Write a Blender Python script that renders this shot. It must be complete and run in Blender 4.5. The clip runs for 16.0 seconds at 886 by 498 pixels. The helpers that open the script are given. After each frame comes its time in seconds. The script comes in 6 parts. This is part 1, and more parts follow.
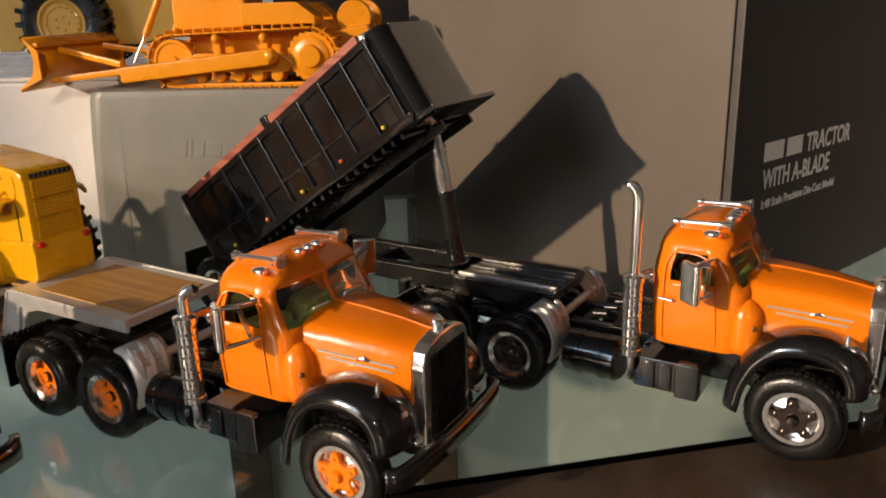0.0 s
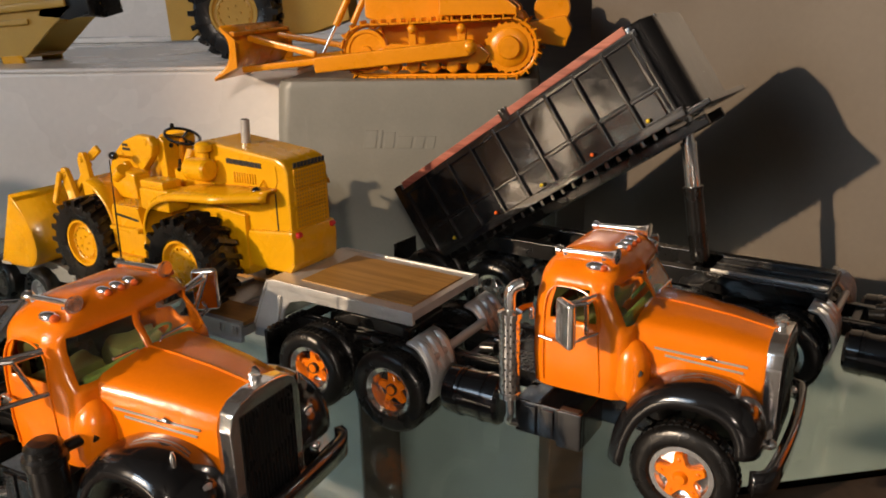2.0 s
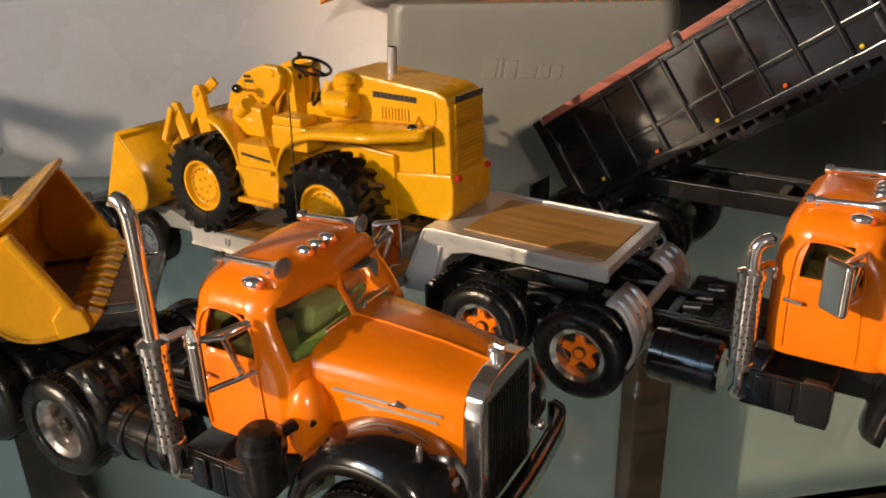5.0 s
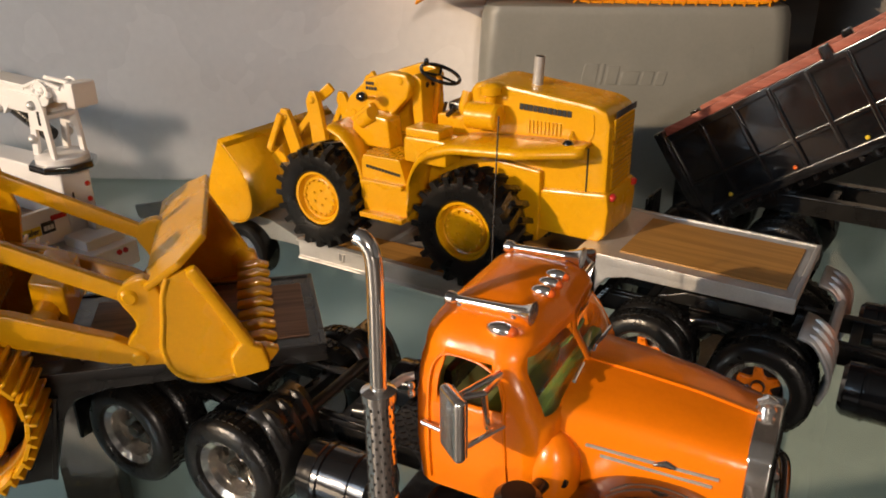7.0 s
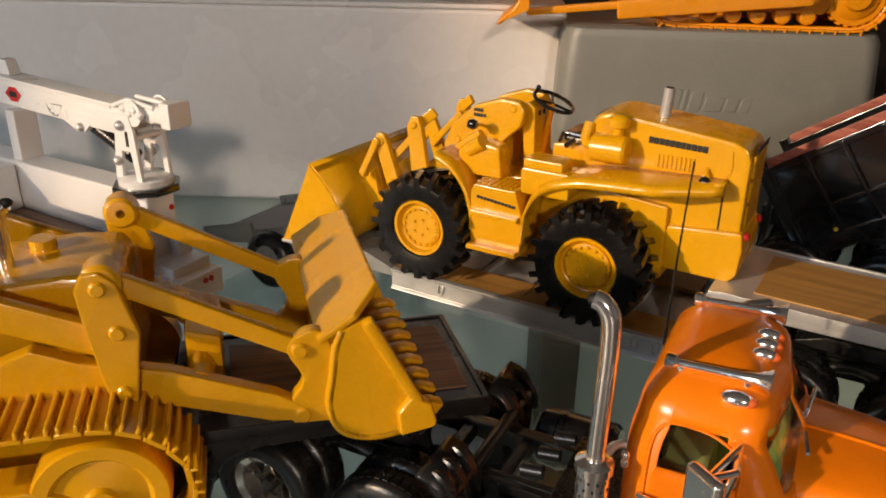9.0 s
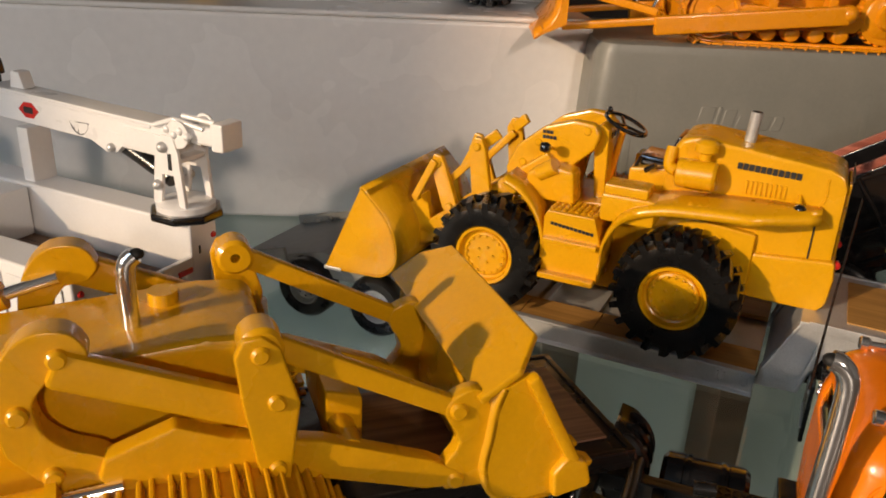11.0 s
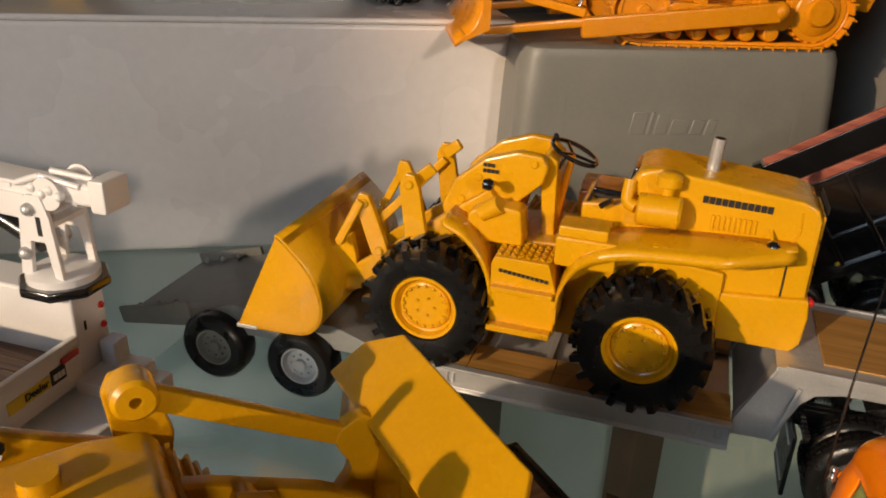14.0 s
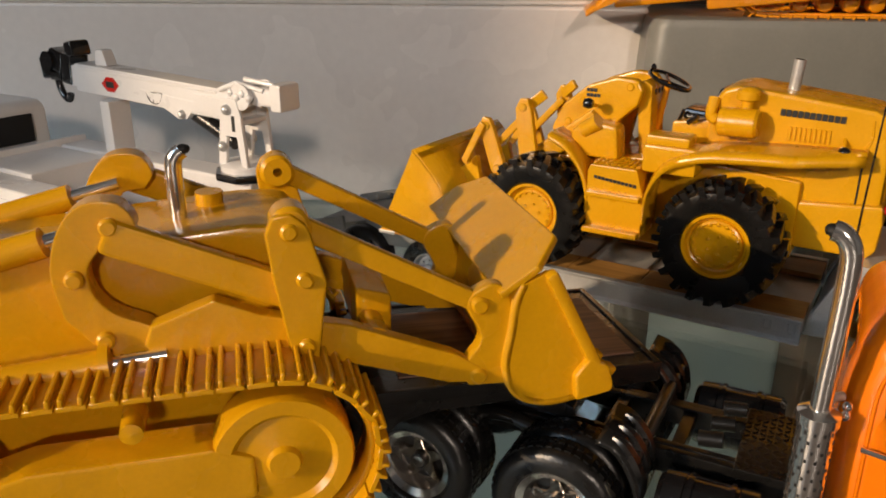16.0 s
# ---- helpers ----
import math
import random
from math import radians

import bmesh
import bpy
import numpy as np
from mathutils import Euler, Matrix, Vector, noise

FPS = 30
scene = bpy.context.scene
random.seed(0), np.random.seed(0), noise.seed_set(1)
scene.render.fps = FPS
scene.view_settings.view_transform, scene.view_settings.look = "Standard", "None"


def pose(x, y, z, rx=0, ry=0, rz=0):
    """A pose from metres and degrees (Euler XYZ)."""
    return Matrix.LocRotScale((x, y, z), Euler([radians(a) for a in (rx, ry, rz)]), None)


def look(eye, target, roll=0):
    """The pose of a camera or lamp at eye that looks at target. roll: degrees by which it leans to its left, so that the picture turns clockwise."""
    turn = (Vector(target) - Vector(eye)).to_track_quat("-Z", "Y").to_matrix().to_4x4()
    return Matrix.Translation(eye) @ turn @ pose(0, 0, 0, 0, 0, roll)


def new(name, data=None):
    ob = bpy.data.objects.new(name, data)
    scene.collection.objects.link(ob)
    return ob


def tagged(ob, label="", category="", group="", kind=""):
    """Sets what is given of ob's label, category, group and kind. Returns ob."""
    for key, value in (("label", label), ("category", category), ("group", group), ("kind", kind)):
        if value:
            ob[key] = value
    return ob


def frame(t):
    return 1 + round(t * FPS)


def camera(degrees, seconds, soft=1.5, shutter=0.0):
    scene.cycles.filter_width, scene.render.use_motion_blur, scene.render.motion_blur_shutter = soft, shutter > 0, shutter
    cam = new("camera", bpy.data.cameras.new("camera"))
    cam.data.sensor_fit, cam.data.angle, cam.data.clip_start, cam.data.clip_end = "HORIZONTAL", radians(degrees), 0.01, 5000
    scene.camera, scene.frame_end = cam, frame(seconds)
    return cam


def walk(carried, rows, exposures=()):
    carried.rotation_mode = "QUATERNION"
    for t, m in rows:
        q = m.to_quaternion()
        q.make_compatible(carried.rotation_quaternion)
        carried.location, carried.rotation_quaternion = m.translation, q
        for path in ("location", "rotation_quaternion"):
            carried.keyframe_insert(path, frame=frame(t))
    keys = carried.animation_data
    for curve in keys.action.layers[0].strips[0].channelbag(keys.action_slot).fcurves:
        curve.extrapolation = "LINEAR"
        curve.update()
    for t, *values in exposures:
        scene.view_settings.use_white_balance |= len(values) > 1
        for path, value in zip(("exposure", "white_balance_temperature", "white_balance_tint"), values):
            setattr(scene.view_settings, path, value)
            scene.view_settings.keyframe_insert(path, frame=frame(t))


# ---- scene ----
cam = camera(58.5, 16.0, soft=1.8)
PATH = [
    (0, (0.03442, 0.01853, 0.11254), (-0.0301, 1.6028, -0.3788), -1.57),
    (0.5, (0.01607, 0.01773, 0.11144), (-0.0423, 1.6013, -0.3832), -1.25),
    (1, (-0.00386, 0.01889, 0.11033), (-0.0811, 1.6000, -0.3894), -1.35),
    (1.5, (-0.02052, 0.01762, 0.11152), (-0.1151, 1.5973, -0.3897), -1.29),
    (2, (-0.03690, 0.01887, 0.11330), (-0.1533, 1.5965, -0.3897), -1.16),
    (2.5, (-0.05151, 0.01939, 0.11509), (-0.1794, 1.5945, -0.3930), -1.09),
    (3, (-0.06217, 0.02110, 0.11576), (-0.2015, 1.5956, -0.3912), -1.24),
    (3.2, (-0.06763, 0.02157, 0.11665), (-0.2172, 1.5938, -0.3945), -1.47),
    (5.3, (-0.08830, 0.04283, 0.10934), (-0.2395, 1.5651, -0.5352), -1.69),
    (5.5, (-0.09481, 0.04366, 0.10901), (-0.2456, 1.5668, -0.5336), -1.70),
    (6, (-0.11151, 0.04598, 0.11255), (-0.2444, 1.5713, -0.5288), -1.32),
    (6.5, (-0.12367, 0.04755, 0.11467), (-0.2403, 1.5704, -0.5357), -0.87),
    (7, (-0.12686, 0.05151, 0.11397), (-0.2363, 1.5718, -0.5436), -0.56),
    (7.5, (-0.13511, 0.05451, 0.11436), (-0.2391, 1.5740, -0.5460), -0.14),
    (8, (-0.14410, 0.05716, 0.11567), (-0.2393, 1.5787, -0.5411), 0.28),
    (8.5, (-0.15533, 0.05858, 0.11686), (-0.2374, 1.5841, -0.5326), 0.57),
    (9, (-0.16380, 0.06120, 0.11716), (-0.2293, 1.5890, -0.5287), 1.00),
    (9.5, (-0.17346, 0.06719, 0.11743), (-0.2149, 1.5979, -0.5236), 1.60),
    (9.7, (-0.17938, 0.06891, 0.11779), (-0.2069, 1.6020, -0.5181), 1.84),
    (11.8, (-0.20308, 0.08561, 0.11863), (-0.0774, 1.6086, -0.5297), 2.31),
    (12, (-0.20327, 0.09146, 0.12020), (-0.0685, 1.6105, -0.5356), 2.20),
    (12.5, (-0.20493, 0.09622, 0.12516), (-0.0245, 1.6057, -0.5416), 2.43),
    (13, (-0.21308, 0.10460, 0.12437), (0.0343, 1.6021, -0.5479), 2.94),
    (13.5, (-0.21286, 0.10837, 0.12428), (0.0739, 1.5963, -0.5535), 2.96),
    (14, (-0.20702, 0.10677, 0.12496), (0.0789, 1.5938, -0.5552), 2.38),
    (14.5, (-0.20185, 0.10217, 0.12239), (0.0474, 1.5986, -0.5516), 1.43),
    (15, (-0.19508, 0.08890, 0.11419), (-0.0457, 1.6069, -0.5407), 0.17),
    (15.5, (-0.19486, 0.07247, 0.11219), (-0.1603, 1.6134, -0.5042), -0.03),
    (16, (-0.19113, 0.06041, 0.10250), (-0.2843, 1.6114, -0.4817), 0.22),
]
walk(cam, [(t, look(eye, target, roll)) for t, eye, target, roll in PATH], [(0, 0.12), (2.5, -0.10), (5, -0.10), (9, -0.22), (13, -0.30), (16, -0.38)])

# ---- light ----
world = bpy.data.worlds.new("sky")
scene.world = world
world.use_nodes = True
wn = world.node_tree.nodes
sky = wn.new("ShaderNodeTexSky")
sky.sky_type, sky.sun_disc = "NISHITA", False
sky.sun_elevation, sky.sun_rotation = radians(18), radians(235)
world.node_tree.links.new(sky.outputs[0], wn["Background"].inputs[0])
wn["Background"].inputs[1].default_value = 0.12
sun = new("sun", bpy.data.lights.new("sun", "SUN"))
sun.data.energy, sun.data.angle, sun.data.color = 3.8, radians(1.0), (1.0, 0.72, 0.46)
SUN_WAY = Vector((0.77, 0.54, -0.30))
sun.matrix_world = look((-3, -2, 1.2), Vector((-3, -2, 1.2)) + SUN_WAY)
sky_lamp = new("window_light", bpy.data.lights.new("window_light", "AREA"))
sky_lamp.data.shape, sky_lamp.data.size, sky_lamp.data.size_y = "RECTANGLE", 1.0, 1.2
sky_lamp.data.energy, sky_lamp.data.color = 17.0, (0.50, 0.74, 1.0)
sky_lamp.matrix_world = look((-2.00, -1.45, 0.95), (0, 0.2, 0.05))
south_lamp = new("south_window_light", bpy.data.lights.new("south_window_light", "AREA"))
south_lamp.data.shape, south_lamp.data.size, south_lamp.data.size_y = "RECTANGLE", 0.17, 0.17
south_lamp.data.energy, south_lamp.data.color = 31.0, (1.0, 0.82, 0.68)
south_lamp.matrix_world = look((0.30, -2.58, 1.05), (-0.15, 0.35, 0.05))
# added fill lamp, no known source: brightens the boards under the glass
under_fill = new("low_window_light", bpy.data.lights.new("low_window_light", "AREA"))
under_fill.data.shape, under_fill.data.size, under_fill.data.size_y = "RECTANGLE", 1.5, 0.36
under_fill.data.energy, under_fill.data.color = 11.5, (1.0, 0.98, 0.88)
under_fill.matrix_world = look((-0.2, -2.58, -0.40), (-0.2, 0.5, -0.30))

# ---- materials ----
def principled(name):
    m = bpy.data.materials.new(name)
    m.use_nodes = True
    return m, m.node_tree.nodes, m.node_tree.links, m.node_tree.nodes["Principled BSDF"]


def paint(name, color, rough=0.3, metal=0.0, coat=0.0, grain=900.0, bump=0.03, vary=0.12, dust=0.0, stretch=None):
    """A surface with fine grain, broad unevenness, bump and a little dust."""
    m, n, k, b = principled(name)
    co = n.new("ShaderNodeTexCoord")
    src = co.outputs["Object"]
    if stretch:
        mp = n.new("ShaderNodeMapping")
        mp.inputs["Scale"].default_value = stretch
        k.new(src, mp.inputs[0])
        src = mp.outputs[0]
    fine, broad = n.new("ShaderNodeTexNoise"), n.new("ShaderNodeTexNoise")
    fine.inputs["Scale"].default_value, fine.inputs["Detail"].default_value = grain, 4
    broad.inputs["Scale"].default_value, broad.inputs["Detail"].default_value = grain / 14, 3
    k.new(src, fine.inputs["Vector"]), k.new(src, broad.inputs["Vector"])
    add = n.new("ShaderNodeMath")
    add.operation = "ADD"
    k.new(fine.outputs["Fac"], add.inputs[0]), k.new(broad.outputs["Fac"], add.inputs[1])
    ramp = n.new("ShaderNodeMapRange")
    ramp.inputs["From Min"].default_value, ramp.inputs["From Max"].default_value = 0.6, 1.4
    ramp.inputs["To Min"].default_value, ramp.inputs["To Max"].default_value = 1 - vary, 1 + vary
    k.new(add.outputs[0], ramp.inputs[0])
    mul = n.new("ShaderNodeVectorMath")
    mul.operation = "SCALE"
    mul.inputs[0].default_value = color
    k.new(ramp.outputs[0], mul.inputs["Scale"])
    out = mul.outputs[0]
    if dust:
        mix = n.new("ShaderNodeMix")
        mix.data_type = "RGBA"
        mix.inputs[7].default_value = (0.42, 0.38, 0.32, 1)
        dr = n.new("ShaderNodeMapRange")
        dr.inputs["From Min"].default_value, dr.inputs["From Max"].default_value = 0.5, 0.8
        dr.inputs["To Max"].default_value = dust
        k.new(broad.outputs["Fac"], dr.inputs[0])
        k.new(dr.outputs[0], mix.inputs[0]), k.new(out, mix.inputs[6])
        out = mix.outputs[2]
    k.new(out, b.inputs["Base Color"])
    rr = n.new("ShaderNodeMapRange")
    rr.inputs["To Min"].default_value, rr.inputs["To Max"].default_value = max(0.02, rough - 0.08), rough + 0.1
    k.new(broad.outputs["Fac"], rr.inputs[0]), k.new(rr.outputs[0], b.inputs["Roughness"])
    b.inputs["Metallic"].default_value, b.inputs["Coat Weight"].default_value = metal, coat
    b.inputs["Coat Roughness"].default_value = 0.08
    if bump:
        bp = n.new("ShaderNodeBump")
        bp.inputs["Strength"].default_value, bp.inputs["Distance"].default_value = bump, 0.0006
        k.new(fine.outputs["Fac"], bp.inputs["Height"])
        wave = n.new("ShaderNodeBump")
        wave.inputs["Strength"].default_value, wave.inputs["Distance"].default_value = 0.35, 0.0012
        k.new(broad.outputs["Fac"], wave.inputs["Height"])
        k.new(wave.outputs[0], bp.inputs["Normal"]), k.new(bp.outputs[0], b.inputs["Normal"])
    return m


def wood_mat(name, dark, light, along=0, scale=260.0, rough=0.5):
    m, n, k, b = principled(name)
    co, mp = n.new("ShaderNodeTexCoord"), n.new("ShaderNodeMapping")
    s = [scale * 1.6] * 3
    s[along] = scale * 0.09
    mp.inputs["Scale"].default_value = s
    k.new(co.outputs["Object"], mp.inputs[0])
    no = n.new("ShaderNodeTexNoise")
    no.inputs["Scale"].default_value, no.inputs["Detail"].default_value, no.inputs["Distortion"].default_value = 1.0, 6, 0.8
    k.new(mp.outputs[0], no.inputs["Vector"])
    ra = n.new("ShaderNodeValToRGB")
    ra.color_ramp.elements[0].position, ra.color_ramp.elements[1].position = 0.34, 0.64
    ra.color_ramp.elements[0].color, ra.color_ramp.elements[1].color = (*dark, 1), (*light, 1)
    k.new(no.outputs["Fac"], ra.inputs[0]), k.new(ra.outputs[0], b.inputs["Base Color"])
    b.inputs["Roughness"].default_value = rough
    bp = n.new("ShaderNodeBump")
    bp.inputs["Strength"].default_value, bp.inputs["Distance"].default_value = 0.15, 0.0005
    k.new(no.outputs["Fac"], bp.inputs["Height"]), k.new(bp.outputs[0], b.inputs["Normal"])
    return m


def glass_mat(name, tint, rough=0.0):
    m, n, k, b = principled(name)
    b.inputs["Base Color"].default_value = (*tint, 1)
    b.inputs["Roughness"].default_value, b.inputs["IOR"].default_value = rough, 1.48
    b.inputs["Transmission Weight"].default_value = 1.0
    return m


ORANGE = paint("orange_enamel", (0.90, 0.215, 0.003), 0.22, coat=0.3, grain=1500, bump=0.008, vary=0.04)
BLACK = paint("black_gloss_plastic", (0.008, 0.008, 0.009), 0.16, coat=1.0, grain=1200, bump=0.04, vary=0.3, dust=0.008)
SATIN = paint("black_satin_plastic", (0.008, 0.0078, 0.0076), 0.27, coat=0.3, grain=1200, bump=0.06, vary=0.3, dust=0.012)
CHROME = paint("chrome_plating", (0.96, 0.95, 0.93), 0.13, metal=0.95, grain=900, bump=0.006, vary=0.05)
RUBBER = paint("tyre_rubber", (0.007, 0.0068, 0.0068), 0.27, grain=1800, bump=0.1, vary=0.3, dust=0.008)
YELLOW = paint("yellow_enamel", (0.70, 0.350, 0.003), 0.26, coat=0.22, grain=1300, bump=0.012, vary=0.06)
DEEPYEL = paint("deep_yellow_enamel", (0.74, 0.275, 0.004), 0.28, coat=0.2, grain=1300, bump=0.015, vary=0.06)
OLIVE = paint("old_yellow_enamel", (0.44, 0.27, 0.045), 0.4, coat=0.1, grain=1300, bump=0.03, vary=0.1)
SILVER = paint("silver_paint", (0.56, 0.56, 0.55), 0.38, metal=0.55, grain=2600, bump=0.06, vary=0.14)
GREYPL = paint("grey_die_cast", (0.20, 0.21, 0.205), 0.5, grain=1500, bump=0.05, vary=0.15)
TANWOOD = wood_mat("tan_wood_deck", (0.33, 0.165, 0.036), (0.46, 0.245, 0.062), 0, 300)
BROWNWOOD = wood_mat("brown_wood_deck", (0.11, 0.055, 0.03), (0.25, 0.14, 0.085), 0, 300)
DARKWOOD = wood_mat("dark_stained_shelf", (0.02, 0.011, 0.007), (0.055, 0.03, 0.018), 0, 40, 0.4)
REDWOOD = wood_mat("red_brown_board", (0.20, 0.045, 0.025), (0.42, 0.13, 0.085), 0, 330)
WHITE = paint("white_enamel", (0.80, 0.79, 0.78), 0.3, coat=0.3, grain=1200, bump=0.02, vary=0.03)
WHITEPL = paint("white_glossy_plastic", (0.74, 0.70, 0.66), 0.26, coat=0.0, grain=260, bump=0.02, vary=0.05, dust=0.05)
BINGREY = paint("grey_moulded_plastic", (0.19, 0.19, 0.17), 0.42, grain=700, bump=0.05, vary=0.06, dust=0.08)
CARDTAN = paint("satin_printed_card", (0.122, 0.106, 0.090), 0.45, grain=420, bump=0.05, vary=0.06)
CARDBLK = paint("black_printed_card", (0.06, 0.055, 0.05), 0.45, grain=420, bump=0.04, vary=0.2)
# near-black: puts the shade inside holes, slots and pipe mouths into the colour
DARK = paint("dark_recess", (0.008, 0.008, 0.008), 0.6, grain=800, bump=0.0, vary=0.2)
RED = paint("red_lens", (0.55, 0.02, 0.015), 0.15, coat=0.5, grain=900, bump=0.0, vary=0.05)
AMBER = paint("amber_lens", (0.75, 0.13, 0.02), 0.15, coat=0.5, grain=900, bump=0.0, vary=0.05)
GREEN = paint("green_seat_plastic", (0.22, 0.33, 0.06), 0.5, grain=900, bump=0.03)
LETTER = paint("white_print", (0.72, 0.70, 0.66), 0.5, grain=900, bump=0.0, vary=0.05)
INK = paint("black_print", (0.02, 0.02, 0.02), 0.45, grain=900, bump=0.0, vary=0.05)
LABELYEL = paint("yellow_print", (0.80, 0.58, 0.03), 0.45, grain=900, bump=0.0, vary=0.05)
LAMP = paint("clear_lamp_lens", (0.7, 0.7, 0.72), 0.08, metal=0.6, coat=0.6, grain=900, bump=0.0)
WALLP = paint("warm_wall_paint", (0.21, 0.20, 0.19), 0.8, grain=40, bump=0.05, vary=0.05)
RAIL = paint("dark_stained_rail", (0.040, 0.026, 0.018), 0.45, grain=420, bump=0.12, vary=0.5, dust=0.05)
UNDER = paint("pale_green_board", (0.44, 0.48, 0.47), 0.6, grain=30, bump=0.03, vary=0.10)
PANE = glass_mat("cab_glass", (0.86, 0.9, 0.86))
SHEET = glass_mat("shelf_glass", (0.80, 0.92, 0.87))
MIRROR = paint("mirror_glass", (0.7, 0.7, 0.72), 0.03, metal=1.0, grain=900, bump=0.0, vary=0.02)

# ---- mesh helpers ----
def part(name, bm, material, parent=None, label="", smooth=38):
    me = bpy.data.meshes.new(name)
    bm.normal_update()
    bm.to_mesh(me)
    bm.free()
    me.materials.append(material)
    me.shade_smooth()
    me.set_sharp_from_angle(angle=radians(smooth))
    ob = new(name, me)
    ob.parent = parent
    flat = ob.modifiers.new("flat_faces", "WEIGHTED_NORMAL")
    flat.keep_sharp = True
    if label:
        ob["label"] = label
    return ob


def thing(name, m, label, category, group="", kind=""):
    ob = new(name)
    ob.empty_display_size = 0.01
    ob.matrix_world = m
    return tagged(ob, label, category, group, kind)


def solid(ob, thick, offset=-1):
    md = ob.modifiers.new("thickness", "SOLIDIFY")
    md.thickness, md.offset = thick, offset
    return ob


def rnd(bm, verts, r, seg=2):
    edges = {e for v in verts for e in v.link_edges}
    if r:
        bmesh.ops.bevel(bm, geom=list(edges), offset=r, segments=seg, affect="EDGES", profile=0.5, clamp_overlap=True)


def box(bm, x0, x1, y0, y1, z0, z1, r=0.0004, seg=2, m=None):
    """A box with rounded edges between two corners."""
    mat = Matrix.Translation(((x0 + x1) / 2, (y0 + y1) / 2, (z0 + z1) / 2)) @ Matrix.Diagonal((abs(x1 - x0), abs(y1 - y0), abs(z1 - z0), 1))
    vs = bmesh.ops.create_cube(bm, size=1, matrix=(m @ mat) if m else mat)["verts"]
    rnd(bm, vs, min(r, 0.45 * min(abs(x1 - x0), abs(y1 - y0), abs(z1 - z0))), seg)
    return bm


def bar(bm, a, b, w, h, r=0.0003, up=(0, 0, 1)):
    """A square bar from a to b, w wide and h high."""
    a, b = Vector(a), Vector(b)
    d = b - a
    x = d.normalized()
    y = Vector(up).cross(x)
    y = y.normalized() if y.length > 1e-6 else Vector((0, 1, 0))
    z = x.cross(y)
    m = Matrix((x, y, z)).transposed().to_4x4()
    m.translation = (a + b) / 2
    return box(bm, -d.length / 2, d.length / 2, -w / 2, w / 2, -h / 2, h / 2, r, 2, m)


def prism(bm, pts, y0, y1, r=0.0, seg=2, m=None):
    """An outline in x and z, drawn out from y0 to y1."""
    m = m or Matrix()
    a = [bm.verts.new(m @ Vector((x, y0, z))) for x, z in pts]
    b = [bm.verts.new(m @ Vector((x, y1, z))) for x, z in pts]
    fs = [bm.faces.new(a), bm.faces.new(b[::-1])]
    n = len(pts)
    for i in range(n):
        fs.append(bm.faces.new((a[i], b[i], b[(i + 1) % n], a[(i + 1) % n])))
    bmesh.ops.recalc_face_normals(bm, faces=fs)
    if r:
        rnd(bm, a + b, r, seg)
    return bm


def tube(bm, pts, rad, seg=12, caps=True):
    """A round rod through points; rad a number or one for each point."""
    pts = [Vector(p) for p in pts]
    rads = rad if isinstance(rad, (list, tuple)) else [rad] * len(pts)
    rings, ref = [], None
    for i, p in enumerate(pts):
        d = (pts[min(i + 1, len(pts) - 1)] - pts[max(i - 1, 0)]).normalized()
        if ref is None:
            ref = Vector((0, 0, 1)) if abs(d.z) < 0.9 else Vector((1, 0, 0))
        x = (ref - d * ref.dot(d)).normalized()
        ref = x
        y = d.cross(x)
        rings.append([bm.verts.new(p + (x * math.cos(t) + y * math.sin(t)) * rads[i]) for t in [2 * math.pi * j / seg for j in range(seg)]])
    for a, b in zip(rings, rings[1:]):
        for j in range(seg):
            bm.faces.new((a[j], a[(j + 1) % seg], b[(j + 1) % seg], b[j]))
    if caps:
        bm.faces.new(rings[0][::-1]), bm.faces.new(rings[-1])
    return bm


def lathe(bm, prof, m, seg=40, close=False):
    """Turns (radius, along) pairs round the y axis of m."""
    rings = []
    for r, y in prof:
        rings.append([bm.verts.new(m @ Vector((r * math.cos(t), y, r * math.sin(t)))) for t in [2 * math.pi * j / seg for j in range(seg)]])
    pairs = list(zip(rings, rings[1:])) + ([(rings[-1], rings[0])] if close else [])
    fs = []
    for a, b in pairs:
        for j in range(seg):
            fs.append(bm.faces.new((a[j], b[j], b[(j + 1) % seg], a[(j + 1) % seg])))
    if not close:
        for ring, (r, y) in ((rings[0], prof[0]), (rings[-1], prof[-1])):
            if r > 1e-7:
                fs.append(bm.faces.new(ring))
    bmesh.ops.recalc_face_normals(bm, faces=fs)
    return bm


def grid(bm, rows, skip=None, closed=False):
    """A skin over rows of points; skip(i, j) leaves a hole."""
    vs = [[bm.verts.new(p) for p in row] for row in rows]
    n = len(vs[0])
    for i in range(len(vs) - 1):
        for j in range(n if closed else n - 1):
            if not (skip and skip(i, j)):
                bm.faces.new((vs[i][j], vs[i][(j + 1) % n], vs[i + 1][(j + 1) % n], vs[i + 1][j]))
    return vs


def ball(bm, c, r, flat=1.0, seg=14):
    bmesh.ops.create_uvsphere(bm, u_segments=seg, v_segments=seg // 2 + 2, radius=r, matrix=Matrix.Translation(c) @ Matrix.Diagonal((1, 1, flat, 1)))
    return bm


def pod(bm, c, rx, ry, rz, seg=16):
    """An egg-shaped lamp body, long in x."""
    bmesh.ops.create_uvsphere(bm, u_segments=seg, v_segments=seg // 2 + 2, radius=1.0, matrix=Matrix.Translation(c) @ Matrix.Diagonal((rx, ry, rz, 1)))
    return bm


def rod(name, pts, rad, material, parent, label="", seg=12):
    return part(name, tube(bmesh.new(), pts, rad, seg), material, parent, label)


def block(name, c, material, parent, r=0.0004, label="", m=None):
    return part(name, box(bmesh.new(), *c, r, 2, m), material, parent, label)


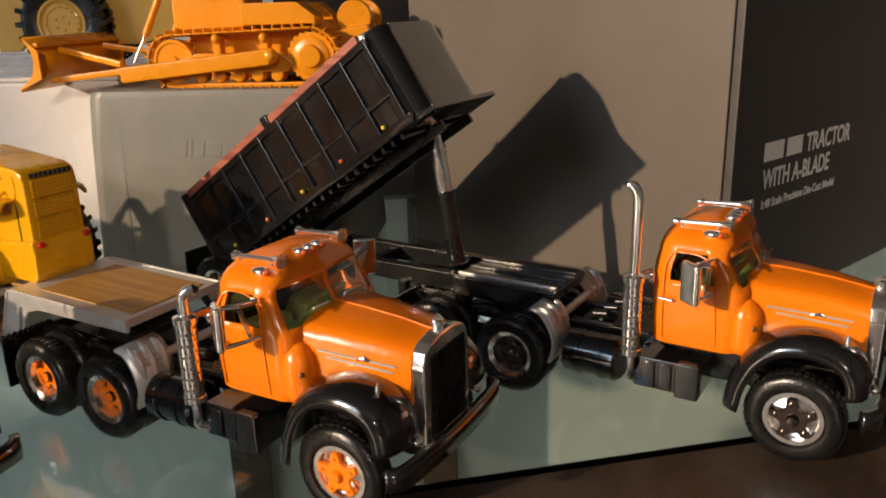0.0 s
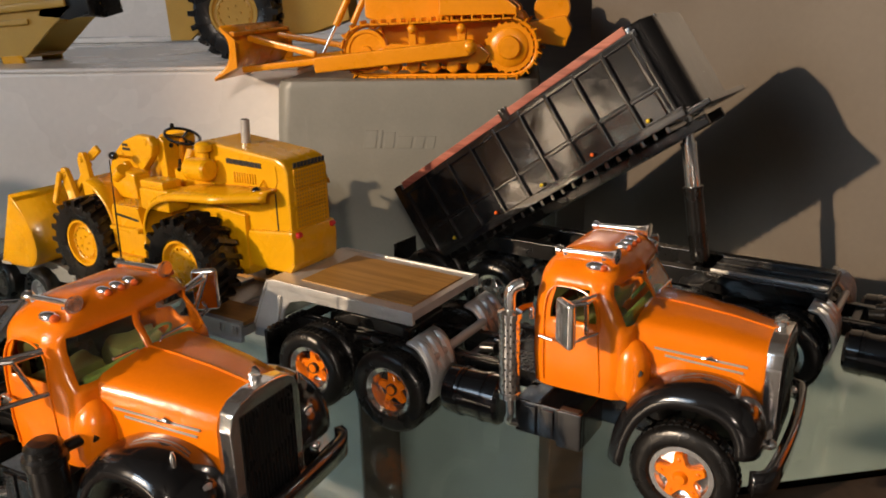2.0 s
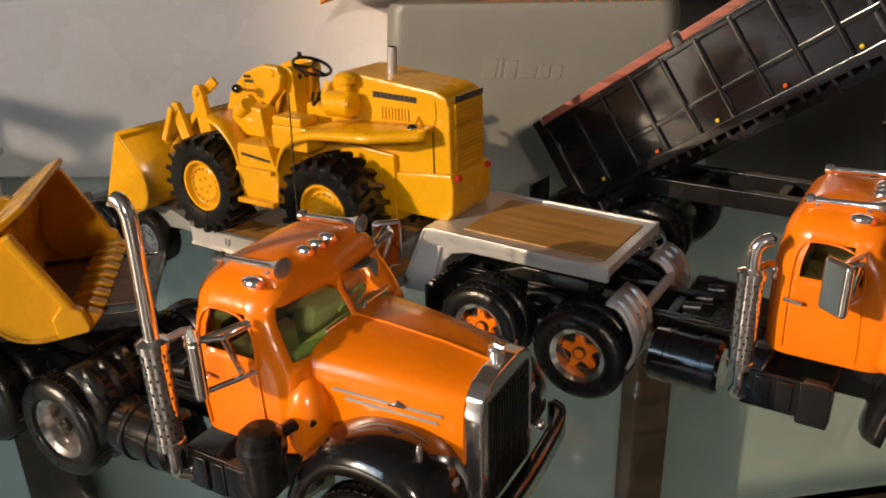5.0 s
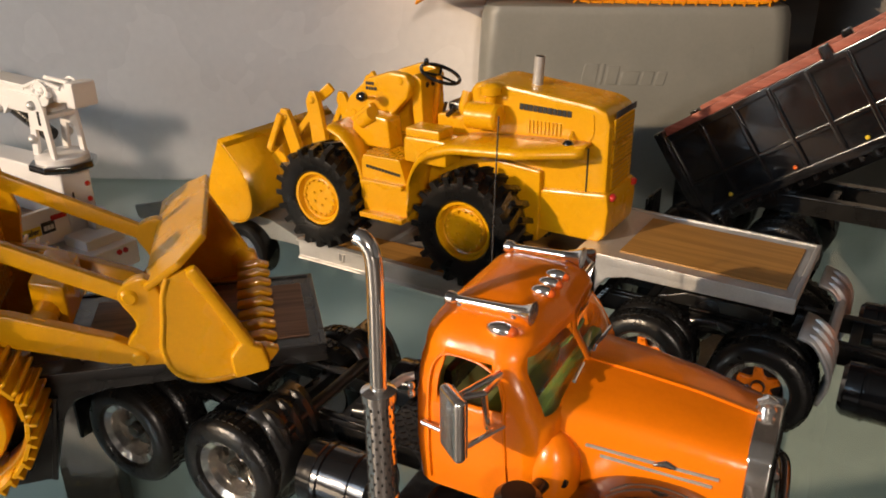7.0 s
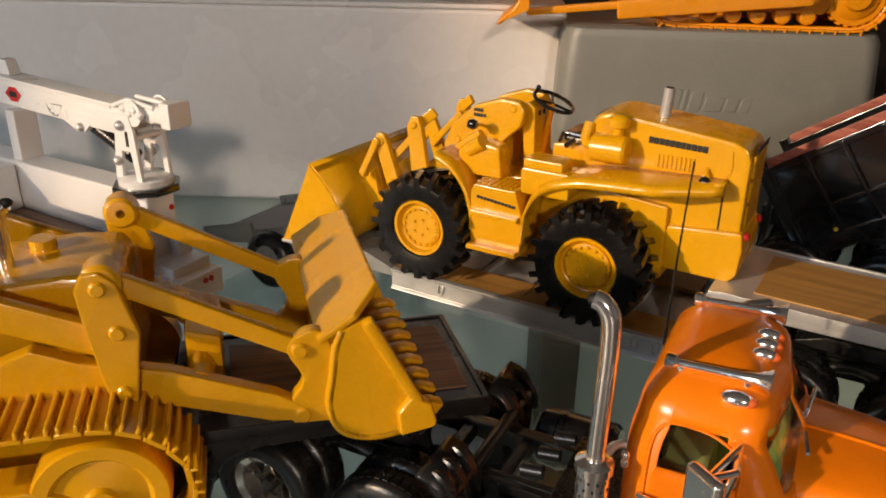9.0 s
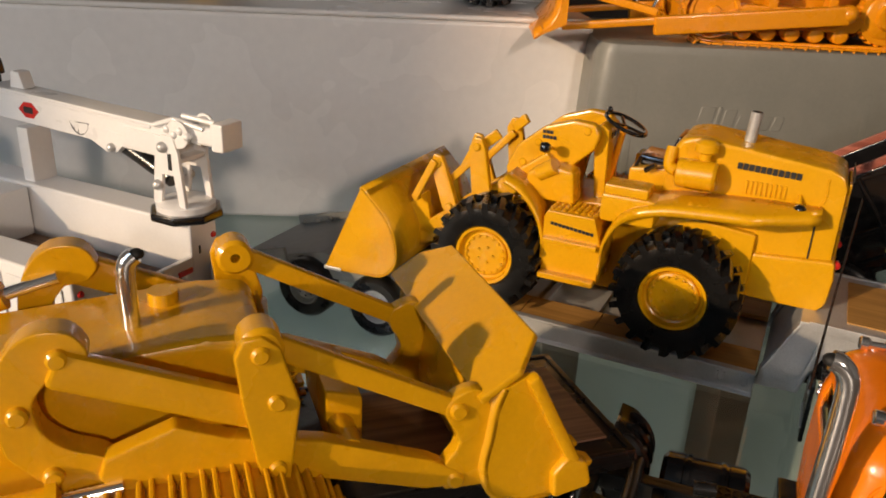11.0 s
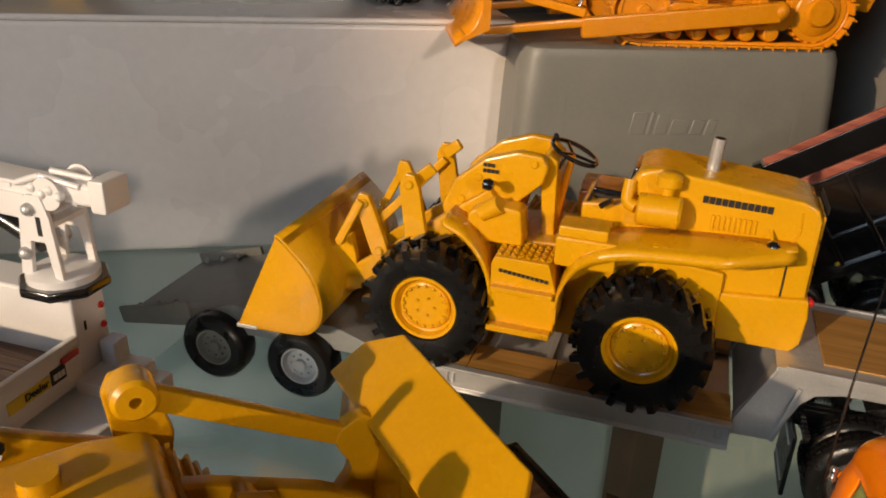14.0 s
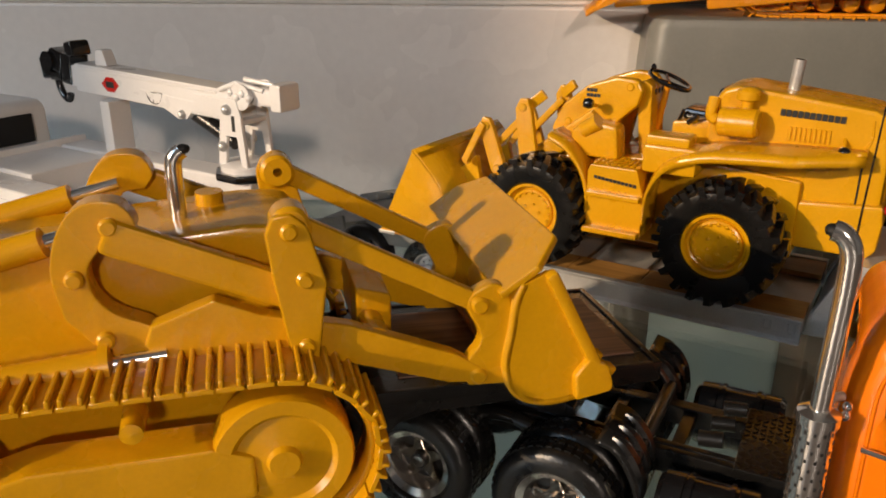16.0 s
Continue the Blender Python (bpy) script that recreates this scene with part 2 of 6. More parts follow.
def text(name, body, size, m, material, parent=None, label="", spacing=1.0):
    cu = bpy.data.curves.new(name, "FONT")
    cu.body, cu.size, cu.extrude, cu.space_character, cu.offset = body, size, 0.00006, spacing, size * 0.022
    cu.materials.append(material)
    ob = new(name, cu)
    ob.parent = parent
    ob.matrix_basis = m
    if label:
        ob["label"] = label
    return ob


def bars(name, widths, h, gap, m, material, parent, label="dark lettering as plain bars"):
    """Writing drawn as plain bars, on the x-z plane of m."""
    bm, x = bmesh.new(), 0.0
    for w in widths:
        box(bm, x, x + w, -0.00008, 0.00008, 0, h, 0, 1, m)
        x += w + gap
    return part(name, bm, material, parent, label)


def bez(pts, n=8):
    """A smooth line through points (Catmull-Rom)."""
    p = [Vector(q) for q in pts]
    p = [2 * p[0] - p[1]] + p + [2 * p[-1] - p[-2]]
    out = []
    for i in range(1, len(p) - 2):
        for s in range(n):
            t = s / n
            out.append(0.5 * (2 * p[i] + (p[i + 1] - p[i - 1]) * t + (2 * p[i - 1] - 5 * p[i] + 4 * p[i + 1] - p[i + 2]) * t * t + (3 * p[i] - p[i - 1] - 3 * p[i + 1] + p[i + 2]) * t ** 3))
    return out + [p[-2]]


def at(x, y, z, rz=0, rx=0, ry=0):
    return pose(x, y, z, rx, ry, rz)

# ---- the shelf and what stands behind ----
GLASS_TURN = 13.9
def slab(name, m, c, material, r, label, category, kind="structure"):
    ob = part(name, box(bmesh.new(), *c, r, 2), material)
    ob.matrix_world = m
    return tagged(ob, label, category, kind=kind)


front = at(0.05, 0.1937, 0, GLASS_TURN)
glass = slab("glass_shelf", front, (-0.75, 0.45, 0.0, 0.42, -0.0032, 0.0), SHEET, 0.0004, "clear greenish glass sheet lying over the shelf", "shelf")
glass.visible_shadow = False
slab("shelf_front_rail", front, (-0.75, 0.45, -0.055, -0.0005, -0.014, -0.0014), RAIL, 0.0004, "dark stained wooden rail along the glass edge", "shelf rail")
# real ledge near the glass; its long unseen forward part is added to block low light
slab("shelf_front_step", front, (-0.75, 0.45, -0.90, -0.0565, -0.024, -0.012), RAIL, 0.002, "dark stained wooden ledge below the glass", "shelf rail")
slab("lower_shelf", front, (-0.9, 0.6, -0.02, 0.345, -0.365, -0.350), UNDER, 0.001, "pale board of the shelf below", "shelf")
slab("lower_back", front, (-0.9, 0.6, 0.33, 0.34, -0.349, -0.010), UNDER, 0.001, "pale back board of the lower shelf", "board")
# added uprights that draw the dark vertical strips behind the glass
for x0, x1 in ((-0.105, -0.080), (0.02, 0.045), (-0.36, -0.33)):
    slab("shelf_post", front, (x0, x1, 0.30, 0.325, -0.349, -0.008), DARKWOOD, 0.002, "dark upright under the glass", "shelf post")

# room
W = 0.04
# back wall in a dark colour that stands in for the shadow behind the models
slab("wall_north", Matrix(), (-2.05, 2.05, 0.72, 0.72 + W, -1.0, 1.6), DARKWOOD, 0, "plain back wall, coloured dark in place of shadow", "wall")
# the low opening is made up, cut only to let the under-glass fill in
for c in ((-2.05, 2.05, -2.6 - W, -2.6, -0.2, 0.88), (-2.05, 2.05, -2.6 - W, -2.6, -1.0, -0.6), (-2.05, -1.0, -2.6 - W, -2.6, -0.6, -0.2), (0.6, 2.05, -2.6 - W, -2.6, -0.6, -0.2), (-2.05, 2.05, -2.6 - W, -2.6, 1.22, 1.6), (-2.05, 0.13, -2.6 - W, -2.6, 0.88, 1.22), (0.47, 2.05, -2.6 - W, -2.6, 0.88, 1.22)):
    slab("wall_south", Matrix(), c, WALLP, 0, "warm painted wall with a small window and an added low opening", "wall")
slab("wall_east", Matrix(), (2.05, 2.05 + W, -2.6, 0.72, -1.0, 1.6), WALLP, 0, "warm painted wall", "wall")
for c in ((-2.05 - W, -2.05, -2.6, 0.72, -1.0, 0.3), (-2.05 - W, -2.05, -2.6, 0.72, 1.55, 1.6), (-2.05 - W, -2.05, -2.6, -2.0, 0.3, 1.55), (-2.05 - W, -2.05, -0.93, 0.72, 0.3, 1.55)):
    slab("wall_west", Matrix(), c, WALLP, 0, "warm painted wall with a window opening", "wall")
slab("floor", Matrix(), (-2.1, 2.1, -2.65, 0.77, -1.04, -1.0), DARKWOOD, 0, "dark wooden floor", "floor")
slab("ceiling", Matrix(), (-2.1, 2.1, -2.65, 0.77, 1.6, 1.64), WALLP, 0, "plain painted ceiling", "ceiling")

# unseen panel, added to block the south lamp from the carton and nearby trucks
slab("wall_return", Matrix(), (0.11, 0.215, -1.04, -1.0, 0.455, 1.6), WALLP, 0, "unseen panel added to keep south light off the carton", "wall")

# grey plastic bin, upside down, tapering to its top
def grey_bin():
    t = thing("storage_bin", at(-0.134, 0.360, 0, -3), "grey moulded plastic drawer bin standing upside down", "bin")
    Lx, D, H, tap = 0.114, 0.085, 0.0808, 0.003
    bm = bmesh.new()
    rows = []
    for z, g, r in ((0, 0, 0.006), (0.02, 0.0007, 0.006), (0.06, 0.0021, 0.007), (H - 0.004, tap, 0.008), (H - 0.001, tap + 0.001, 0.008), (H, tap + 0.004, 0.006)):
        x0, x1, y0, y1 = g - tap, Lx - g + tap, g - tap, D - g
        row = []
        for cx, cy, a0 in ((x1 - r, y1 - r, 0), (x0 + r, y1 - r, 90), (x0 + r, y0 + r, 180), (x1 - r, y0 + r, 270)):
            for k in range(7):
                a = radians(a0 + 15 * k)
                row.append((cx + r * math.cos(a), cy + r * math.sin(a), z))
        rows.append(row)
    vs = grid(bm, rows, closed=True)
    bm.faces.new(vs[-1]), bm.faces.new(vs[0][::-1])
    bmesh.ops.recalc_face_normals(bm, faces=bm.faces[:])
    part("body", bm, BINGREY, t)
    for x in (0.0135, Lx - 0.0135):
        part("rib", bar(bmesh.new(), (x, -0.0027, 0.008), (x + (0.001 if x < 0.05 else -0.001), -0.0003, 0.066), 0.0026, 0.0008, 0.0003, (0, 1, 0)), BINGREY, t)
    m = Matrix.Translation((0.0385, -0.0011, 0.0515)) @ pose(0, 0, 0, -2)
    x = 0.0
    for w, h in ((0.0055, 0.0078), (0.0014, 0.0078), (0.0044, 0.0070), (0.0066, 0.0052), (0.0044, 0.0052), (0.0036, 0.0052)):
        part("raised_mark", prism(bmesh.new(), [(x, 0), (x + 0.0012, h), (x + w + 0.0012, h), (x + w, 0)], -0.0003, 0.0006, 0.0002, 1, m), BINGREY, t, "raised maker's mark as a plain shape")
        x += w + 0.0010
    return t


grey_bin()

# white plastic case behind
wb = thing("white_case", at(-0.130, 0.388, 0, 0), "large white glossy plastic case with dusty top", "case")
part("body", box(bmesh.new(), -0.60, 0, 0, 0.26, 0, 0.0828, 0.002, 4), WHITEPL, wb)
part("lid", box(bmesh.new(), -0.6003, 0.0003, -0.0003, 0.2603, 0.0825, 0.0848, 0.0011, 3), WHITEPL, wb, "flat white lid with dusty top")

slab("back_board", at(-0.132, 0.66, 0, 0), (-0.9, 0.02, 0, 0.01, 0.0, 0.40), WHITEPL, 0.001, "white board standing behind the case", "board")
slab("case_ridge", at(-0.132, 0.623, 0.0850, 0), (-0.6, 0, 0, 0.018, 0, 0.004), WHITEPL, 0.001, "low white ridge at the back of the case", "trim")

# printed carton
def carton():
    t = thing("model_carton", at(0.1198, 0.2785, 0, 42), "tall dark printed cardboard carton of a model", "box")
    part("body", box(bmesh.new(), 0.0008, 0.15, 0.0, 0.17, 0, 0.175, 0.0008, 2), CARDBLK, t)
    part("side_panel", box(bmesh.new(), -0.0006, 0.0005, 0.003, 0.17, 0.0, 0.174, 0.0003, 1), CARDTAN, t, "satin grey-brown card side")
    up = pose(0, 0, 0, 90)
    z = 0.0572
    for x0, x1 in ((0.0206, 0.0336), (0.0362, 0.0472)):
        part("print", box(bmesh.new(), x0, x1, -0.0002, 0.0002, z, z + 0.0066, 0.0), LETTER, t, "white lettering as plain bars")
    text("print", "TRACTOR", 0.0095, at(0.0502, -0.0003, z) @ up @ Matrix.Diagonal((0.80, 1, 1, 1)), LETTER, t, "white capital lettering")
    text("print", "WITH A-BLADE", 0.0095, at(0.0206, -0.0003, z - 0.0095) @ up @ Matrix.Diagonal((0.76, 1, 1, 1)), LETTER, t, "white capital lettering")
    text("print", "1:48 Scale Precision Die-Cast Model", 0.0044, at(0.0206, -0.0003, z - 0.0168) @ up @ Matrix.Diagonal((0.86, 1, 1, 1)), LETTER, t, "small white lettering")
    return t


carton()

# ---- trucks ----
def truck_wheel(t, x, y, side, star, dual=False, R=0.0118):
    """A road wheel; side -1 faces the truck's right. Rim > tyre, hub."""
    m = Matrix.Translation((x, y, R)) @ (Matrix() if side < 0 else pose(0, 0, 0, 0, 0, 180))
    rr = 0.0071
    w = 0.0058
    # rim: outer face at local y 0, running inwards
    if dual:
        prof = [(0.0001, 0.0042), (0.0022, 0.0042), (0.0046, 0.0044), (0.0054, 0.0036), (0.0058, 0.0010), (rr, 0.0003), (rr, 0.0056), (rr - 0.0006, 0.0125), (0.0001, 0.0125)]
    else:
        prof = [(0.0001, 0.0008), (0.0024, 0.0008), (0.0050, 0.0016), (0.0056, 0.0016), (0.0060, 0.0002), (rr, 0.0002), (rr, 0.0052), (0.0001, 0.0052)]
    rim = part("wheel", lathe(bmesh.new(), prof, m, 36), CHROME, t, "chrome rim with a star hub")
    bm = bmesh.new()
    for off in ((0, 0.0068) if dual else (0,)):
        lathe(bm, [(rr, off + 0.0004), (rr + 0.0006, off - 0.0004), (R - 0.0026, off - 0.0007), (R - 0.0010, off - 0.0003), (R - 0.0002, off + 0.0006), (R, off + 0.0014), (R, off + w - 0.0012), (R - 0.0010, off + w + 0.0002), (R - 0.003, off + w + 0.0006), (rr, off + w)], m, 44, True)
    part("tyre", bm, RUBBER, rim, "black ribbed rubber tyre")
    bm = bmesh.new()
    for off in ((0, 0.0068) if dual else (0,)):
        for k in range(44):
            a = 2 * math.pi * k / 44
            q = m @ Matrix.Rotation(a, 4, "Y")
            for yy in (0.0012, 0.0030):
                box(bm, R - 0.0003, R + 0.00025, off + yy, off + yy + 0.0013, -0.00052, 0.00052, 0, 1, q)
    tagged(part("tread", bm, RUBBER, rim), kind="stuff")
    # black disc puts the shade between the star's arms into colour
    if dual:
        part("wheel_well", lathe(bmesh.new(), [(0.0001, 0.0039), (0.0047, 0.0040), (0.0047, 0.0043)], m, 28), SATIN, rim, "dark disc in place of the shade behind the star")
    bm = bmesh.new()
    d = 0.0026 if dual else -0.0004
    n = 5
    pts = []
    for k in range(n * 4):
        a = 2 * math.pi * k / (n * 4) + 0.3
        r = (0.0050 if dual else 0.0057) if k % 4 in (0, 1) else (0.0027 if dual else 0.0033)
        pts.append((r * math.cos(a), r * math.sin(a)))
    prism(bm, pts, d, d + 0.0014, 0.0002, 1, m)
    lathe(bm, [(0.0001, d - 0.0012), (0.0012, d - 0.0011), (0.0016, d - 0.0004), (0.0016, d)], m, 16)
    for k in range(n):
        a = 2 * math.pi * (k * 4 + 0.5) / (n * 4) + 0.3
        lathe(bm, [(0.0001, d - 0.0005), (0.0004, d - 0.0004), (0.0004, d)], m @ Matrix.Translation((0.0042 * math.cos(a), 0, 0.0042 * math.sin(a))), 8)
    part("hub", bm, star, rim)
    return rim


def cab_outline(x0, x1, w, r, vee, wr, wf):
    """Half-way round a cab at one height, from rear middle to front middle and back: columns fixed for the windows."""
    pts = [(x0, -0.0001), (x0, -0.004), (x0, -0.009)]
    for k in range(6):
        a = radians(180 + 18 * k)
        pts.append((x0 + r + r * math.cos(a), -w + r + r * math.sin(a)))
    pts += [(wr, -w), ((wr * 2 + wf) / 3, -w), ((wr + wf * 2) / 3, -w), (wf, -w)]
    for k in range(6):
        a = radians(270 + 18 * k)
        pts.append((x1 - r + r * math.cos(a), -w + r + r * math.sin(a)))
    yy = -(w - r)
    pts += [(x1 + vee * 0.15, yy * 0.9), (x1 + vee * 0.5, yy * 0.5), (x1 + vee, -0.0008)]
    return pts + [(x, -y) for x, y in reversed(pts)]


SEATGREEN = paint("green_seat_vinyl", (0.36, 0.42, 0.14), 0.5, vary=0.1)
SIDE = range(9, 12)
FRONT = range(16, 21)
def truck(m, star, stack_top, label, cleaner=False, antenna=False, shield=None):
    shield = shield or SILVER
    t = thing("truck_tractor", m, label, "truck", "orange truck tractors")
    # cab
    levels = [(0.0235, -0.0378, -0.0150, 0.0178), (0.0245, -0.0385, -0.0140, 0.0190), (0.032, -0.0388, -0.0135, 0.0195), (0.0405, -0.0388, -0.0140, 0.0193),
              (0.0425, -0.0388, -0.0146, 0.0192), (0.0445, -0.0388, -0.0154, 0.0191), (0.0475, -0.0385, -0.0168, 0.0187), (0.0500, -0.0380, -0.0182, 0.0181)]
    side = lambda z: next((a[3] + (b[3] - a[3]) * (z - a[0]) / (b[0] - a[0]) for a, b in zip(levels, levels[1:]) if z <= b[0]), 0.0181 - 0.50 * (z - 0.05))
    rows = []
    for z, x0, x1, w in levels:
        r = 0.0055 if z > 0.042 else 0.0048
        rows.append([(x, y, z) for x, y in cab_outline(x0, x1, w, r, 0.0012, x0 + r + 0.0001, min(-0.0220, x1 - r - 0.0005))])
    # the roof closes like a flattened dome over the last outline
    base, cx = rows[-1], -0.0280
    for deg in (7, 15, 24, 34, 44, 54, 64, 73, 81, 86):
        c, h = math.cos(radians(deg)) ** 0.72, math.sin(radians(deg)) ** 0.95
        rows.append([(cx + (x - cx) * c, y * c, 0.0500 + 0.0096 * h) for x, y, _ in base])
    n = len(rows[0])
    both = lambda cols: {*cols, *(n - 2 - j for j in cols)}
    win = {(i, j) for i in range(4, 8) for j in both(SIDE)} | {(i, j) for i in range(4, 9) for j in both(FRONT)} | {(i, j) for i in range(5, 8) for j in (*both((0, 1)), n - 1)}
    bm = bmesh.new()
    vs = grid(bm, rows, lambda i, j: (i, j) in win, closed=True)
    top = bm.verts.new((-0.0280, 0, 0.0596))
    for j in range(n):
        bm.faces.new((vs[-1][j], vs[-1][(j + 1) % n], top))
    bmesh.ops.recalc_face_normals(bm, faces=bm.faces[:])
    cab = solid(part("cab", bm, ORANGE, t, "bright orange glossy cab", 62), 0.0006)
    bm = bmesh.new()
    inner = [[(x * 0.997 - 0.0002, y * 0.991, z) for x, y, z in row] for row in rows]
    grid(bm, inner, lambda i, j: (i, j) not in win or j in both(SIDE), closed=True)
    bmesh.ops.delete(bm, geom=[v for v in bm.verts if not v.link_faces], context="VERTS")
    p = solid(part("windscreen", bm, PANE, t, "split clear windscreen"), 0.00025)
    p.modifiers["thickness"].use_rim = False
    p.visible_shadow = False
    for s in (-1, 1):
        # door seams, handle, hinges
        bm = bmesh.new()
        yy = s * 0.0196
        line = [Vector((p.x, s * (side(p.z) + 0.0001), p.z)) for p in bez([(-0.0346, 0, 0.026), (-0.0347, 0, 0.036), (-0.0346, 0, 0.046), (-0.0335, 0, 0.0500), (-0.0310, 0, 0.0511), (-0.0255, 0, 0.0505), (-0.0220, 0, 0.0475), (-0.0215, 0, 0.040), (-0.0208, 0, 0.030), (-0.0208, 0, 0.0255)], 5)]
        tube(bm, line, 0.00028, 6)
        part("door_seam", bm, ORANGE, t)
        rod("door_handle", [(-0.0350, yy, 0.0372), (-0.0352, yy + s * 0.0010, 0.0374), (-0.0318, yy + s * 0.0011, 0.0370)], 0.00042, CHROME, t, "chrome handle")
        for z in (0.0415, 0.0432):
            part("hinge", ball(bmesh.new(), (-0.0379, yy * 0.985, z), 0.0007, 1.4), CHROME, t)
        # seat and door glass frame
        part("seat", box(bmesh.new(), -0.0350, -0.0262, s * 0.0085 - 0.0065, s * 0.0085 + 0.0065, 0.0340, 0.0400, 0.0016), SEATGREEN, t, "dull green seat cushion")
        part("seat_back", box(bmesh.new(), -0.0374, -0.0346, s * 0.0085 - 0.0065, s * 0.0085 + 0.0065, 0.0360, 0.0480, 0.0014), SEATGREEN, t)
        # mirror
        my = s * 0.0285
        turn = Matrix.Translation((-0.0256, my, 0.0462)) @ pose(0, 0, 0, 0, 0, s * 38)
        mir = part("mirror", box(bmesh.new(), -0.0031, 0.0031, -0.0010, 0.0010, -0.0062, 0.0062, 0.0009, 3, turn), CHROME, t, "tall chrome mirror")
        part("mirror_glass", box(bmesh.new(), -0.0026, 0.0026, -s * 0.0010, -s * 0.0012, -0.0056, 0.0056, 0.0001, 1, turn), MIRROR, mir)
        bm = bmesh.new()
        for a, b in (((-0.0225, s * 0.0188, 0.0508), (-0.0254, my, 0.0512)), ((-0.0225, s * 0.0188, 0.0500), (-0.0222, s * 0.0252, 0.0510)), ((-0.0222, s * 0.0252, 0.0510), (-0.0235, s * 0.0210, 0.0405)), ((-0.0254, my, 0.0402), (-0.0215, s * 0.0196, 0.0405)), ((-0.0254, my, 0.0512), (-0.0222, s * 0.0252, 0.0510))):
            tube(bm, [a, b], 0.00055, 8)
        part("mirror_arm", bm, CHROME, mir)
        # horns and roof lamps
        bm = bmesh.new()
        hy = s * 0.0118
        tube(bm, [(-0.0352, hy, 0.0588), (-0.0349, hy, 0.0588), (-0.0338, hy, 0.0588), (-0.0332, hy, 0.0588), (-0.0245, hy, 0.0591), (-0.0222, hy, 0.0592), (-0.0208, hy, 0.0593), (-0.0202, hy, 0.0593), (-0.0201, hy, 0.0593), (-0.0206, hy, 0.0593)], [0.0009, 0.0013, 0.0013, 0.0007, 0.0008, 0.0011, 0.0017, 0.0022, 0.0017, 0.0008], 18)
        for x in (-0.0328, -0.0235):
            tube(bm, [(x, hy, 0.0588), (x, hy, 0.0576), (x, hy, 0.0555)], [0.0007, 0.0006, 0.0012], 10)
        part("air_horn", bm, CHROME, t, "chrome air horn")
        lamp = part("roof_lamp", pod(bmesh.new(), (-0.0242, s * 0.0150, 0.0569), 0.0024, 0.0015, 0.0013), CHROME, t, "small chrome roof lamp")
        part("lens", pod(bmesh.new(), (-0.0226, s * 0.0150, 0.0568), 0.0013, 0.0011, 0.0010, 12), AMBER, lamp)
        part("wiper", tube(bmesh.new(), [(-0.0145, s * 0.0030, 0.0443), (-0.0143, s * 0.0034, 0.0455), (-0.0136, s * 0.0100, 0.0462)], 0.00035, 8), CHROME, t, "chrome wiper")
        # hood side trims; silver paint stands in for the bright reflections on chrome
        for z, a, b in ((0.0367, -0.0098, 0.0098), (0.0352, -0.0075, 0.0090)):
            part("hood_trim", tube(bmesh.new(), [(a, s * (0.01505 - 0.000142 * (a * 1000 + 15)), z + 0.0008), (b, s * (0.01505 - 0.000142 * (b * 1000 + 15)), z - 0.0008)], 0.0003, 6), SILVER, t, "thin chrome trim bar")
        bm = bmesh.new()
        tube(bm, [(0.0005, s * 0.0131, 0.0366), (0.0022, s * 0.0129, 0.0371), (0.0036, s * 0.0127, 0.0366)], [0.0003, 0.0006, 0.0003], 8)
        part("hood_ornament", bm, CHROME, t, "small chrome side ornament")
        # cowl bulge behind the fender
        bm = bmesh.new()
        tube(bm, [(-0.0145, s * 0.0148, 0.0240), (-0.0145, s * 0.0150, 0.0252), (-0.0145, s * 0.0152, 0.0270), (-0.0145, s * 0.0152, 0.0335), (-0.0146, s * 0.0150, 0.0360), (-0.0148, s * 0.0146, 0.0378), (-0.0150, s * 0.0140, 0.0388)], [0.0020, 0.0036, 0.0044, 0.0044, 0.0038, 0.0024, 0.0008], 22)
        part("cowl", bm, ORANGE, t)
        part("cowl_lamp", tube(bmesh.new(), [(-0.0118, s * 0.0172, 0.0322), (-0.0118, s * 0.0186, 0.0324)], 0.0008, 10), SATIN, t)
        # fender
        arc = bez([(-0.0172, 0, 0.0118), (-0.0158, 0, 0.0190), (-0.0125, 0, 0.0262), (-0.0070, 0, 0.0314), (-0.0005, 0, 0.0333), (0.0065, 0, 0.0328), (0.0118, 0, 0.0300), (0.0145, 0, 0.0252), (0.0150, 0, 0.0205)], 4)
        rows_f = []
        for i, q in enumerate(arc):
            d = (arc[min(i + 1, len(arc) - 1)] - arc[max(i - 1, 0)]).normalized()
            nrm = Vector((-d.z, 0, d.x))
            row = []
            for yy2, drop in ((0.0095, -0.0016), (0.0120, -0.0002), (0.0160, 0.0004), (0.0200, 0.0), (0.0222, -0.0008), (0.0234, -0.0024), (0.0236, -0.0042)):
                k = q + nrm * drop
                row.append((k.x, s * yy2, k.z))
            rows_f.append(row)
        bm = bmesh.new()
        grid(bm, rows_f)
        bmesh.ops.recalc_face_normals(bm, faces=bm.faces[:])
        if s > 0:
            bmesh.ops.reverse_faces(bm, faces=bm.faces[:])
        solid(part("fender", bm, BLACK, t, "rounded glossy black front fender", 60), 0.0009, 0)
        part("turn_signal", tube(bmesh.new(), [(0.0095, s * 0.0185, 0.0315), (0.0095, s * 0.0185, 0.0338), (0.0095, s * 0.0185, 0.0350)], [0.0005, 0.0006, 0.0003], 10), CHROME, t, "small chrome fender lamp")
        hl = part("headlamp", lathe(bmesh.new(), [(0.0001, -0.0030), (0.0014, -0.0022), (0.0023, 0.0), (0.0023, 0.0006), (0.0001, 0.0006)], Matrix.Translation((0.0136, s * 0.0158, 0.0262)) @ pose(0, 0, 0, 0, 0, -90), 20), BLACK, t)
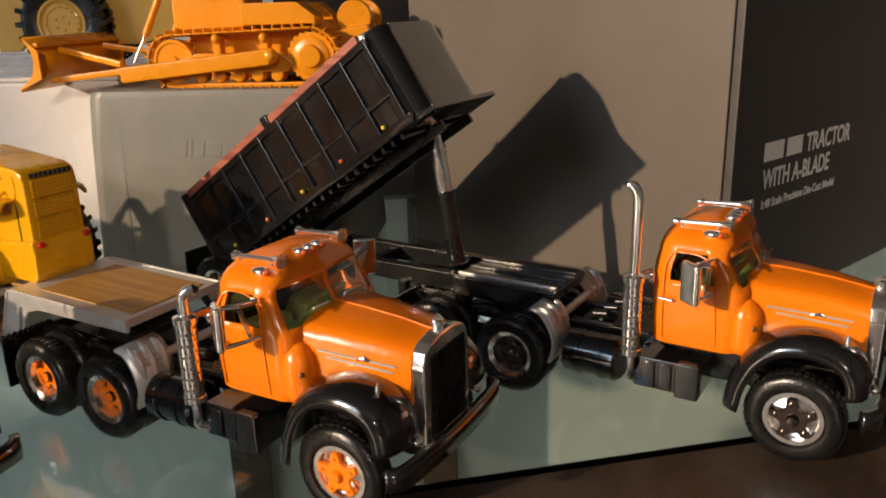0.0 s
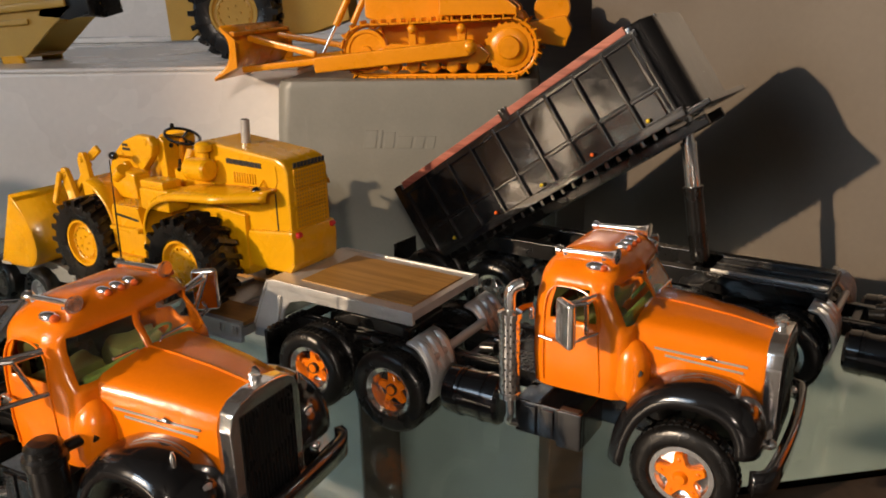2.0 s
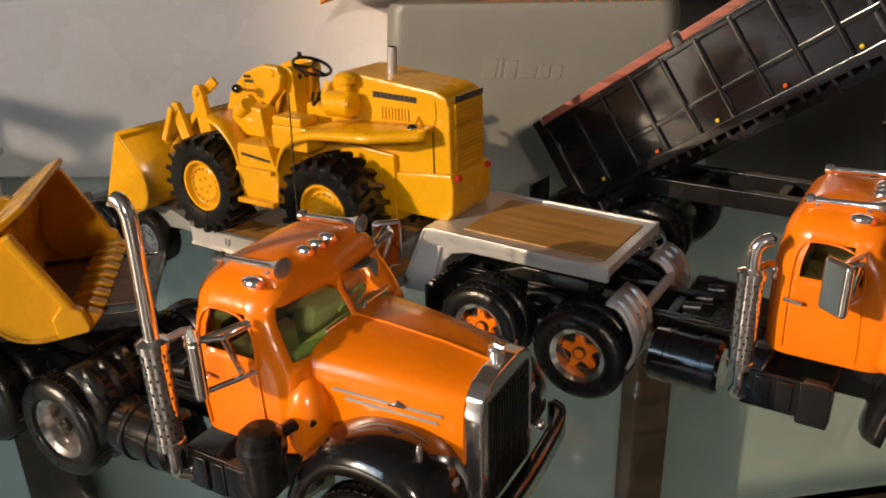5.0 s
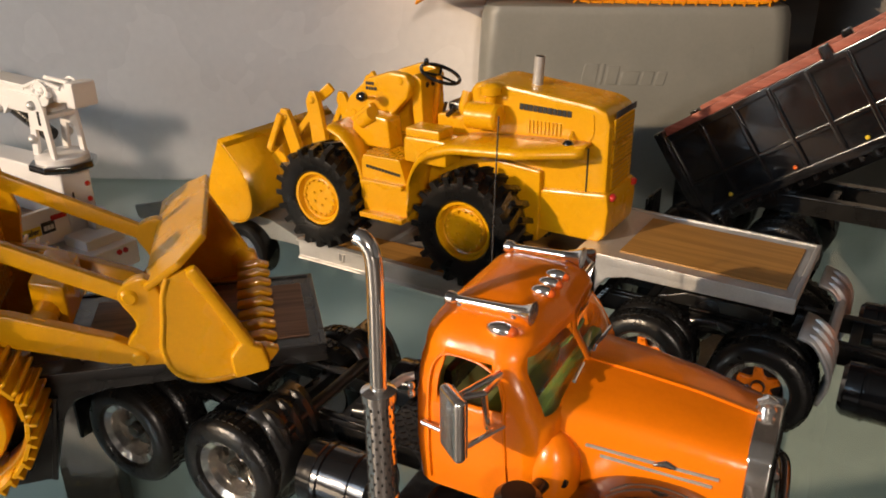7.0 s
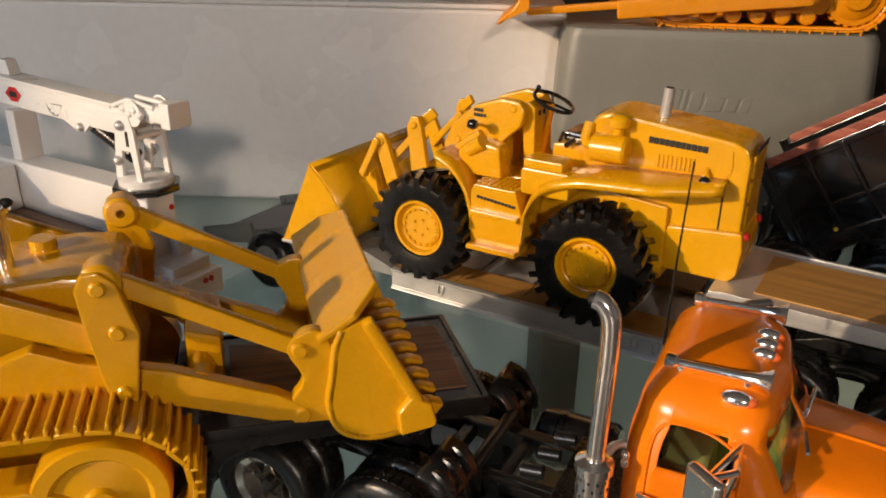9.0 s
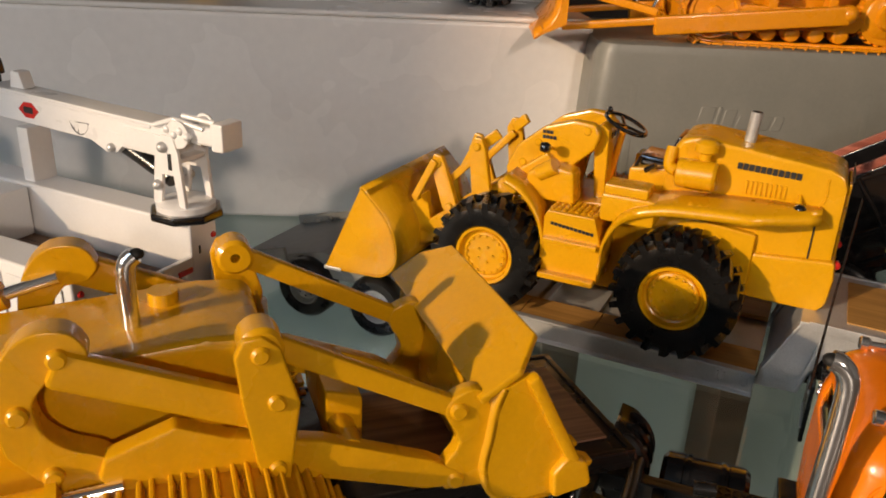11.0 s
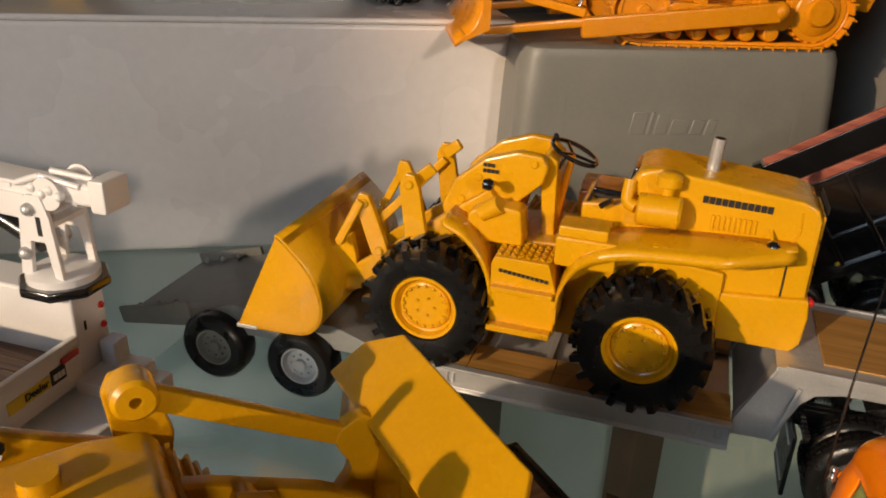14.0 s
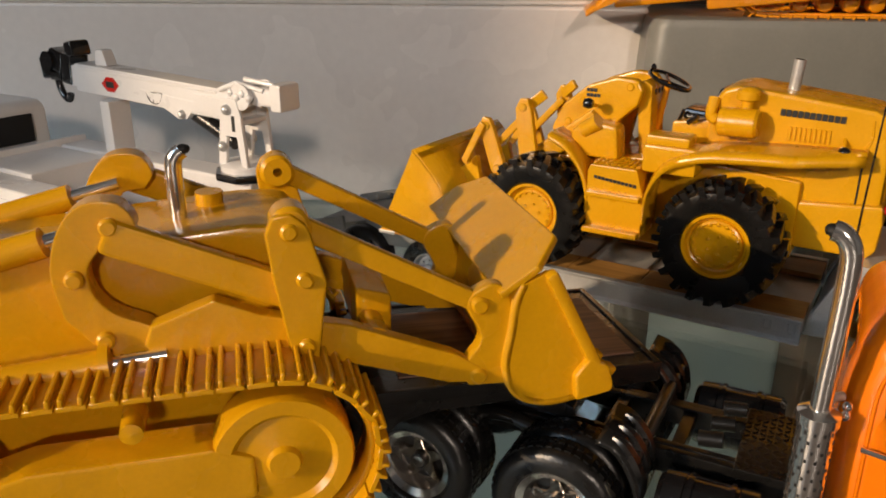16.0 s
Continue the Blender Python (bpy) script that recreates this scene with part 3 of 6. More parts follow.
        part("lens", lathe(bmesh.new(), [(0.0001, 0.0012), (0.0012, 0.0010), (0.0020, 0.0006)], Matrix.Translation((0.0136, s * 0.0158, 0.0262)) @ pose(0, 0, 0, 0, 0, -90), 20), LAMP, hl)
        part("fog_lamp", ball(bmesh.new(), (0.0165, s * 0.0140, 0.0205), 0.0012), CHROME, t)
        # step box, tank
        step = part("battery_box", box(bmesh.new(), -0.0410, -0.0230, s * 0.0090, s * 0.0215, 0.0112, 0.0200, 0.0005), BLACK, t, "glossy black box with step")
        for x in (-0.0385, -0.0340):
            part("box_panel", box(bmesh.new(), x, x + 0.0034, s * 0.0213, s * 0.0222, 0.0120, 0.0192, 0.0003), BLACK, step)
        part("step_block", box(bmesh.new(), -0.0295, -0.0232, s * 0.0200, s * 0.0230, 0.0108, 0.0206, 0.0005), BLACK, step)
        part("step_tread", box(bmesh.new(), -0.0288, -0.0240, s * 0.0206, s * 0.0226, 0.0205, 0.0209, 0.0002), RAIL, step, "worn brown step top")
        tank = part("fuel_tank", lathe(bmesh.new(), [(0.0001, -0.0626), (0.0050, -0.0626), (0.0062, -0.0616), (0.0064, -0.0585), (0.0062, -0.0583), (0.0062, -0.0500), (0.0064, -0.0498), (0.0064, -0.0470), (0.0056, -0.0460), (0.0001, -0.0460)], Matrix.Translation((0, s * 0.0165, 0.0155)) @ pose(0, 0, 0, 0, 0, -90), 32), BLACK, t, "glossy black round fuel tank")
        for x in (-0.0575, -0.0510):
            part("strap", lathe(bmesh.new(), [(0.0060, x - 0.0005), (0.0066, x - 0.0004), (0.0066, x + 0.0004), (0.0060, x + 0.0005)], Matrix.Translation((0, s * 0.0165, 0.0155)) @ pose(0, 0, 0, 0, 0, -90), 32, True), BLACK, tank)
        # quarter fender ahead of the rear wheels
        bm = bmesh.new()
        prof = bez([(-0.0665, 0, 0.0118), (-0.0650, 0, 0.0170), (-0.0660, 0, 0.0215), (-0.0690, 0, 0.0262), (-0.0725, 0, 0.0275)], 4)
        row_s = []
        for yy2 in (0.0085, 0.0215):
            row_s.append([(q.x, s * yy2, q.z) for q in prof])
        grid(bm, row_s)
        solid(part("quarter_fender", bm, shield, t, "curved ribbed quarter fender"), 0.0009, 0)
        bm = bmesh.new()
        for yy2 in (0.0110, 0.0150, 0.0190):
            tube(bm, [(q.x + 0.0003, s * yy2, q.z + 0.0004) for q in prof[6:15]], [0.0004 + 0.0010 * math.sin(math.pi * k / 8) for k in range(9)], 8)
        part("fender_rib", bm, shield, t)
        part("mud_flap", box(bmesh.new(), -0.1225, -0.1215, s * 0.0075, s * 0.0225, 0.0060, 0.0215, 0.0003), SATIN, t, "black mud flap")
        for z in (0.0090, 0.0185):
            part("flap_stripe", box(bmesh.new(), -0.1228, -0.1224, s * 0.0090, s * 0.0210, z, z + 0.0004, 0), LETTER, t, "thin pale stripe")
        bm = bmesh.new()
        for k in range(9):
            lathe(bm, [(0.0004, -0.0007), (0.0009, -0.0005), (0.0009, 0.0005), (0.0004, 0.0007)], Matrix.Translation((-0.1200, s * (0.008 + 0.0018 * k), 0.0222)) @ pose(0, 0, 0, 0, 0, 90), 8, True)
        part("flap_chain", bm, BLACK, t)
        # wheels
        truck_wheel(t, 0, s * 0.0222, s, star)
        for x in (-0.079, -0.1065):
            truck_wheel(t, x, s * 0.0222, s, star, True)
    # hood
    rows_h = []
    for x, w, top, bot in ((-0.0150, 0.0148, 0.0446, 0.0290), (-0.0060, 0.0138, 0.0441, 0.0275), (0.0040, 0.0125, 0.0431, 0.0262), (0.0132, 0.0108, 0.0414, 0.0250)):
        row = []
        for y, f in ((-1, 0), (-1.0, 0.45), (-0.985, 0.68), (-0.93, 0.82), (-0.80, 0.905), (-0.55, 0.955), (-0.28, 0.985), (-0.03, 1.0), (0.03, 1.0)):
            row.append((x, y * w, bot + (top - bot) * f))
        row = row[:-1] + [(x_, -y_, z_) for x_, y_, z_ in reversed(row[:-1])]
        rows_h.append(row)
    bm = bmesh.new()
    vs = grid(bm, rows_h)
    for ring in (vs[0], vs[-1]):
        bm.faces.new(ring)
    bmesh.ops.recalc_face_normals(bm, faces=bm.faces[:])
    part("hood", bm, ORANGE, t, "long tapering orange hood", 40)
    part("hood_seam", tube(bmesh.new(), [(x, 0, z + 0.0001) for x, z in ((-0.0148, 0.0446), (-0.006, 0.0441), (0.004, 0.0431), (0.0132, 0.0414))], 0.0003, 6), ORANGE, t)
    # radiator
    bm = bmesh.new()
    sh = [(-0.0102, 0.0165), (-0.0104, 0.0360), (-0.0094, 0.0395), (-0.0070, 0.0412), (-0.0030, 0.0422), (0.0030, 0.0422), (0.0070, 0.0412), (0.0094, 0.0395), (0.0104, 0.0360), (0.0102, 0.0165)]
    q = pose(0, 0, 0, 0, 0, 90)
    prism(bm, sh, -0.0165, -0.0128, 0.0006, 2, q)
    rad = part("radiator", bm, CHROME, t, "chrome radiator shell")
    part("grille", box(bmesh.new(), 0.0160, 0.01665, -0.0080, 0.0080, 0.0178, 0.0385, 0.0002), DARK, rad, "dark grille")
    bm = bmesh.new()
    for k in range(15):
        y = -0.0074 + k * 0.00106
        box(bm, 0.0166, 0.0169, y - 0.00018, y + 0.00018, 0.0180, 0.0383, 0, 1)
    part("grille_slats", bm, SATIN, rad)
    bm = bmesh.new()
    tube(bm, [(0.0140, 0, 0.0418), (0.0140, 0, 0.0428), (0.0140, 0, 0.0432), (0.0140, 0, 0.0440)], [0.0012, 0.0012, 0.0016, 0.0012], 14)
    tube(bm, [(0.0128, 0, 0.0442), (0.0142, 0, 0.0452), (0.0154, 0, 0.0448)], [0.0005, 0.0009, 0.0004], 8)
    part("radiator_cap", bm, CHROME, rad, "chrome cap with ornament")
    # bumper
    bm = bmesh.new()
    pl = bez([(0.0148, -0.0250, 0.0165), (0.0176, -0.0225, 0.0165), (0.0186, -0.0130, 0.0165), (0.0190, 0, 0.0165), (0.0186, 0.0130, 0.0165), (0.0176, 0.0225, 0.0165), (0.0148, 0.0250, 0.0165)], 5)
    grid(bm, [[(p.x, p.y, p.z + h) for h in (-0.0025, 0.0025)] for p in pl])
    solid(part("bumper", bm, BLACK, t, "wide glossy black bumper"), 0.0022, 0)
    # frame
    for s in (-1, 1):
        part("frame_rail", box(bmesh.new(), -0.1240, 0.0165, s * 0.0075, s * 0.0092, 0.0165, 0.0212, 0.0003), SATIN, t)
        part("frame_rail_lip", box(bmesh.new(), -0.1235, -0.0385, s * 0.0060, s * 0.0075, 0.0208, 0.0214, 0.0002), SATIN, t)
    for x in (-0.122, -0.110, -0.0925, -0.0745, -0.062, -0.050, -0.041):
        part("cross_member", box(bmesh.new(), x - 0.0012, x + 0.0012, -0.0076, 0.0076, 0.0172, 0.0205, 0.0003), SATIN, t)
    part("deck_plate", box(bmesh.new(), -0.0520, -0.0405, -0.0105, 0.0105, 0.0214, 0.0222, 0.0002), SATIN, t, "black tread-plate deck")
    bm = bmesh.new()
    for i in range(9):
        for j in range(14):
            q = Matrix.Translation((-0.0513 + i * 0.00128, -0.0098 + j * 0.0015, 0.0223)) @ pose(0, 0, 0, 0, 0, 45 if (i + j) % 2 else -45)
            box(bm, -0.0005, 0.0005, -0.00016, 0.00016, -0.0001, 0.00015, 0, 1, q)
    part("tread_pattern", bm, SATIN, t)
    for x in (-0.079, -0.1065):
        part("axle", lathe(bmesh.new(), [(0.0016, -0.0205), (0.0018, -0.004), (0.0042, -0.0022), (0.0042, 0.0022), (0.0018, 0.004), (0.0016, 0.0205)], Matrix.Translation((x, 0, 0.0118)), 16), SATIN, t)
    part("axle", tube(bmesh.new(), [(0, -0.0205, 0.0110), (0, 0.0205, 0.0110)], 0.0014, 10), SATIN, t)
    for s in (-1, 1):
        rod("leaf_spring", bez([(-0.1085, s * 0.0105, 0.0150), (-0.0928, s * 0.0105, 0.0205), (-0.077, s * 0.0105, 0.0150)], 6), 0.0014, SATIN, t)
        rod("leaf_spring", bez([(-0.012, s * 0.0085, 0.0165), (0, s * 0.0085, 0.0128), (0.013, s * 0.0085, 0.0165)], 6), 0.0011, SATIN, t)
    part("engine_pan", box(bmesh.new(), -0.030, 0.010, -0.0055, 0.0055, 0.0100, 0.0235, 0.001), SATIN, t)
    bm = bmesh.new()
    prism(bm, [(-0.106, 0.0225), (-0.080, 0.0225), (-0.080, 0.0250), (-0.084, 0.0262), (-0.100, 0.0262), (-0.107, 0.0238)], -0.0095, 0.0095, 0.0005)
    part("fifth_wheel", bm, SATIN, t, "black fifth wheel plate")
    part("fender_tube", tube(bmesh.new(), [(-0.0668, -0.0180, 0.0232), (-0.0668, 0.0180, 0.0232)], 0.0013, 12), shield, t, "cross tube")
    for k in range(3):
        part("air_tank", tube(bmesh.new(), [(-0.0585 + 0.0012 * k, -0.0062 + 0.006 * k, 0.0235), (-0.0545 + 0.0012 * k, -0.0060 + 0.006 * k, 0.0240)], 0.0014, 10), SATIN, t)
    # exhaust
    y = -0.0236
    bm = bmesh.new()
    lathe(bm, [(0.0001, 0.0205), (0.0014, 0.0205), (0.0027, 0.0214), (0.0027, 0.0228), (0.0025, 0.0230), (0.0025, 0.0418), (0.0029, 0.0420), (0.0029, 0.0434), (0.0016, 0.0440), (0.0001, 0.0438)], Matrix.Translation((-0.0414, y, 0)) @ pose(0, 0, 0, 90), 24)
    ex = part("muffler", bm, CHROME, t, "chrome muffler with pierced guard")
    bm = bmesh.new()
    for i in range(13):
        for j in range(12):
            a = 2 * math.pi * (j + 0.5 * (i % 2)) / 12
            q = Matrix.Translation((-0.0414 + 0.00251 * math.cos(a), y + 0.00251 * math.sin(a), 0.0236 + i * 0.00145)) @ Matrix.Rotation(a, 4, "Z")
            box(bm, -0.00005, 0.00006, -0.00017, 0.00017, -0.00026, 0.00026, 0, 1, q)
    part("guard_hole_pattern", bm, DARK, ex, "dark guard holes")
    if stack_top > 0.06:
        pl = bez([(-0.0414, y, 0.0435), (-0.0412, y, 0.0540), (-0.0411, y, stack_top - 0.0060), (-0.0414, y, stack_top - 0.0022), (-0.0426, y, stack_top - 0.0004), (-0.0438, y, stack_top)], 4)
    else:
        pl = bez([(-0.0414, y, 0.0435), (-0.0414, y, stack_top - 0.0022), (-0.0404, y + 0.0006, stack_top - 0.0004), (-0.0388, y + 0.0016, stack_top + 0.0002)], 5)
    rod("stack_pipe", pl, 0.0014, CHROME, ex, "chrome exhaust stack", 14)
    tipc = pl[-1]
    part("stack_mouth", ball(bmesh.new(), tipc, 0.0011, 0.8, 10), DARK, ex)
    rod("stack_bracket", [(-0.0414, y, 0.0425), (-0.0400, -0.0180, 0.0430), (-0.0386, -0.0170, 0.0432)], 0.0007, ORANGE if stack_top < 0.06 else SILVER, ex)
    rod("down_pipe", bez([(-0.0414, y, 0.0206), (-0.0412, y, 0.0170), (-0.0420, y + 0.001, 0.0140), (-0.0380, -0.018, 0.0120)], 4), 0.0011, CHROME, ex)
    for k in range(3):
        lp = part("marker_lamp", pod(bmesh.new(), (-0.0220, -0.0034 + 0.0034 * k, 0.0590), 0.0020, 0.0012, 0.0012), CHROME, t, "chrome roof marker lamp")
        part("lens", pod(bmesh.new(), (-0.0207, -0.0034 + 0.0034 * k, 0.0589), 0.0011, 0.0009, 0.0009, 12), AMBER, lp)
    part("seat", box(bmesh.new(), -0.0365, -0.0330, -0.0140, 0.0140, 0.0300, 0.0445, 0.0015), SATIN, t)
    part("seat_cushion", box(bmesh.new(), -0.0330, -0.0245, -0.0130, 0.0130, 0.0300, 0.0350, 0.0015), GREEN, t, "green seat cushion")
    part("dashboard", box(bmesh.new(), -0.0190, -0.0165, -0.0150, 0.0150, 0.0360, 0.0425, 0.001), GREEN, t, "green dashboard")
    sw = part("steering_wheel", bmesh.new(), GREEN, t)
    bm = bmesh.new()
    q = Matrix.Translation((-0.0210, 0.0080, 0.0425)) @ pose(0, 0, 0, 0, -60, 0)
    tube(bm, [q @ Vector((0.0036 * math.cos(2 * math.pi * k / 20), 0.0036 * math.sin(2 * math.pi * k / 20), 0)) for k in range(21)], 0.0004, 6, False)
    bm.to_mesh(sw.data)
    bm.free()
    if cleaner:
        ac = part("air_cleaner", lathe(bmesh.new(), [(0.0001, 0.0235), (0.0034, 0.0235), (0.0037, 0.0243), (0.0037, 0.0300), (0.0042, 0.0304), (0.0042, 0.0320), (0.0036, 0.0326), (0.0036, 0.0340), (0.0026, 0.0349), (0.0001, 0.0350)], Matrix.Translation((-0.0160, -0.0262, 0)) @ pose(0, 0, 0, 90), 28), SATIN, t, "black can-shaped air cleaner")
        rod("cleaner_pipe", [(-0.0160, -0.0262, 0.0315), (-0.0150, -0.0205, 0.0318), (-0.0140, -0.0160, 0.0316)], 0.0012, SATIN, ac)
    if antenna:
        rod("antenna", [(-0.0400, 0.0165, 0.0430), (-0.0398, 0.0168, 0.0600), (-0.0393, 0.0170, 0.0790)], [0.0003, 0.0002, 0.00015], SATIN, t, "thin black whip antenna", 6)
    # the roof and all that it carries sit low over the door line
    for ob in [q for p in t.children for q in (p, *p.children)]:
        if ob.type == "MESH" and not ob.name.startswith(("muffler", "stack", "guard", "antenna")):
            for v in ob.data.vertices:
                if v.co.z > 0.0405:
                    v.co.z = 0.0405 + (v.co.z - 0.0405) * 0.86
    return t


A_POSE, B_POSE, C_POSE = at(-0.0976, 0.1623, 0, -23.8), at(0.0134, 0.1923, 0, -27.5), at(0.1238, 0.2152, 0, -29.9)
truck(A_POSE, paint("dull_chrome_star", (0.30, 0.25, 0.2), 0.2, metal=1.0), 0.0695, "orange truck tractor with tall stack and black air cleaner", True, True, SATIN)
truck(B_POSE, ORANGE, 0.0500, "orange truck tractor with orange hub stars and short stack")
truck(C_POSE, paint("dark_chrome_star", (0.22, 0.17, 0.15), 0.15, metal=1.0), 0.0676, "orange truck tractor with tall stack coupled to a dump trailer", False, False)

# ---- trailers ----
def small_wheel(t, x, y, side, R, w, rimmat, rubber=None, name="wheel"):
    m = Matrix.Translation((x, y, R)) @ (Matrix() if side < 0 else pose(0, 0, 0, 0, 0, 180))
    rim = part(name, lathe(bmesh.new(), [(0.0001, 0.0004), (R * 0.16, 0.0004), (R * 0.18, 0.0014), (R * 0.42, 0.0016), (R * 0.50, 0.0003), (R * 0.56, 0.0003), (R * 0.56, w), (0.0001, w)], m, 28), rimmat, t)
    part("tyre", lathe(bmesh.new(), [(R * 0.55, 0.0002), (R * 0.62, -0.0006), (R * 0.85, -0.0006), (R * 0.95, 0.0002), (R, 0.0012), (R, w - 0.0010), (R * 0.95, w), (R * 0.55, w)], m, 36, True), RUBBER, rim)
    bm = bmesh.new()
    for k in range(8):
        a = 2 * math.pi * k / 8
        lathe(bm, [(0.0001, 0.0006), (R * 0.04, 0.0007), (R * 0.04, 0.0014)], m @ Matrix.Translation((R * 0.30 * math.cos(a), 0, R * 0.30 * math.sin(a))), 6)
    part("nut_ring", bm, rimmat, rim)
    return rim


def lowboy(m, body, tail, wood, label, goose=0.060, deck0=-0.054, deckz=0.0190, half=0.0235, gh=0.0165, wheels=True, gz=0.0372, x1=0.0285):
    """A drop-deck trailer: x runs to the gooseneck. deck0: rear end of the deck."""
    t = thing("lowboy_trailer", m, label, "trailer", "lowboy trailers")
    for s in (-1, 1):
        bm = bmesh.new()
        zz = [(half + 0.0007, deckz - 0.0056), (half + 0.0007, deckz - 0.0050), (half, deckz - 0.0046), (half, deckz), (half + 0.0009, deckz + 0.0004), (half + 0.0009, deckz + 0.0011), (half - 0.0014, deckz + 0.0011), (half - 0.0014, deckz - 0.0056)]
        prism(bm, [(s * a, b) for a, b in zz], -x1, -deck0, 0.0002, 1, pose(0, 0, 0, 0, 0, 90))
        part("side_rail", bm, body, t)
        for x in (x1 - 0.0078, x1 - 0.0022, -0.0368):
            bm = bmesh.new()
            tube(bm, [(x - 0.0008, s * (half + 0.0002), deckz - 0.0006), (x - 0.0008, s * (half + 0.0005), deckz - 0.0026), (x, s * (half + 0.0005), deckz - 0.0032), (x + 0.0008, s * (half + 0.0005), deckz - 0.0026), (x + 0.0008, s * (half + 0.0002), deckz - 0.0006)], 0.0003, 6)
            part("tie_ring", bm, body, t)
        n = 4
        L = (x1 - deck0) / n
        for k in range(n):
            part("deck_board", box(bmesh.new(), deck0 + k * L + 0.00012, deck0 + (k + 1) * L - 0.00012, s * (half - 0.0016), s * 0.0105, deckz - 0.0006, deckz + 0.0008, 0.0001), wood, t, "wood-grained deck strip")
    part("deck_floor", box(bmesh.new(), deck0, x1, -half + 0.0012, half - 0.0012, deckz - 0.0040, deckz - 0.0010, 0.0003), body, t)
    for k in range(5):
        x = deck0 + 0.008 + k * 0.015
        part("cross_beam", box(bmesh.new(), x, x + 0.0018, -0.0105, 0.0105, deckz - 0.0010, deckz + 0.0004, 0.0002), body, t)
    # gooseneck: sloping cheeks, top platform with wood panel
    xf = x1 + goose
    for s in (-1, 1):
        pl = [(x1 - 0.0002, deckz - 0.0050), (x1 + 0.0008, deckz + 0.0012), (x1 + 0.0072, gz - 0.0008), (x1 + 0.0105, gz), (xf, gz - 0.0012), (xf, gz - 0.0042), (x1 + 0.0215, gz - 0.0042), (x1 + 0.0160, gz - 0.0056), (x1 + 0.0135, gz - 0.0085), (x1 + 0.0095, deckz - 0.0046)]
        bm2 = bmesh.new()
        prism(bm2, pl, s * (gh + 0.0035), s * (gh + 0.0021), 0.0003, 1)
        part("gooseneck_cheek", bm2, body, t)
        part("cheek_flange", bar(bmesh.new(), (x1 + 0.0006, s * (gh + 0.0022), deckz - 0.0010), (x1 + 0.0074, s * (gh + 0.0022), gz - 0.0004), 0.0036, 0.0007, 0.0002), body, t)
        part("cheek_stiffener", bar(bmesh.new(), (x1 + 0.0126, s * (gh + 0.0040), gz - 0.0040), (x1 + 0.0094, s * (gh + 0.0040), deckz - 0.0042), 0.0008, 0.0010, 0.0002), body, t)
    part("goose_front_wall", bar(bmesh.new(), (x1 + 0.0012, 0, deckz - 0.0020), (x1 + 0.0080, 0, gz - 0.0016), 2 * gh + 0.0042, 0.0010, 0.0003), body, t)
    bm = bmesh.new()
    q = Matrix.Translation(((x1 + 0.0070 + xf) / 2, 0, gz - 0.0016)) @ pose(0, 0, 0, 0, 1.0)
    h = (xf - x1 - 0.0070) / 2
    box(bm, -h, h, -gh - 0.0036, gh + 0.0036, -0.0008, 0.0014, 0.0003, 2, q)
    part("goose_platform", bm, body, t)
    for s in (-1, 1):
        part("platform_lip", box(bmesh.new(), -h + 0.002, h, s * (gh + 0.0036), s * (gh + 0.0026), 0.0012, 0.0018, 0.0002, 2, q), body, t)
    part("platform_lip", box(bmesh.new(), h - 0.0012, h, -gh - 0.0035, gh + 0.0035, 0.0012, 0.0018, 0.0002, 2, q), body, t)
    part("deck_panel", box(bmesh.new(), -h + 0.0100, h - 0.0030, -gh + 0.0012, gh - 0.0012, 0.0012, 0.0018, 0.0002, 2, q), wood, t, "wood-grained platform panel")
    part("kingpin", tube(bmesh.new(), [(xf - 0.012, 0, 0.0262), (xf - 0.012, 0, gz - 0.002)], 0.0022, 14), body, t)
    if wheels:
        bm = bmesh.new()
        prism(bm, [(deck0 + 0.004, deckz - 0.0040), (deck0 - 0.0040, deckz - 0.001), (deck0 - 0.016, deckz + 0.0030), (deck0 - 0.046, deckz + 0.0030), (deck0 - 0.060, deckz - 0.0010), (deck0 - 0.082, deckz - 0.0075), (deck0 - 0.082, deckz - 0.0100), (deck0 - 0.058, deckz - 0.0060), (deck0 - 0.010, deckz - 0.0040)], -0.0195, 0.0195, 0.0004)
        part("tail_deck", bm, tail, t, "grey sloping tail deck")
        for s in (-1, 1):
            part("tail_flange", bar(bmesh.new(), (deck0 - 0.059, s * 0.0198, deckz - 0.0005), (deck0 - 0.082, s * 0.0198, deckz - 0.0068), 0.0014, 0.0046, 0.0003), tail, t)
            for k in range(3):
                part("tail_hook", ball(bmesh.new(), (deck0 - 0.066 - 0.006 * k, s * 0.0165, deckz - 0.0016 - 0.0017 * k), 0.0010, 1.0, 8), tail, t)
            for k, x in enumerate((deck0 - 0.0245, deck0 - 0.0505)):
                small_wheel(t, x, s * 0.0232, s, 0.0098, 0.0068, SILVER if k == 0 else GREYPL)
        for x in (deck0 - 0.0245, deck0 - 0.0505):
            part("axle", tube(bmesh.new(), [(x, -0.018, 0.0098), (x, 0.018, 0.0098)], 0.0014, 10), SATIN, t)
    return t


lowboy(at(-0.1295, 0.2708, 0, -28.0), SILVER, GREYPL, TANWOOD, "silver lowboy trailer with tan wood deck carrying a wheel loader", goose=0.0600, gh=0.0145, gz=0.0335)
lowboy(at(-0.2350, 0.1800, 0, 18.0), SATIN, SATIN, BROWNWOOD, "black lowboy trailer with brown wood panel carrying a tracked loader", x1=0.0100, goose=0.0635, deckz=0.0170, gz=0.0350, gh=0.0135)


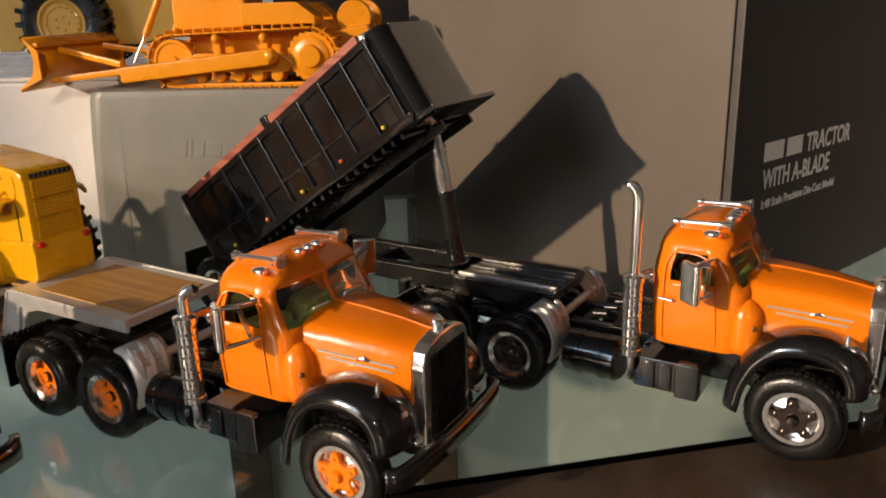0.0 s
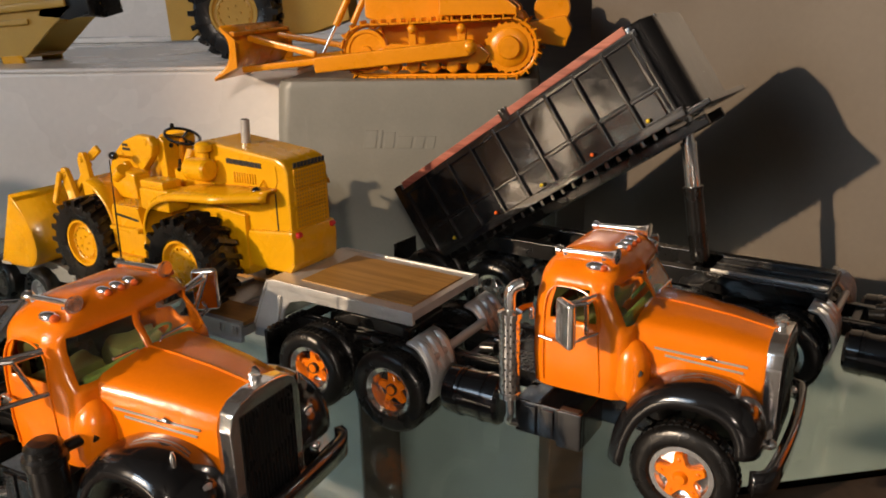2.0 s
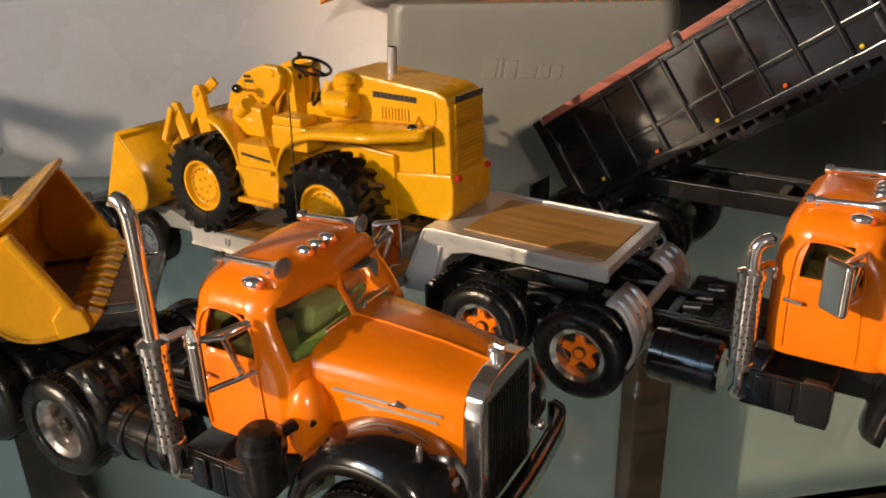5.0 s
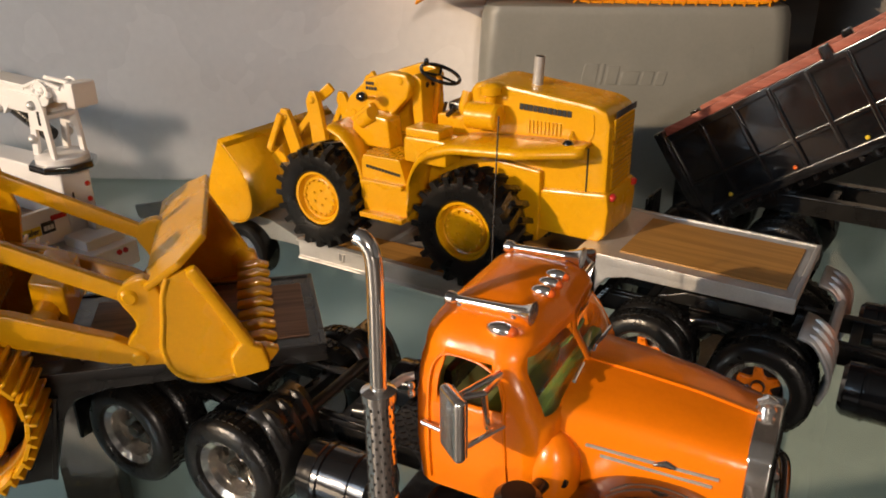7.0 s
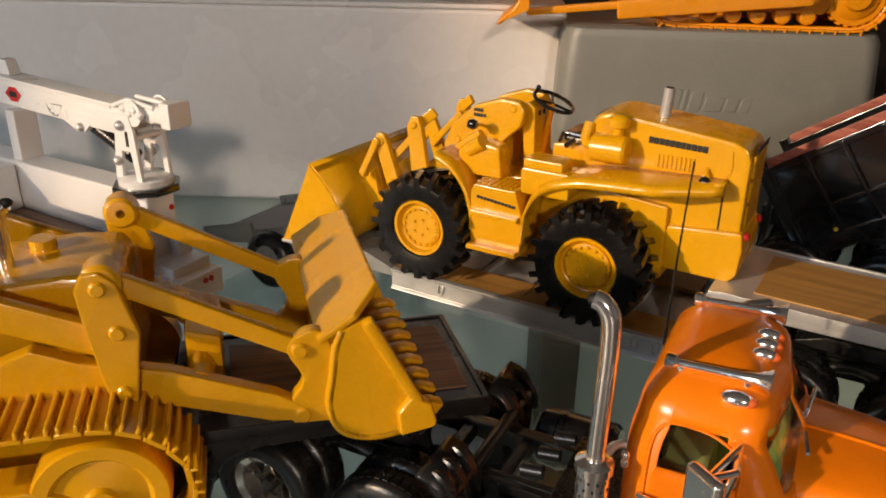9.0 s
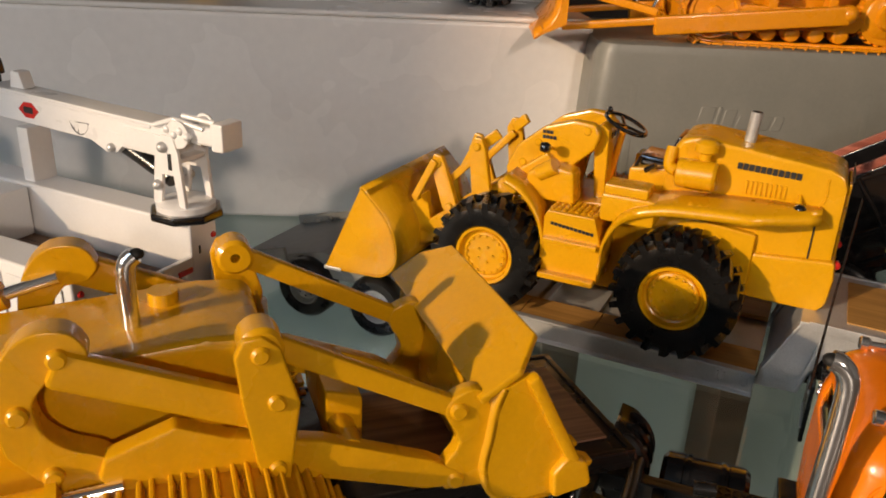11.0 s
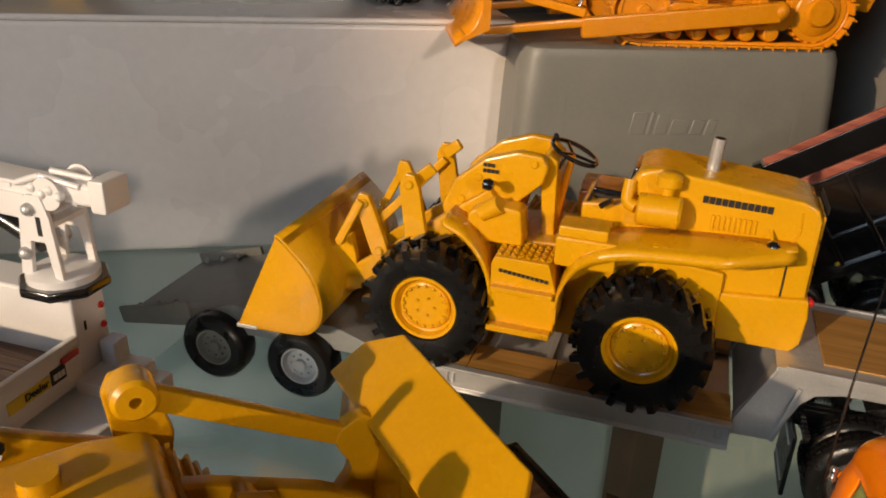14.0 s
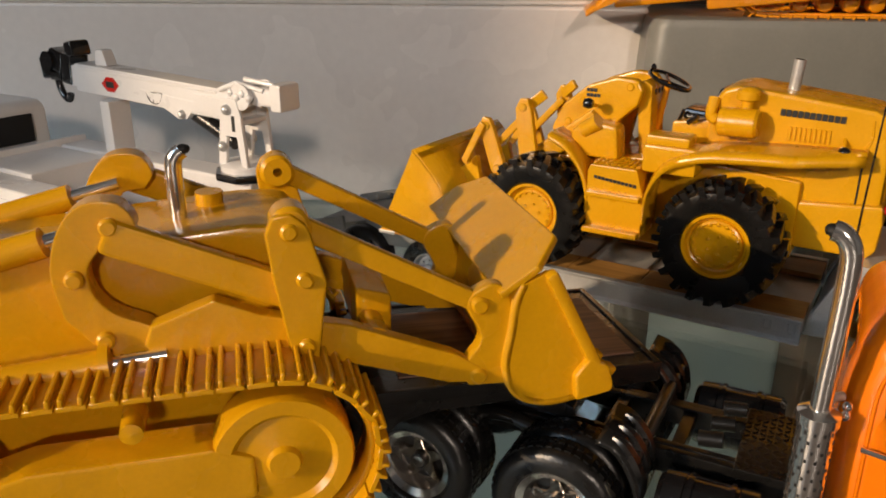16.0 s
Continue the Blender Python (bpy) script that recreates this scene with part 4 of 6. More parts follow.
def dump_trailer(m):
    t = thing("dump_trailer", m, "black dump trailer with raised body and red-brown boards", "trailer")
    # body in its own slanting frame: origin at the rear top, x forward along the top edge
    ang = 34.0
    L, Hh, hw = 0.1060, 0.0290, 0.0190
    q = Matrix.Translation((-0.2165, 0, 0.0445)) @ pose(0, 0, 0, 0, -ang, 0)
    def sl(*c, r=0.0003):
        return box(bmesh.new(), *c, r, 2, q)
    for s in (-1, 1):
        part("side_wall", sl(0, L - 0.0034, s * hw, s * (hw - 0.0008), -Hh, -0.0015), BLACK, t, "glossy black panelled side")
        n = 9
        for k in range(n + 1):
            x = 0.0008 + k * (L - 0.0030) / n
            part("side_rib", sl(x, x + 0.0016, s * (hw - 0.0004), s * (hw + 0.0012), -Hh + 0.002, -0.0008), BLACK, t)
        part("middle_rail", sl(0.001, L - 0.001, s * (hw - 0.0004), s * (hw + 0.0009), -Hh * 0.66, -Hh * 0.60), BLACK, t)
        part("bottom_rail", sl(-0.001, L + 0.001, s * (hw - 0.0010), s * (hw + 0.0014), -Hh - 0.0008, -Hh + 0.0022), BLACK, t)
        part("top_rail", sl(-0.001, L, s * (hw - 0.0010), s * (hw + 0.0010), -0.0026, -0.0002), BLACK, t)
        for a, b in ((0.002, 0.0525), (0.0560, L - 0.003)):
            part("side_board", sl(a, b, s * (hw - 0.0008), s * (hw + 0.0006), -0.0002, 0.0024), REDWOOD, t, "red-brown grained side board")
        part("board_clip", sl(0.0528, 0.0558, s * (hw - 0.0012), s * (hw + 0.0012), -0.0012, 0.0034), BLACK, t)
        for k in range(5):
            x = 0.012 + k * 0.021
            part("marker_lamp", ball(bmesh.new(), q @ Vector((x, s * (hw + 0.0012), -Hh + 0.0034)), 0.0007, 1, 8), AMBER if k % 2 else LABELYEL, t, "tiny amber side lamp")
        fx, fy = L - 0.0034, s * (hw - 0.0079)
        part("front_post", tube(bmesh.new(), [q @ Vector((fx, fy, -Hh + 0.001)), q @ Vector((fx, fy, -0.0004)), q @ Vector((fx, fy, 0.0012)), q @ Vector((fx, fy, 0.0018))], [0.0080, 0.0080, 0.0078, 0.0070], 40), BLACK, t, "broad rounded black front corner")
        part("rear_post", sl(-0.0018, 0.0012, s * (hw - 0.0022), s * (hw + 0.0014), -Hh - 0.001, 0.0020), BLACK, t)
    part("front_wall", sl(L + 0.0030, L + 0.0046, -hw + 0.0079, hw - 0.0079, -Hh, 0.0016), BLACK, t)
    part("body_floor", sl(0, L + 0.002, -hw + 0.0006, hw - 0.0006, -Hh, -Hh + 0.0012), BLACK, t)
    part("tailgate", sl(-0.0016, -0.0004, -hw + 0.001, hw - 0.001, -Hh + 0.0005, -0.002), BLACK, t)
    part("front_lip", sl(L - 0.004, L + 0.0085, -hw, hw, -Hh - 0.0012, -Hh + 0.0004), BLACK, t)
    for k in range(22):
        x = 0.004 + k * 0.0045
        part("floor_bearer", sl(x, x + 0.0014, -hw + 0.0006, hw - 0.0006, -Hh - 0.0028, -Hh - 0.0002, r=0.0002), BLACK, t)
    for s in (-1, 1):
        part("body_beam", sl(0.002, L + 0.002, s * 0.0075, s * 0.0090, -Hh - 0.0060, -Hh - 0.0026), SATIN, t)
    # telescopic ram
    a, b = Vector((-0.1095, 0, 0.0300)), Vector((-0.1180, 0, 0.0800))
    for k, (f0, f1, r, mt) in enumerate(((0, 0.48, 0.0030, SATIN), (0.46, 0.76, 0.0024, CHROME), (0.74, 1.0, 0.0018, CHROME))):
        part("ram_stage", tube(bmesh.new(), [a.lerp(b, f0), a.lerp(b, f1 - 0.02), a.lerp(b, f1 - 0.019), a.lerp(b, f1)], [r, r, r + 0.0003, r + 0.0003], 18), mt, t, "chrome ram stage" if k else "black ram barrel")
    # chassis
    for s in (-1, 1):
        part("chassis_rail", box(bmesh.new(), -0.2130, -0.0700, s * 0.0085, s * 0.0105, 0.0240, 0.0295, 0.0003), SATIN, t)
        part("chassis_flange", box(bmesh.new(), -0.2130, -0.0700, s * 0.0075, s * 0.0112, 0.0292, 0.0300, 0.0002), SATIN, t)
        for x in (-0.176, -0.2035):
            truck_wheel(t, x, s * 0.0218, s, CHROME, True)
        part("mud_flap", box(bmesh.new(), -0.2190, -0.2182, s * 0.0080, s * 0.0220, 0.006, 0.024, 0.0003), SATIN, t)
    for x in (-0.208, -0.190, -0.165, -0.140, -0.1095, -0.085, -0.072):
        part("chassis_cross", box(bmesh.new(), x - 0.0014, x + 0.0014, -0.0086, 0.0086, 0.0246, 0.0290, 0.0003), SATIN, t)
    part("front_plate", box(bmesh.new(), -0.1040, -0.0690, -0.0120, 0.0120, 0.0264, 0.0296, 0.0004), SATIN, t, "black coupling plate")
    for y in (-0.0095, -0.002, 0.0055):
        part("plate_bar", box(bmesh.new(), -0.1035, -0.0695, y, y + 0.0012, 0.0296, 0.0306, 0.0002), SILVER if y < -0.009 else SATIN, t)
    for x in (-0.176, -0.2035):
        part("axle", tube(bmesh.new(), [(x, -0.018, 0.0118), (x, 0.018, 0.0118)], 0.0016, 10), SATIN, t)
    part("hinge_tube", tube(bmesh.new(), [(-0.2080, -0.0150, 0.0285), (-0.2080, 0.0150, 0.0285)], 0.0016, 12), SATIN, t)
    for s in (-1, 1):
        part("landing_leg", box(bmesh.new(), -0.1250, -0.1220, s * 0.0100, s * 0.0130, 0.004, 0.0250, 0.0004), SATIN, t)
    return t


dump_trailer(C_POSE)

# ---- wheel loader ----
def lug_wheel(t, x, y, side, R, w, rimmat, z=None):
    m = Matrix.Translation((x, y, R if z is None else z)) @ (Matrix() if side < 0 else pose(0, 0, 0, 0, 0, 180))
    rr = R * 0.525
    rim = part("wheel", lathe(bmesh.new(), [(0.0001, 0.0014), (R * 0.34, 0.0014), (R * 0.36, 0.0010), (R * 0.395, 0.0013), (R * 0.41, 0.0020), (R * 0.45, 0.0016), (R * 0.475, 0.0001), (rr, 0.0), (rr, w), (0.0001, w)], m, 40), rimmat, t, "yellow dished rim")
    bm = bmesh.new()
    for k in range(16):
        a = 2 * math.pi * k / 16
        ball(bm, m @ Vector((R * 0.345 * math.cos(a), 0.0011, R * 0.345 * math.sin(a))), R * 0.032, 1, 8)
    for k in range(5):
        a = 2 * math.pi * k / 5
        ball(bm, m @ Vector((R * 0.15 * math.cos(a), 0.0010, R * 0.15 * math.sin(a))), R * 0.025, 1, 6)
    part("bolt_ring", bm, rimmat, rim)
    Rc = R * 0.905
    bm = bmesh.new()
    lathe(bm, [(rr * 0.99, 0.0004), (rr * 1.06, -0.0004), (R * 0.74, -0.0012), (R * 0.86, -0.0008), (Rc * 0.985, 0.0010), (Rc, 0.0030), (Rc, w - 0.0030), (Rc * 0.985, w - 0.0010), (R * 0.86, w + 0.0006), (rr * 0.99, w)], m, 48, True)
    part("tyre", bm, RUBBER, rim, "black tyre with deep lugs")
    n = 20
    bm = bmesh.new()
    for k in range(n):
        for h in (0, 1):
            a = 2 * math.pi * (k + 0.5 * h) / n
            q = m @ Matrix.Rotation(a, 4, "Y")
            y0, y1 = (-0.0011, w * 0.52) if h == 0 else (w * 0.48, w + 0.0009)
            sk = 0.0022 if h == 0 else -0.0022
            vs = []
            for (yy, r0, r1, sh) in ((y0, R * 0.78, R * 0.985, 0), ((y0 + y1) / 2, Rc * 0.97, R, sk * 0.5), (y1, Rc * 0.97, R, sk)) if h == 0 else ((y0, Rc * 0.97, R, -sk), ((y0 + y1) / 2, Rc * 0.97, R, -sk * 0.5), (y1, R * 0.78, R * 0.985, 0)):
                hw2 = R * 0.050
                vs.append([bm.verts.new(q @ Vector((r, yy, sh + zz))) for r, zz in ((r0, -hw2 * 1.2), (r1, -hw2), (r1, hw2), (r0, hw2 * 1.2))])
            for a2, b2 in zip(vs, vs[1:]):
                for j in range(4):
                    bm.faces.new((a2[j], a2[(j + 1) % 4], b2[(j + 1) % 4], b2[j]))
            bm.faces.new(vs[0]), bm.faces.new(vs[-1][::-1])
    bmesh.ops.recalc_face_normals(bm, faces=bm.faces[:])
    tagged(part("tread", bm, RUBBER, rim), kind="stuff")
    return rim


def skin(name, pts, y0, y1, material, t, r=0.0005, label=""):
    return part(name, prism(bmesh.new(), pts, y0, y1, r, 2), material, t, label)


def pin(t, x, y, z, r, material, s=-1, l=0.0012, name="pin"):
    return part(name, lathe(bmesh.new(), [(0.0001, -0.0004), (r * 0.7, -0.0004), (r, 0), (r, l)], Matrix.Translation((x, y, z)) @ (Matrix() if s < 0 else pose(0, 0, 0, 0, 0, 180)), 14), material, t)


def wheel_loader(m):
    t = thing("wheel_loader", m, "yellow wheel loader with black lugged tyres on the silver trailer", "loader")
    D = 0.0190
    R = 0.0157
    for s in (-1, 1):
        lug_wheel(t, 0.0016, s * 0.0252, s, R, 0.0105, YELLOW, D + R)
        lug_wheel(t, -0.0488, s * 0.0245, s, R * 0.985, 0.0105, YELLOW, D + R)
    # rear hull with engine hood
    hood = [(-0.0080, 0.0540), (-0.0070, 0.0660), (-0.0045, 0.0705), (0.0, 0.0716), (0.012, 0.0704), (0.0300, 0.0684), (0.0335, 0.0670), (0.0345, 0.0640), (0.0347, 0.0440), (0.0350, 0.0368), (0.0335, 0.0340), (0.0165, 0.0335), (0.0150, 0.0480), (-0.0060, 0.0520)]
    skin("hood", hood, -0.0092, 0.0092, YELLOW, t, 0.0014, "yellow engine hood with rounded top")
    skin("counterweight", [(0.0165, 0.0330), (0.0165, 0.0450), (0.0354, 0.0466), (0.0360, 0.0420), (0.0356, 0.0352), (0.0338, 0.0328)], -0.0104, 0.0104, YELLOW, t, 0.0012)
    bm = bmesh.new()
    for z0, z1 in ((0.0595, 0.0650), (0.0535, 0.0585), (0.0468, 0.0525)):
        box(bm, 0.0344, 0.0351, -0.0070, 0.0070, z0, z1, 0.0003)
    part("rear_grille", bm, YELLOW, t)
    # squares in a darker yellow: the shade in the mesh openings is painted
    bm = bmesh.new()
    for k in range(15):
        for j in range(11):
            box(bm, 0.0350, 0.0352, -0.0064 + j * 0.00122, -0.0064 + j * 0.00122 + 0.0006, 0.0472 + k * 0.00118, 0.0472 + k * 0.00118 + 0.0006, 0, 1)
    tagged(part("grille_mesh", bm, paint("grille_shadow_yellow", (0.40, 0.19, 0.01), 0.5), t), kind="stuff")
    for s in (-1, 1):
        pin(t, 0.0357, s * 0.0078, 0.0450, 0.0009, RED, name="tail_lamp")
        part("tail_lamp", ball(bmesh.new(), (0.0358, s * 0.0079, 0.0450), 0.0010), RED, t, "red tail lamp")
        # side door line, louvre panel
        part("hood_line", tube(bmesh.new(), bez([(0.030, s * 0.0093, 0.066), (0.0298, s * 0.0093, 0.0600), (0.024, s * 0.0093, 0.0570), (0.010, s * 0.0093, 0.0562)], 5), 0.00025, 6), YELLOW, t)
        part("panel_seam", tube(bmesh.new(), [(0.0292, s * 0.0093, 0.0575), (0.0292, s * 0.0093, 0.0445)], 0.00022, 6), DARK, t)
        bm = bmesh.new()
        for k in range(9):
            box(bm, 0.0120 + k * 0.0011, 0.0127 + k * 0.0011, s * 0.0091, s * 0.0096, 0.0595, 0.0628, 0.0001, 1)
        part("louvre_panel", bm, YELLOW, t)
        q = Matrix.Translation((0.0096 if s < 0 else 0.0244, s * 0.0094, 0.0653)) @ pose(0, 0, 0, 0, 2.2 if s < 0 else -2.2, 0 if s < 0 else 180)
        bars("hood_lettering", [0.00112] * 11, 0.0016, 0.00022, q, INK, t, "black maker's lettering as plain bars")
        q = Matrix.Translation((-0.0318, s * 0.0219, 0.0465)) @ pose(0, 0, 0, 0, 6, 0 if s < 0 else 180)
        bars("side_lettering", [0.00085] * 11, 0.0008, 0.00022, q, INK, t, "small black lettering as plain bars")
        # rear fender
        arc = bez([(-0.0182, 0, 0.0335), (-0.0178, 0, 0.0430), (-0.0140, 0, 0.0510), (-0.0060, 0, 0.0548), (0.0040, 0, 0.0560), (0.0180, 0, 0.0568), (0.0300, 0, 0.0572)], 5)
        bm = bmesh.new()
        rows = []
        for i, p in enumerate(arc):
            wdt = 0.0218 if i < 24 else 0.0218 - 0.0075 * (i - 24) / max(1, len(arc) - 25)
            rows.append([(p.x, s * 0.0085, p.z + 0.0016), (p.x, s * 0.0140, p.z + 0.0016), (p.x, s * (wdt - 0.001), p.z + 0.0012), (p.x, s * wdt, p.z + 0.0003), (p.x, s * wdt, p.z - 0.0010)])
        grid(bm, rows)
        bmesh.ops.recalc_face_normals(bm, faces=bm.faces[:])
        solid(part("rear_fender", bm, YELLOW, t, "long swept yellow rear fender", 50), 0.0009, 0)
        bm = bmesh.new()
        for i in range(7):
            for j in range(5):
                if 1 < i + j < 10:
                    box(bm, 0.001 + i * 0.0022, 0.0022 + i * 0.0022, s * (0.0135 + j * 0.0014), s * (0.0142 + j * 0.0014), 0.0572 + 0.0001 * i, 0.0577 + 0.0001 * i, 0.0001, 1)
        part("fender_tread", bm, YELLOW, t)
        # cab platform and step
        skin("platform_side", [(-0.0335, 0.0335), (-0.0338, 0.0480), (-0.0330, 0.0500), (-0.0205, 0.0500), (-0.0180, 0.0420), (-0.0182, 0.0320)], s * 0.0217, s * 0.0110, YELLOW, t, 0.0004)
        part("step", box(bmesh.new(), -0.0332, -0.0188, s * 0.0212, s * 0.0236, 0.0418, 0.0432, 0.0003), YELLOW, t)
        part("step", box(bmesh.new(), -0.0335, -0.0186, s * 0.0212, s * 0.0242, 0.0320, 0.0336, 0.0003), YELLOW, t)
        bm = bmesh.new()
        for i in range(8):
            for j in range(7):
                q = Matrix.Translation((-0.0322 + i * 0.00165, s * (0.0125 + j * 0.0013), 0.0503)) @ pose(0, 0, 0, 0, 0, 45 if (i + j) % 2 else -45)
                box(bm, -0.0006, 0.0006, -0.0002, 0.0002, -0.0002, 0.0003, 0, 1, q)
        part("tread_plate", bm, YELLOW, t)
        part("tool_box", box(bmesh.new(), -0.0200, -0.0062, s * 0.0120, s * 0.0205, 0.0495, 0.0568, 0.0010), YELLOW, t)
        part("tool_box_lid", box(bmesh.new(), -0.0195, -0.0085, s * 0.0125, s * 0.0200, 0.0566, 0.0592, 0.0006), YELLOW, t)
        # front fender
        arc = bez([(-0.0338, 0, 0.0360), (-0.0342, 0, 0.0430), (-0.0365, 0, 0.0490), (-0.0410, 0, 0.0540), (-0.0460, 0, 0.0565)], 5)
        bm = bmesh.new()
        grid(bm, [[(p.x, s * 0.0112, p.z), (p.x, s * 0.0190, p.z), (p.x + 0.0002, s * 0.0212, p.z - 0.0003), (p.x + 0.0004, s * 0.0218, p.z - 0.0012)] for p in arc])
        solid(part("front_fender", bm, YELLOW, t, "curved yellow front fender", 50), 0.0009, 0)
        # lift arm tower
        tower = [(-0.0480, 0.0440), (-0.0500, 0.0560), (-0.0470, 0.0625), (-0.0400, 0.0685), (-0.0320, 0.0712), (-0.0262, 0.0708), (-0.0245, 0.0680), (-0.0258, 0.0640), (-0.0310, 0.0590), (-0.0330, 0.0480)]
        skin("arm_tower", tower, s * 0.0095, s * 0.0060, YELLOW, t, 0.0010)
        for x, z in ((-0.0280, 0.0688), (-0.0410, 0.0640), (-0.0450, 0.0580)):
            pin(t, x, s * 0.0095, z, 0.0011, YELLOW, s)
        # tilt linkage
        skin("bell_lever", [(-0.0545, 0.0440), (-0.0572, 0.0460), (-0.0590, 0.0610), (-0.0575, 0.0640), (-0.0552, 0.0640), (-0.0540, 0.0610), (-0.0515, 0.0470)], s * 0.0150, s * 0.0130, YELLOW, t, 0.0004)
        skin("bell_lever", [(-0.0640, 0.0400), (-0.0662, 0.0420), (-0.0705, 0.0545), (-0.0695, 0.0575), (-0.0670, 0.0572), (-0.0655, 0.0540), (-0.0615, 0.0430)], s * 0.0150, s * 0.0130, YELLOW, t, 0.0004)
        part("tilt_link", bar(bmesh.new(), (-0.0560, s * 0.0120, 0.0615), (-0.0518, s * 0.0108, 0.0652), 0.0016, 0.0030, 0.0005), YELLOW, t)
        part("tilt_link", bar(bmesh.new(), (-0.0685, s * 0.0160, 0.0560), (-0.0745, s * 0.0160, 0.0440), 0.0014, 0.0022, 0.0005), YELLOW, t)
        part("tilt_link", bar(bmesh.new(), (-0.0670, s * 0.0120, 0.0480), (-0.0560, s * 0.0120, 0.0600), 0.0014, 0.0022, 0.0005), YELLOW, t)
        part("lift_arm", bar(bmesh.new(), (-0.0760, s * 0.0105, 0.0300), (-0.0360, s * 0.0105, 0.0600), 0.0026, 0.0056, 0.0008), YELLOW, t)
        for x, z in ((-0.0565, 0.0615), (-0.0548, 0.0475), (-0.0680, 0.0550), (-0.0640, 0.0430), (-0.0745, 0.0440)):
            pin(t, x, s * 0.0152, z, 0.0012, YELLOW, s)
        hd = part("headlamp", lathe(bmesh.new(), [(0.0001, -0.0012), (0.0012, -0.0008), (0.0015, 0.0006), (0.0010, 0.0016), (0.0001, 0.0018)], Matrix.Translation((-0.0374, s * 0.0156, 0.0646)) @ pose(0, 0, 0, 0, 0, -90), 16), BLACK, t, "small round black lamp")
        rod("lamp_stalk", [(-0.0374, s * 0.0156, 0.0646), (-0.0372, s * 0.0092, 0.0630)], 0.0005, YELLOW, hd, "", 8)
        hd = part("side_lamp", ball(bmesh.new(), (0.0252, s * 0.0130, 0.0586), 0.0016, 1, 14), BLACK, t, "small round black lamp")
        rod("lamp_bracket", [(0.0252, s * 0.0130, 0.0586), (0.0246, s * 0.0092, 0.0612)], 0.0004, YELLOW, hd, "", 8)
    bars("rear_lettering", [0.0013] * 9, 0.0016, 0.0003, Matrix.Translation((0.0352, -0.0072, 0.0655)) @ pose(0, 0, 0, 0, 0, 90), INK, t, "black maker's lettering as plain bars")
    for s in (-1, 1):
        for z, ws in ((0.0668, [0.0008] * 3), (0.0654, [0.0008] * 4)):
            bars("model_mark", ws, 0.0009, 0.0002, Matrix.Translation((-0.0400 if s < 0 else -0.0360, s * 0.0097, z)) @ pose(0, 0, 0, 0, 0, 0 if s < 0 else 180), INK, t, "tiny black mark as plain bars")
    skin("hull", [(-0.0560, 0.0280), (-0.0540, 0.0480), (-0.0330, 0.0500), (-0.0060, 0.0520), (0.0170, 0.0500), (0.0170, 0.0300), (-0.0100, 0.0270)], -0.0110, 0.0110, YELLOW, t, 0.0008)
    part("cowl_top", prism(bmesh.new(), [(-0.0255, 0.0500), (-0.0275, 0.0690), (-0.0255, 0.0705), (-0.0232, 0.0690), (-0.0225, 0.0500)], -0.0060, 0.0060, 0.0006), YELLOW, t)
    bm = bmesh.new()
    for k in range(3):
        lathe(bm, [(0.0001, -0.0002), (0.0008, -0.0001), (0.0009, 0.0003)], Matrix.Translation((-0.0230, -0.0030 + 0.003 * k, 0.0672)) @ pose(0, 0, 0, 0, 0, 90), 12)
    part("gauge_cluster", bm, BLACK, t)
    skin("engine_block", [(-0.0420, 0.0500), (-0.0420, 0.0570), (-0.0370, 0.0600), (-0.0290, 0.0590), (-0.0280, 0.0500)], -0.0150, -0.0080, YELLOW, t, 0.0012)
    part("filter_can", tube(bmesh.new(), [(-0.0385, -0.0140, 0.0570), (-0.0340, -0.0148, 0.0600)], 0.0022, 14), YELLOW, t)
    bm = bmesh.new()
    c = Matrix.Translation((-0.0205, 0, 0.0700)) @ pose(0, 0, 0, 0, 22)
    tube(bm, [c @ Vector((0.0058 * math.cos(2 * math.pi * k / 28), 0.0058 * math.sin(2 * math.pi * k / 28), 0)) for k in range(29)], 0.00055, 8, False)
    for k in range(3):
        a = 2 * math.pi * k / 3
        tube(bm, [c @ Vector((0, 0, -0.0006)), c @ Vector((0.0057 * math.cos(a), 0.0057 * math.sin(a), 0))], 0.0004, 6)
    sw = part("steering_wheel", bm, BLACK, t, "black thin-rimmed steering wheel")
    rod("steering_column", [(-0.0208, 0, 0.0696), (-0.0236, 0, 0.0520)], 0.0009, DEEPYEL, sw)
    part("spinner_knob", ball(bmesh.new(), c @ Vector((-0.0056, 0, 0.0012)), 0.0008, 1.2, 8), BLACK, sw)
    skin("seat_base", [(-0.0165, 0.0500), (-0.0165, 0.0610), (-0.0050, 0.0625), (-0.0050, 0.0500)], -0.0085, 0.0085, YELLOW, t, 0.0008)
    seat = skin("seat", [(-0.0148, 0.0612), (-0.0148, 0.0640), (-0.0078, 0.0636), (-0.0066, 0.0612)], -0.0055, 0.0055, BLACK, t, 0.0008, "black moulded seat")
    skin("seat_back", [(-0.0082, 0.0630), (-0.0060, 0.0700), (-0.0045, 0.0698), (-0.0062, 0.0625)], -0.0055, 0.0055, BLACK, seat, 0.0007)
    rod("lever", [(-0.0155, -0.0070, 0.0600), (-0.0140, -0.0075, 0.0640)], 0.0005, BLACK, t, "", 8)
    rod("brake_lever", [(-0.0120, -0.0100, 0.0612), (-0.0095, -0.0105, 0.0632)], 0.0007, BLACK, t, "", 8)
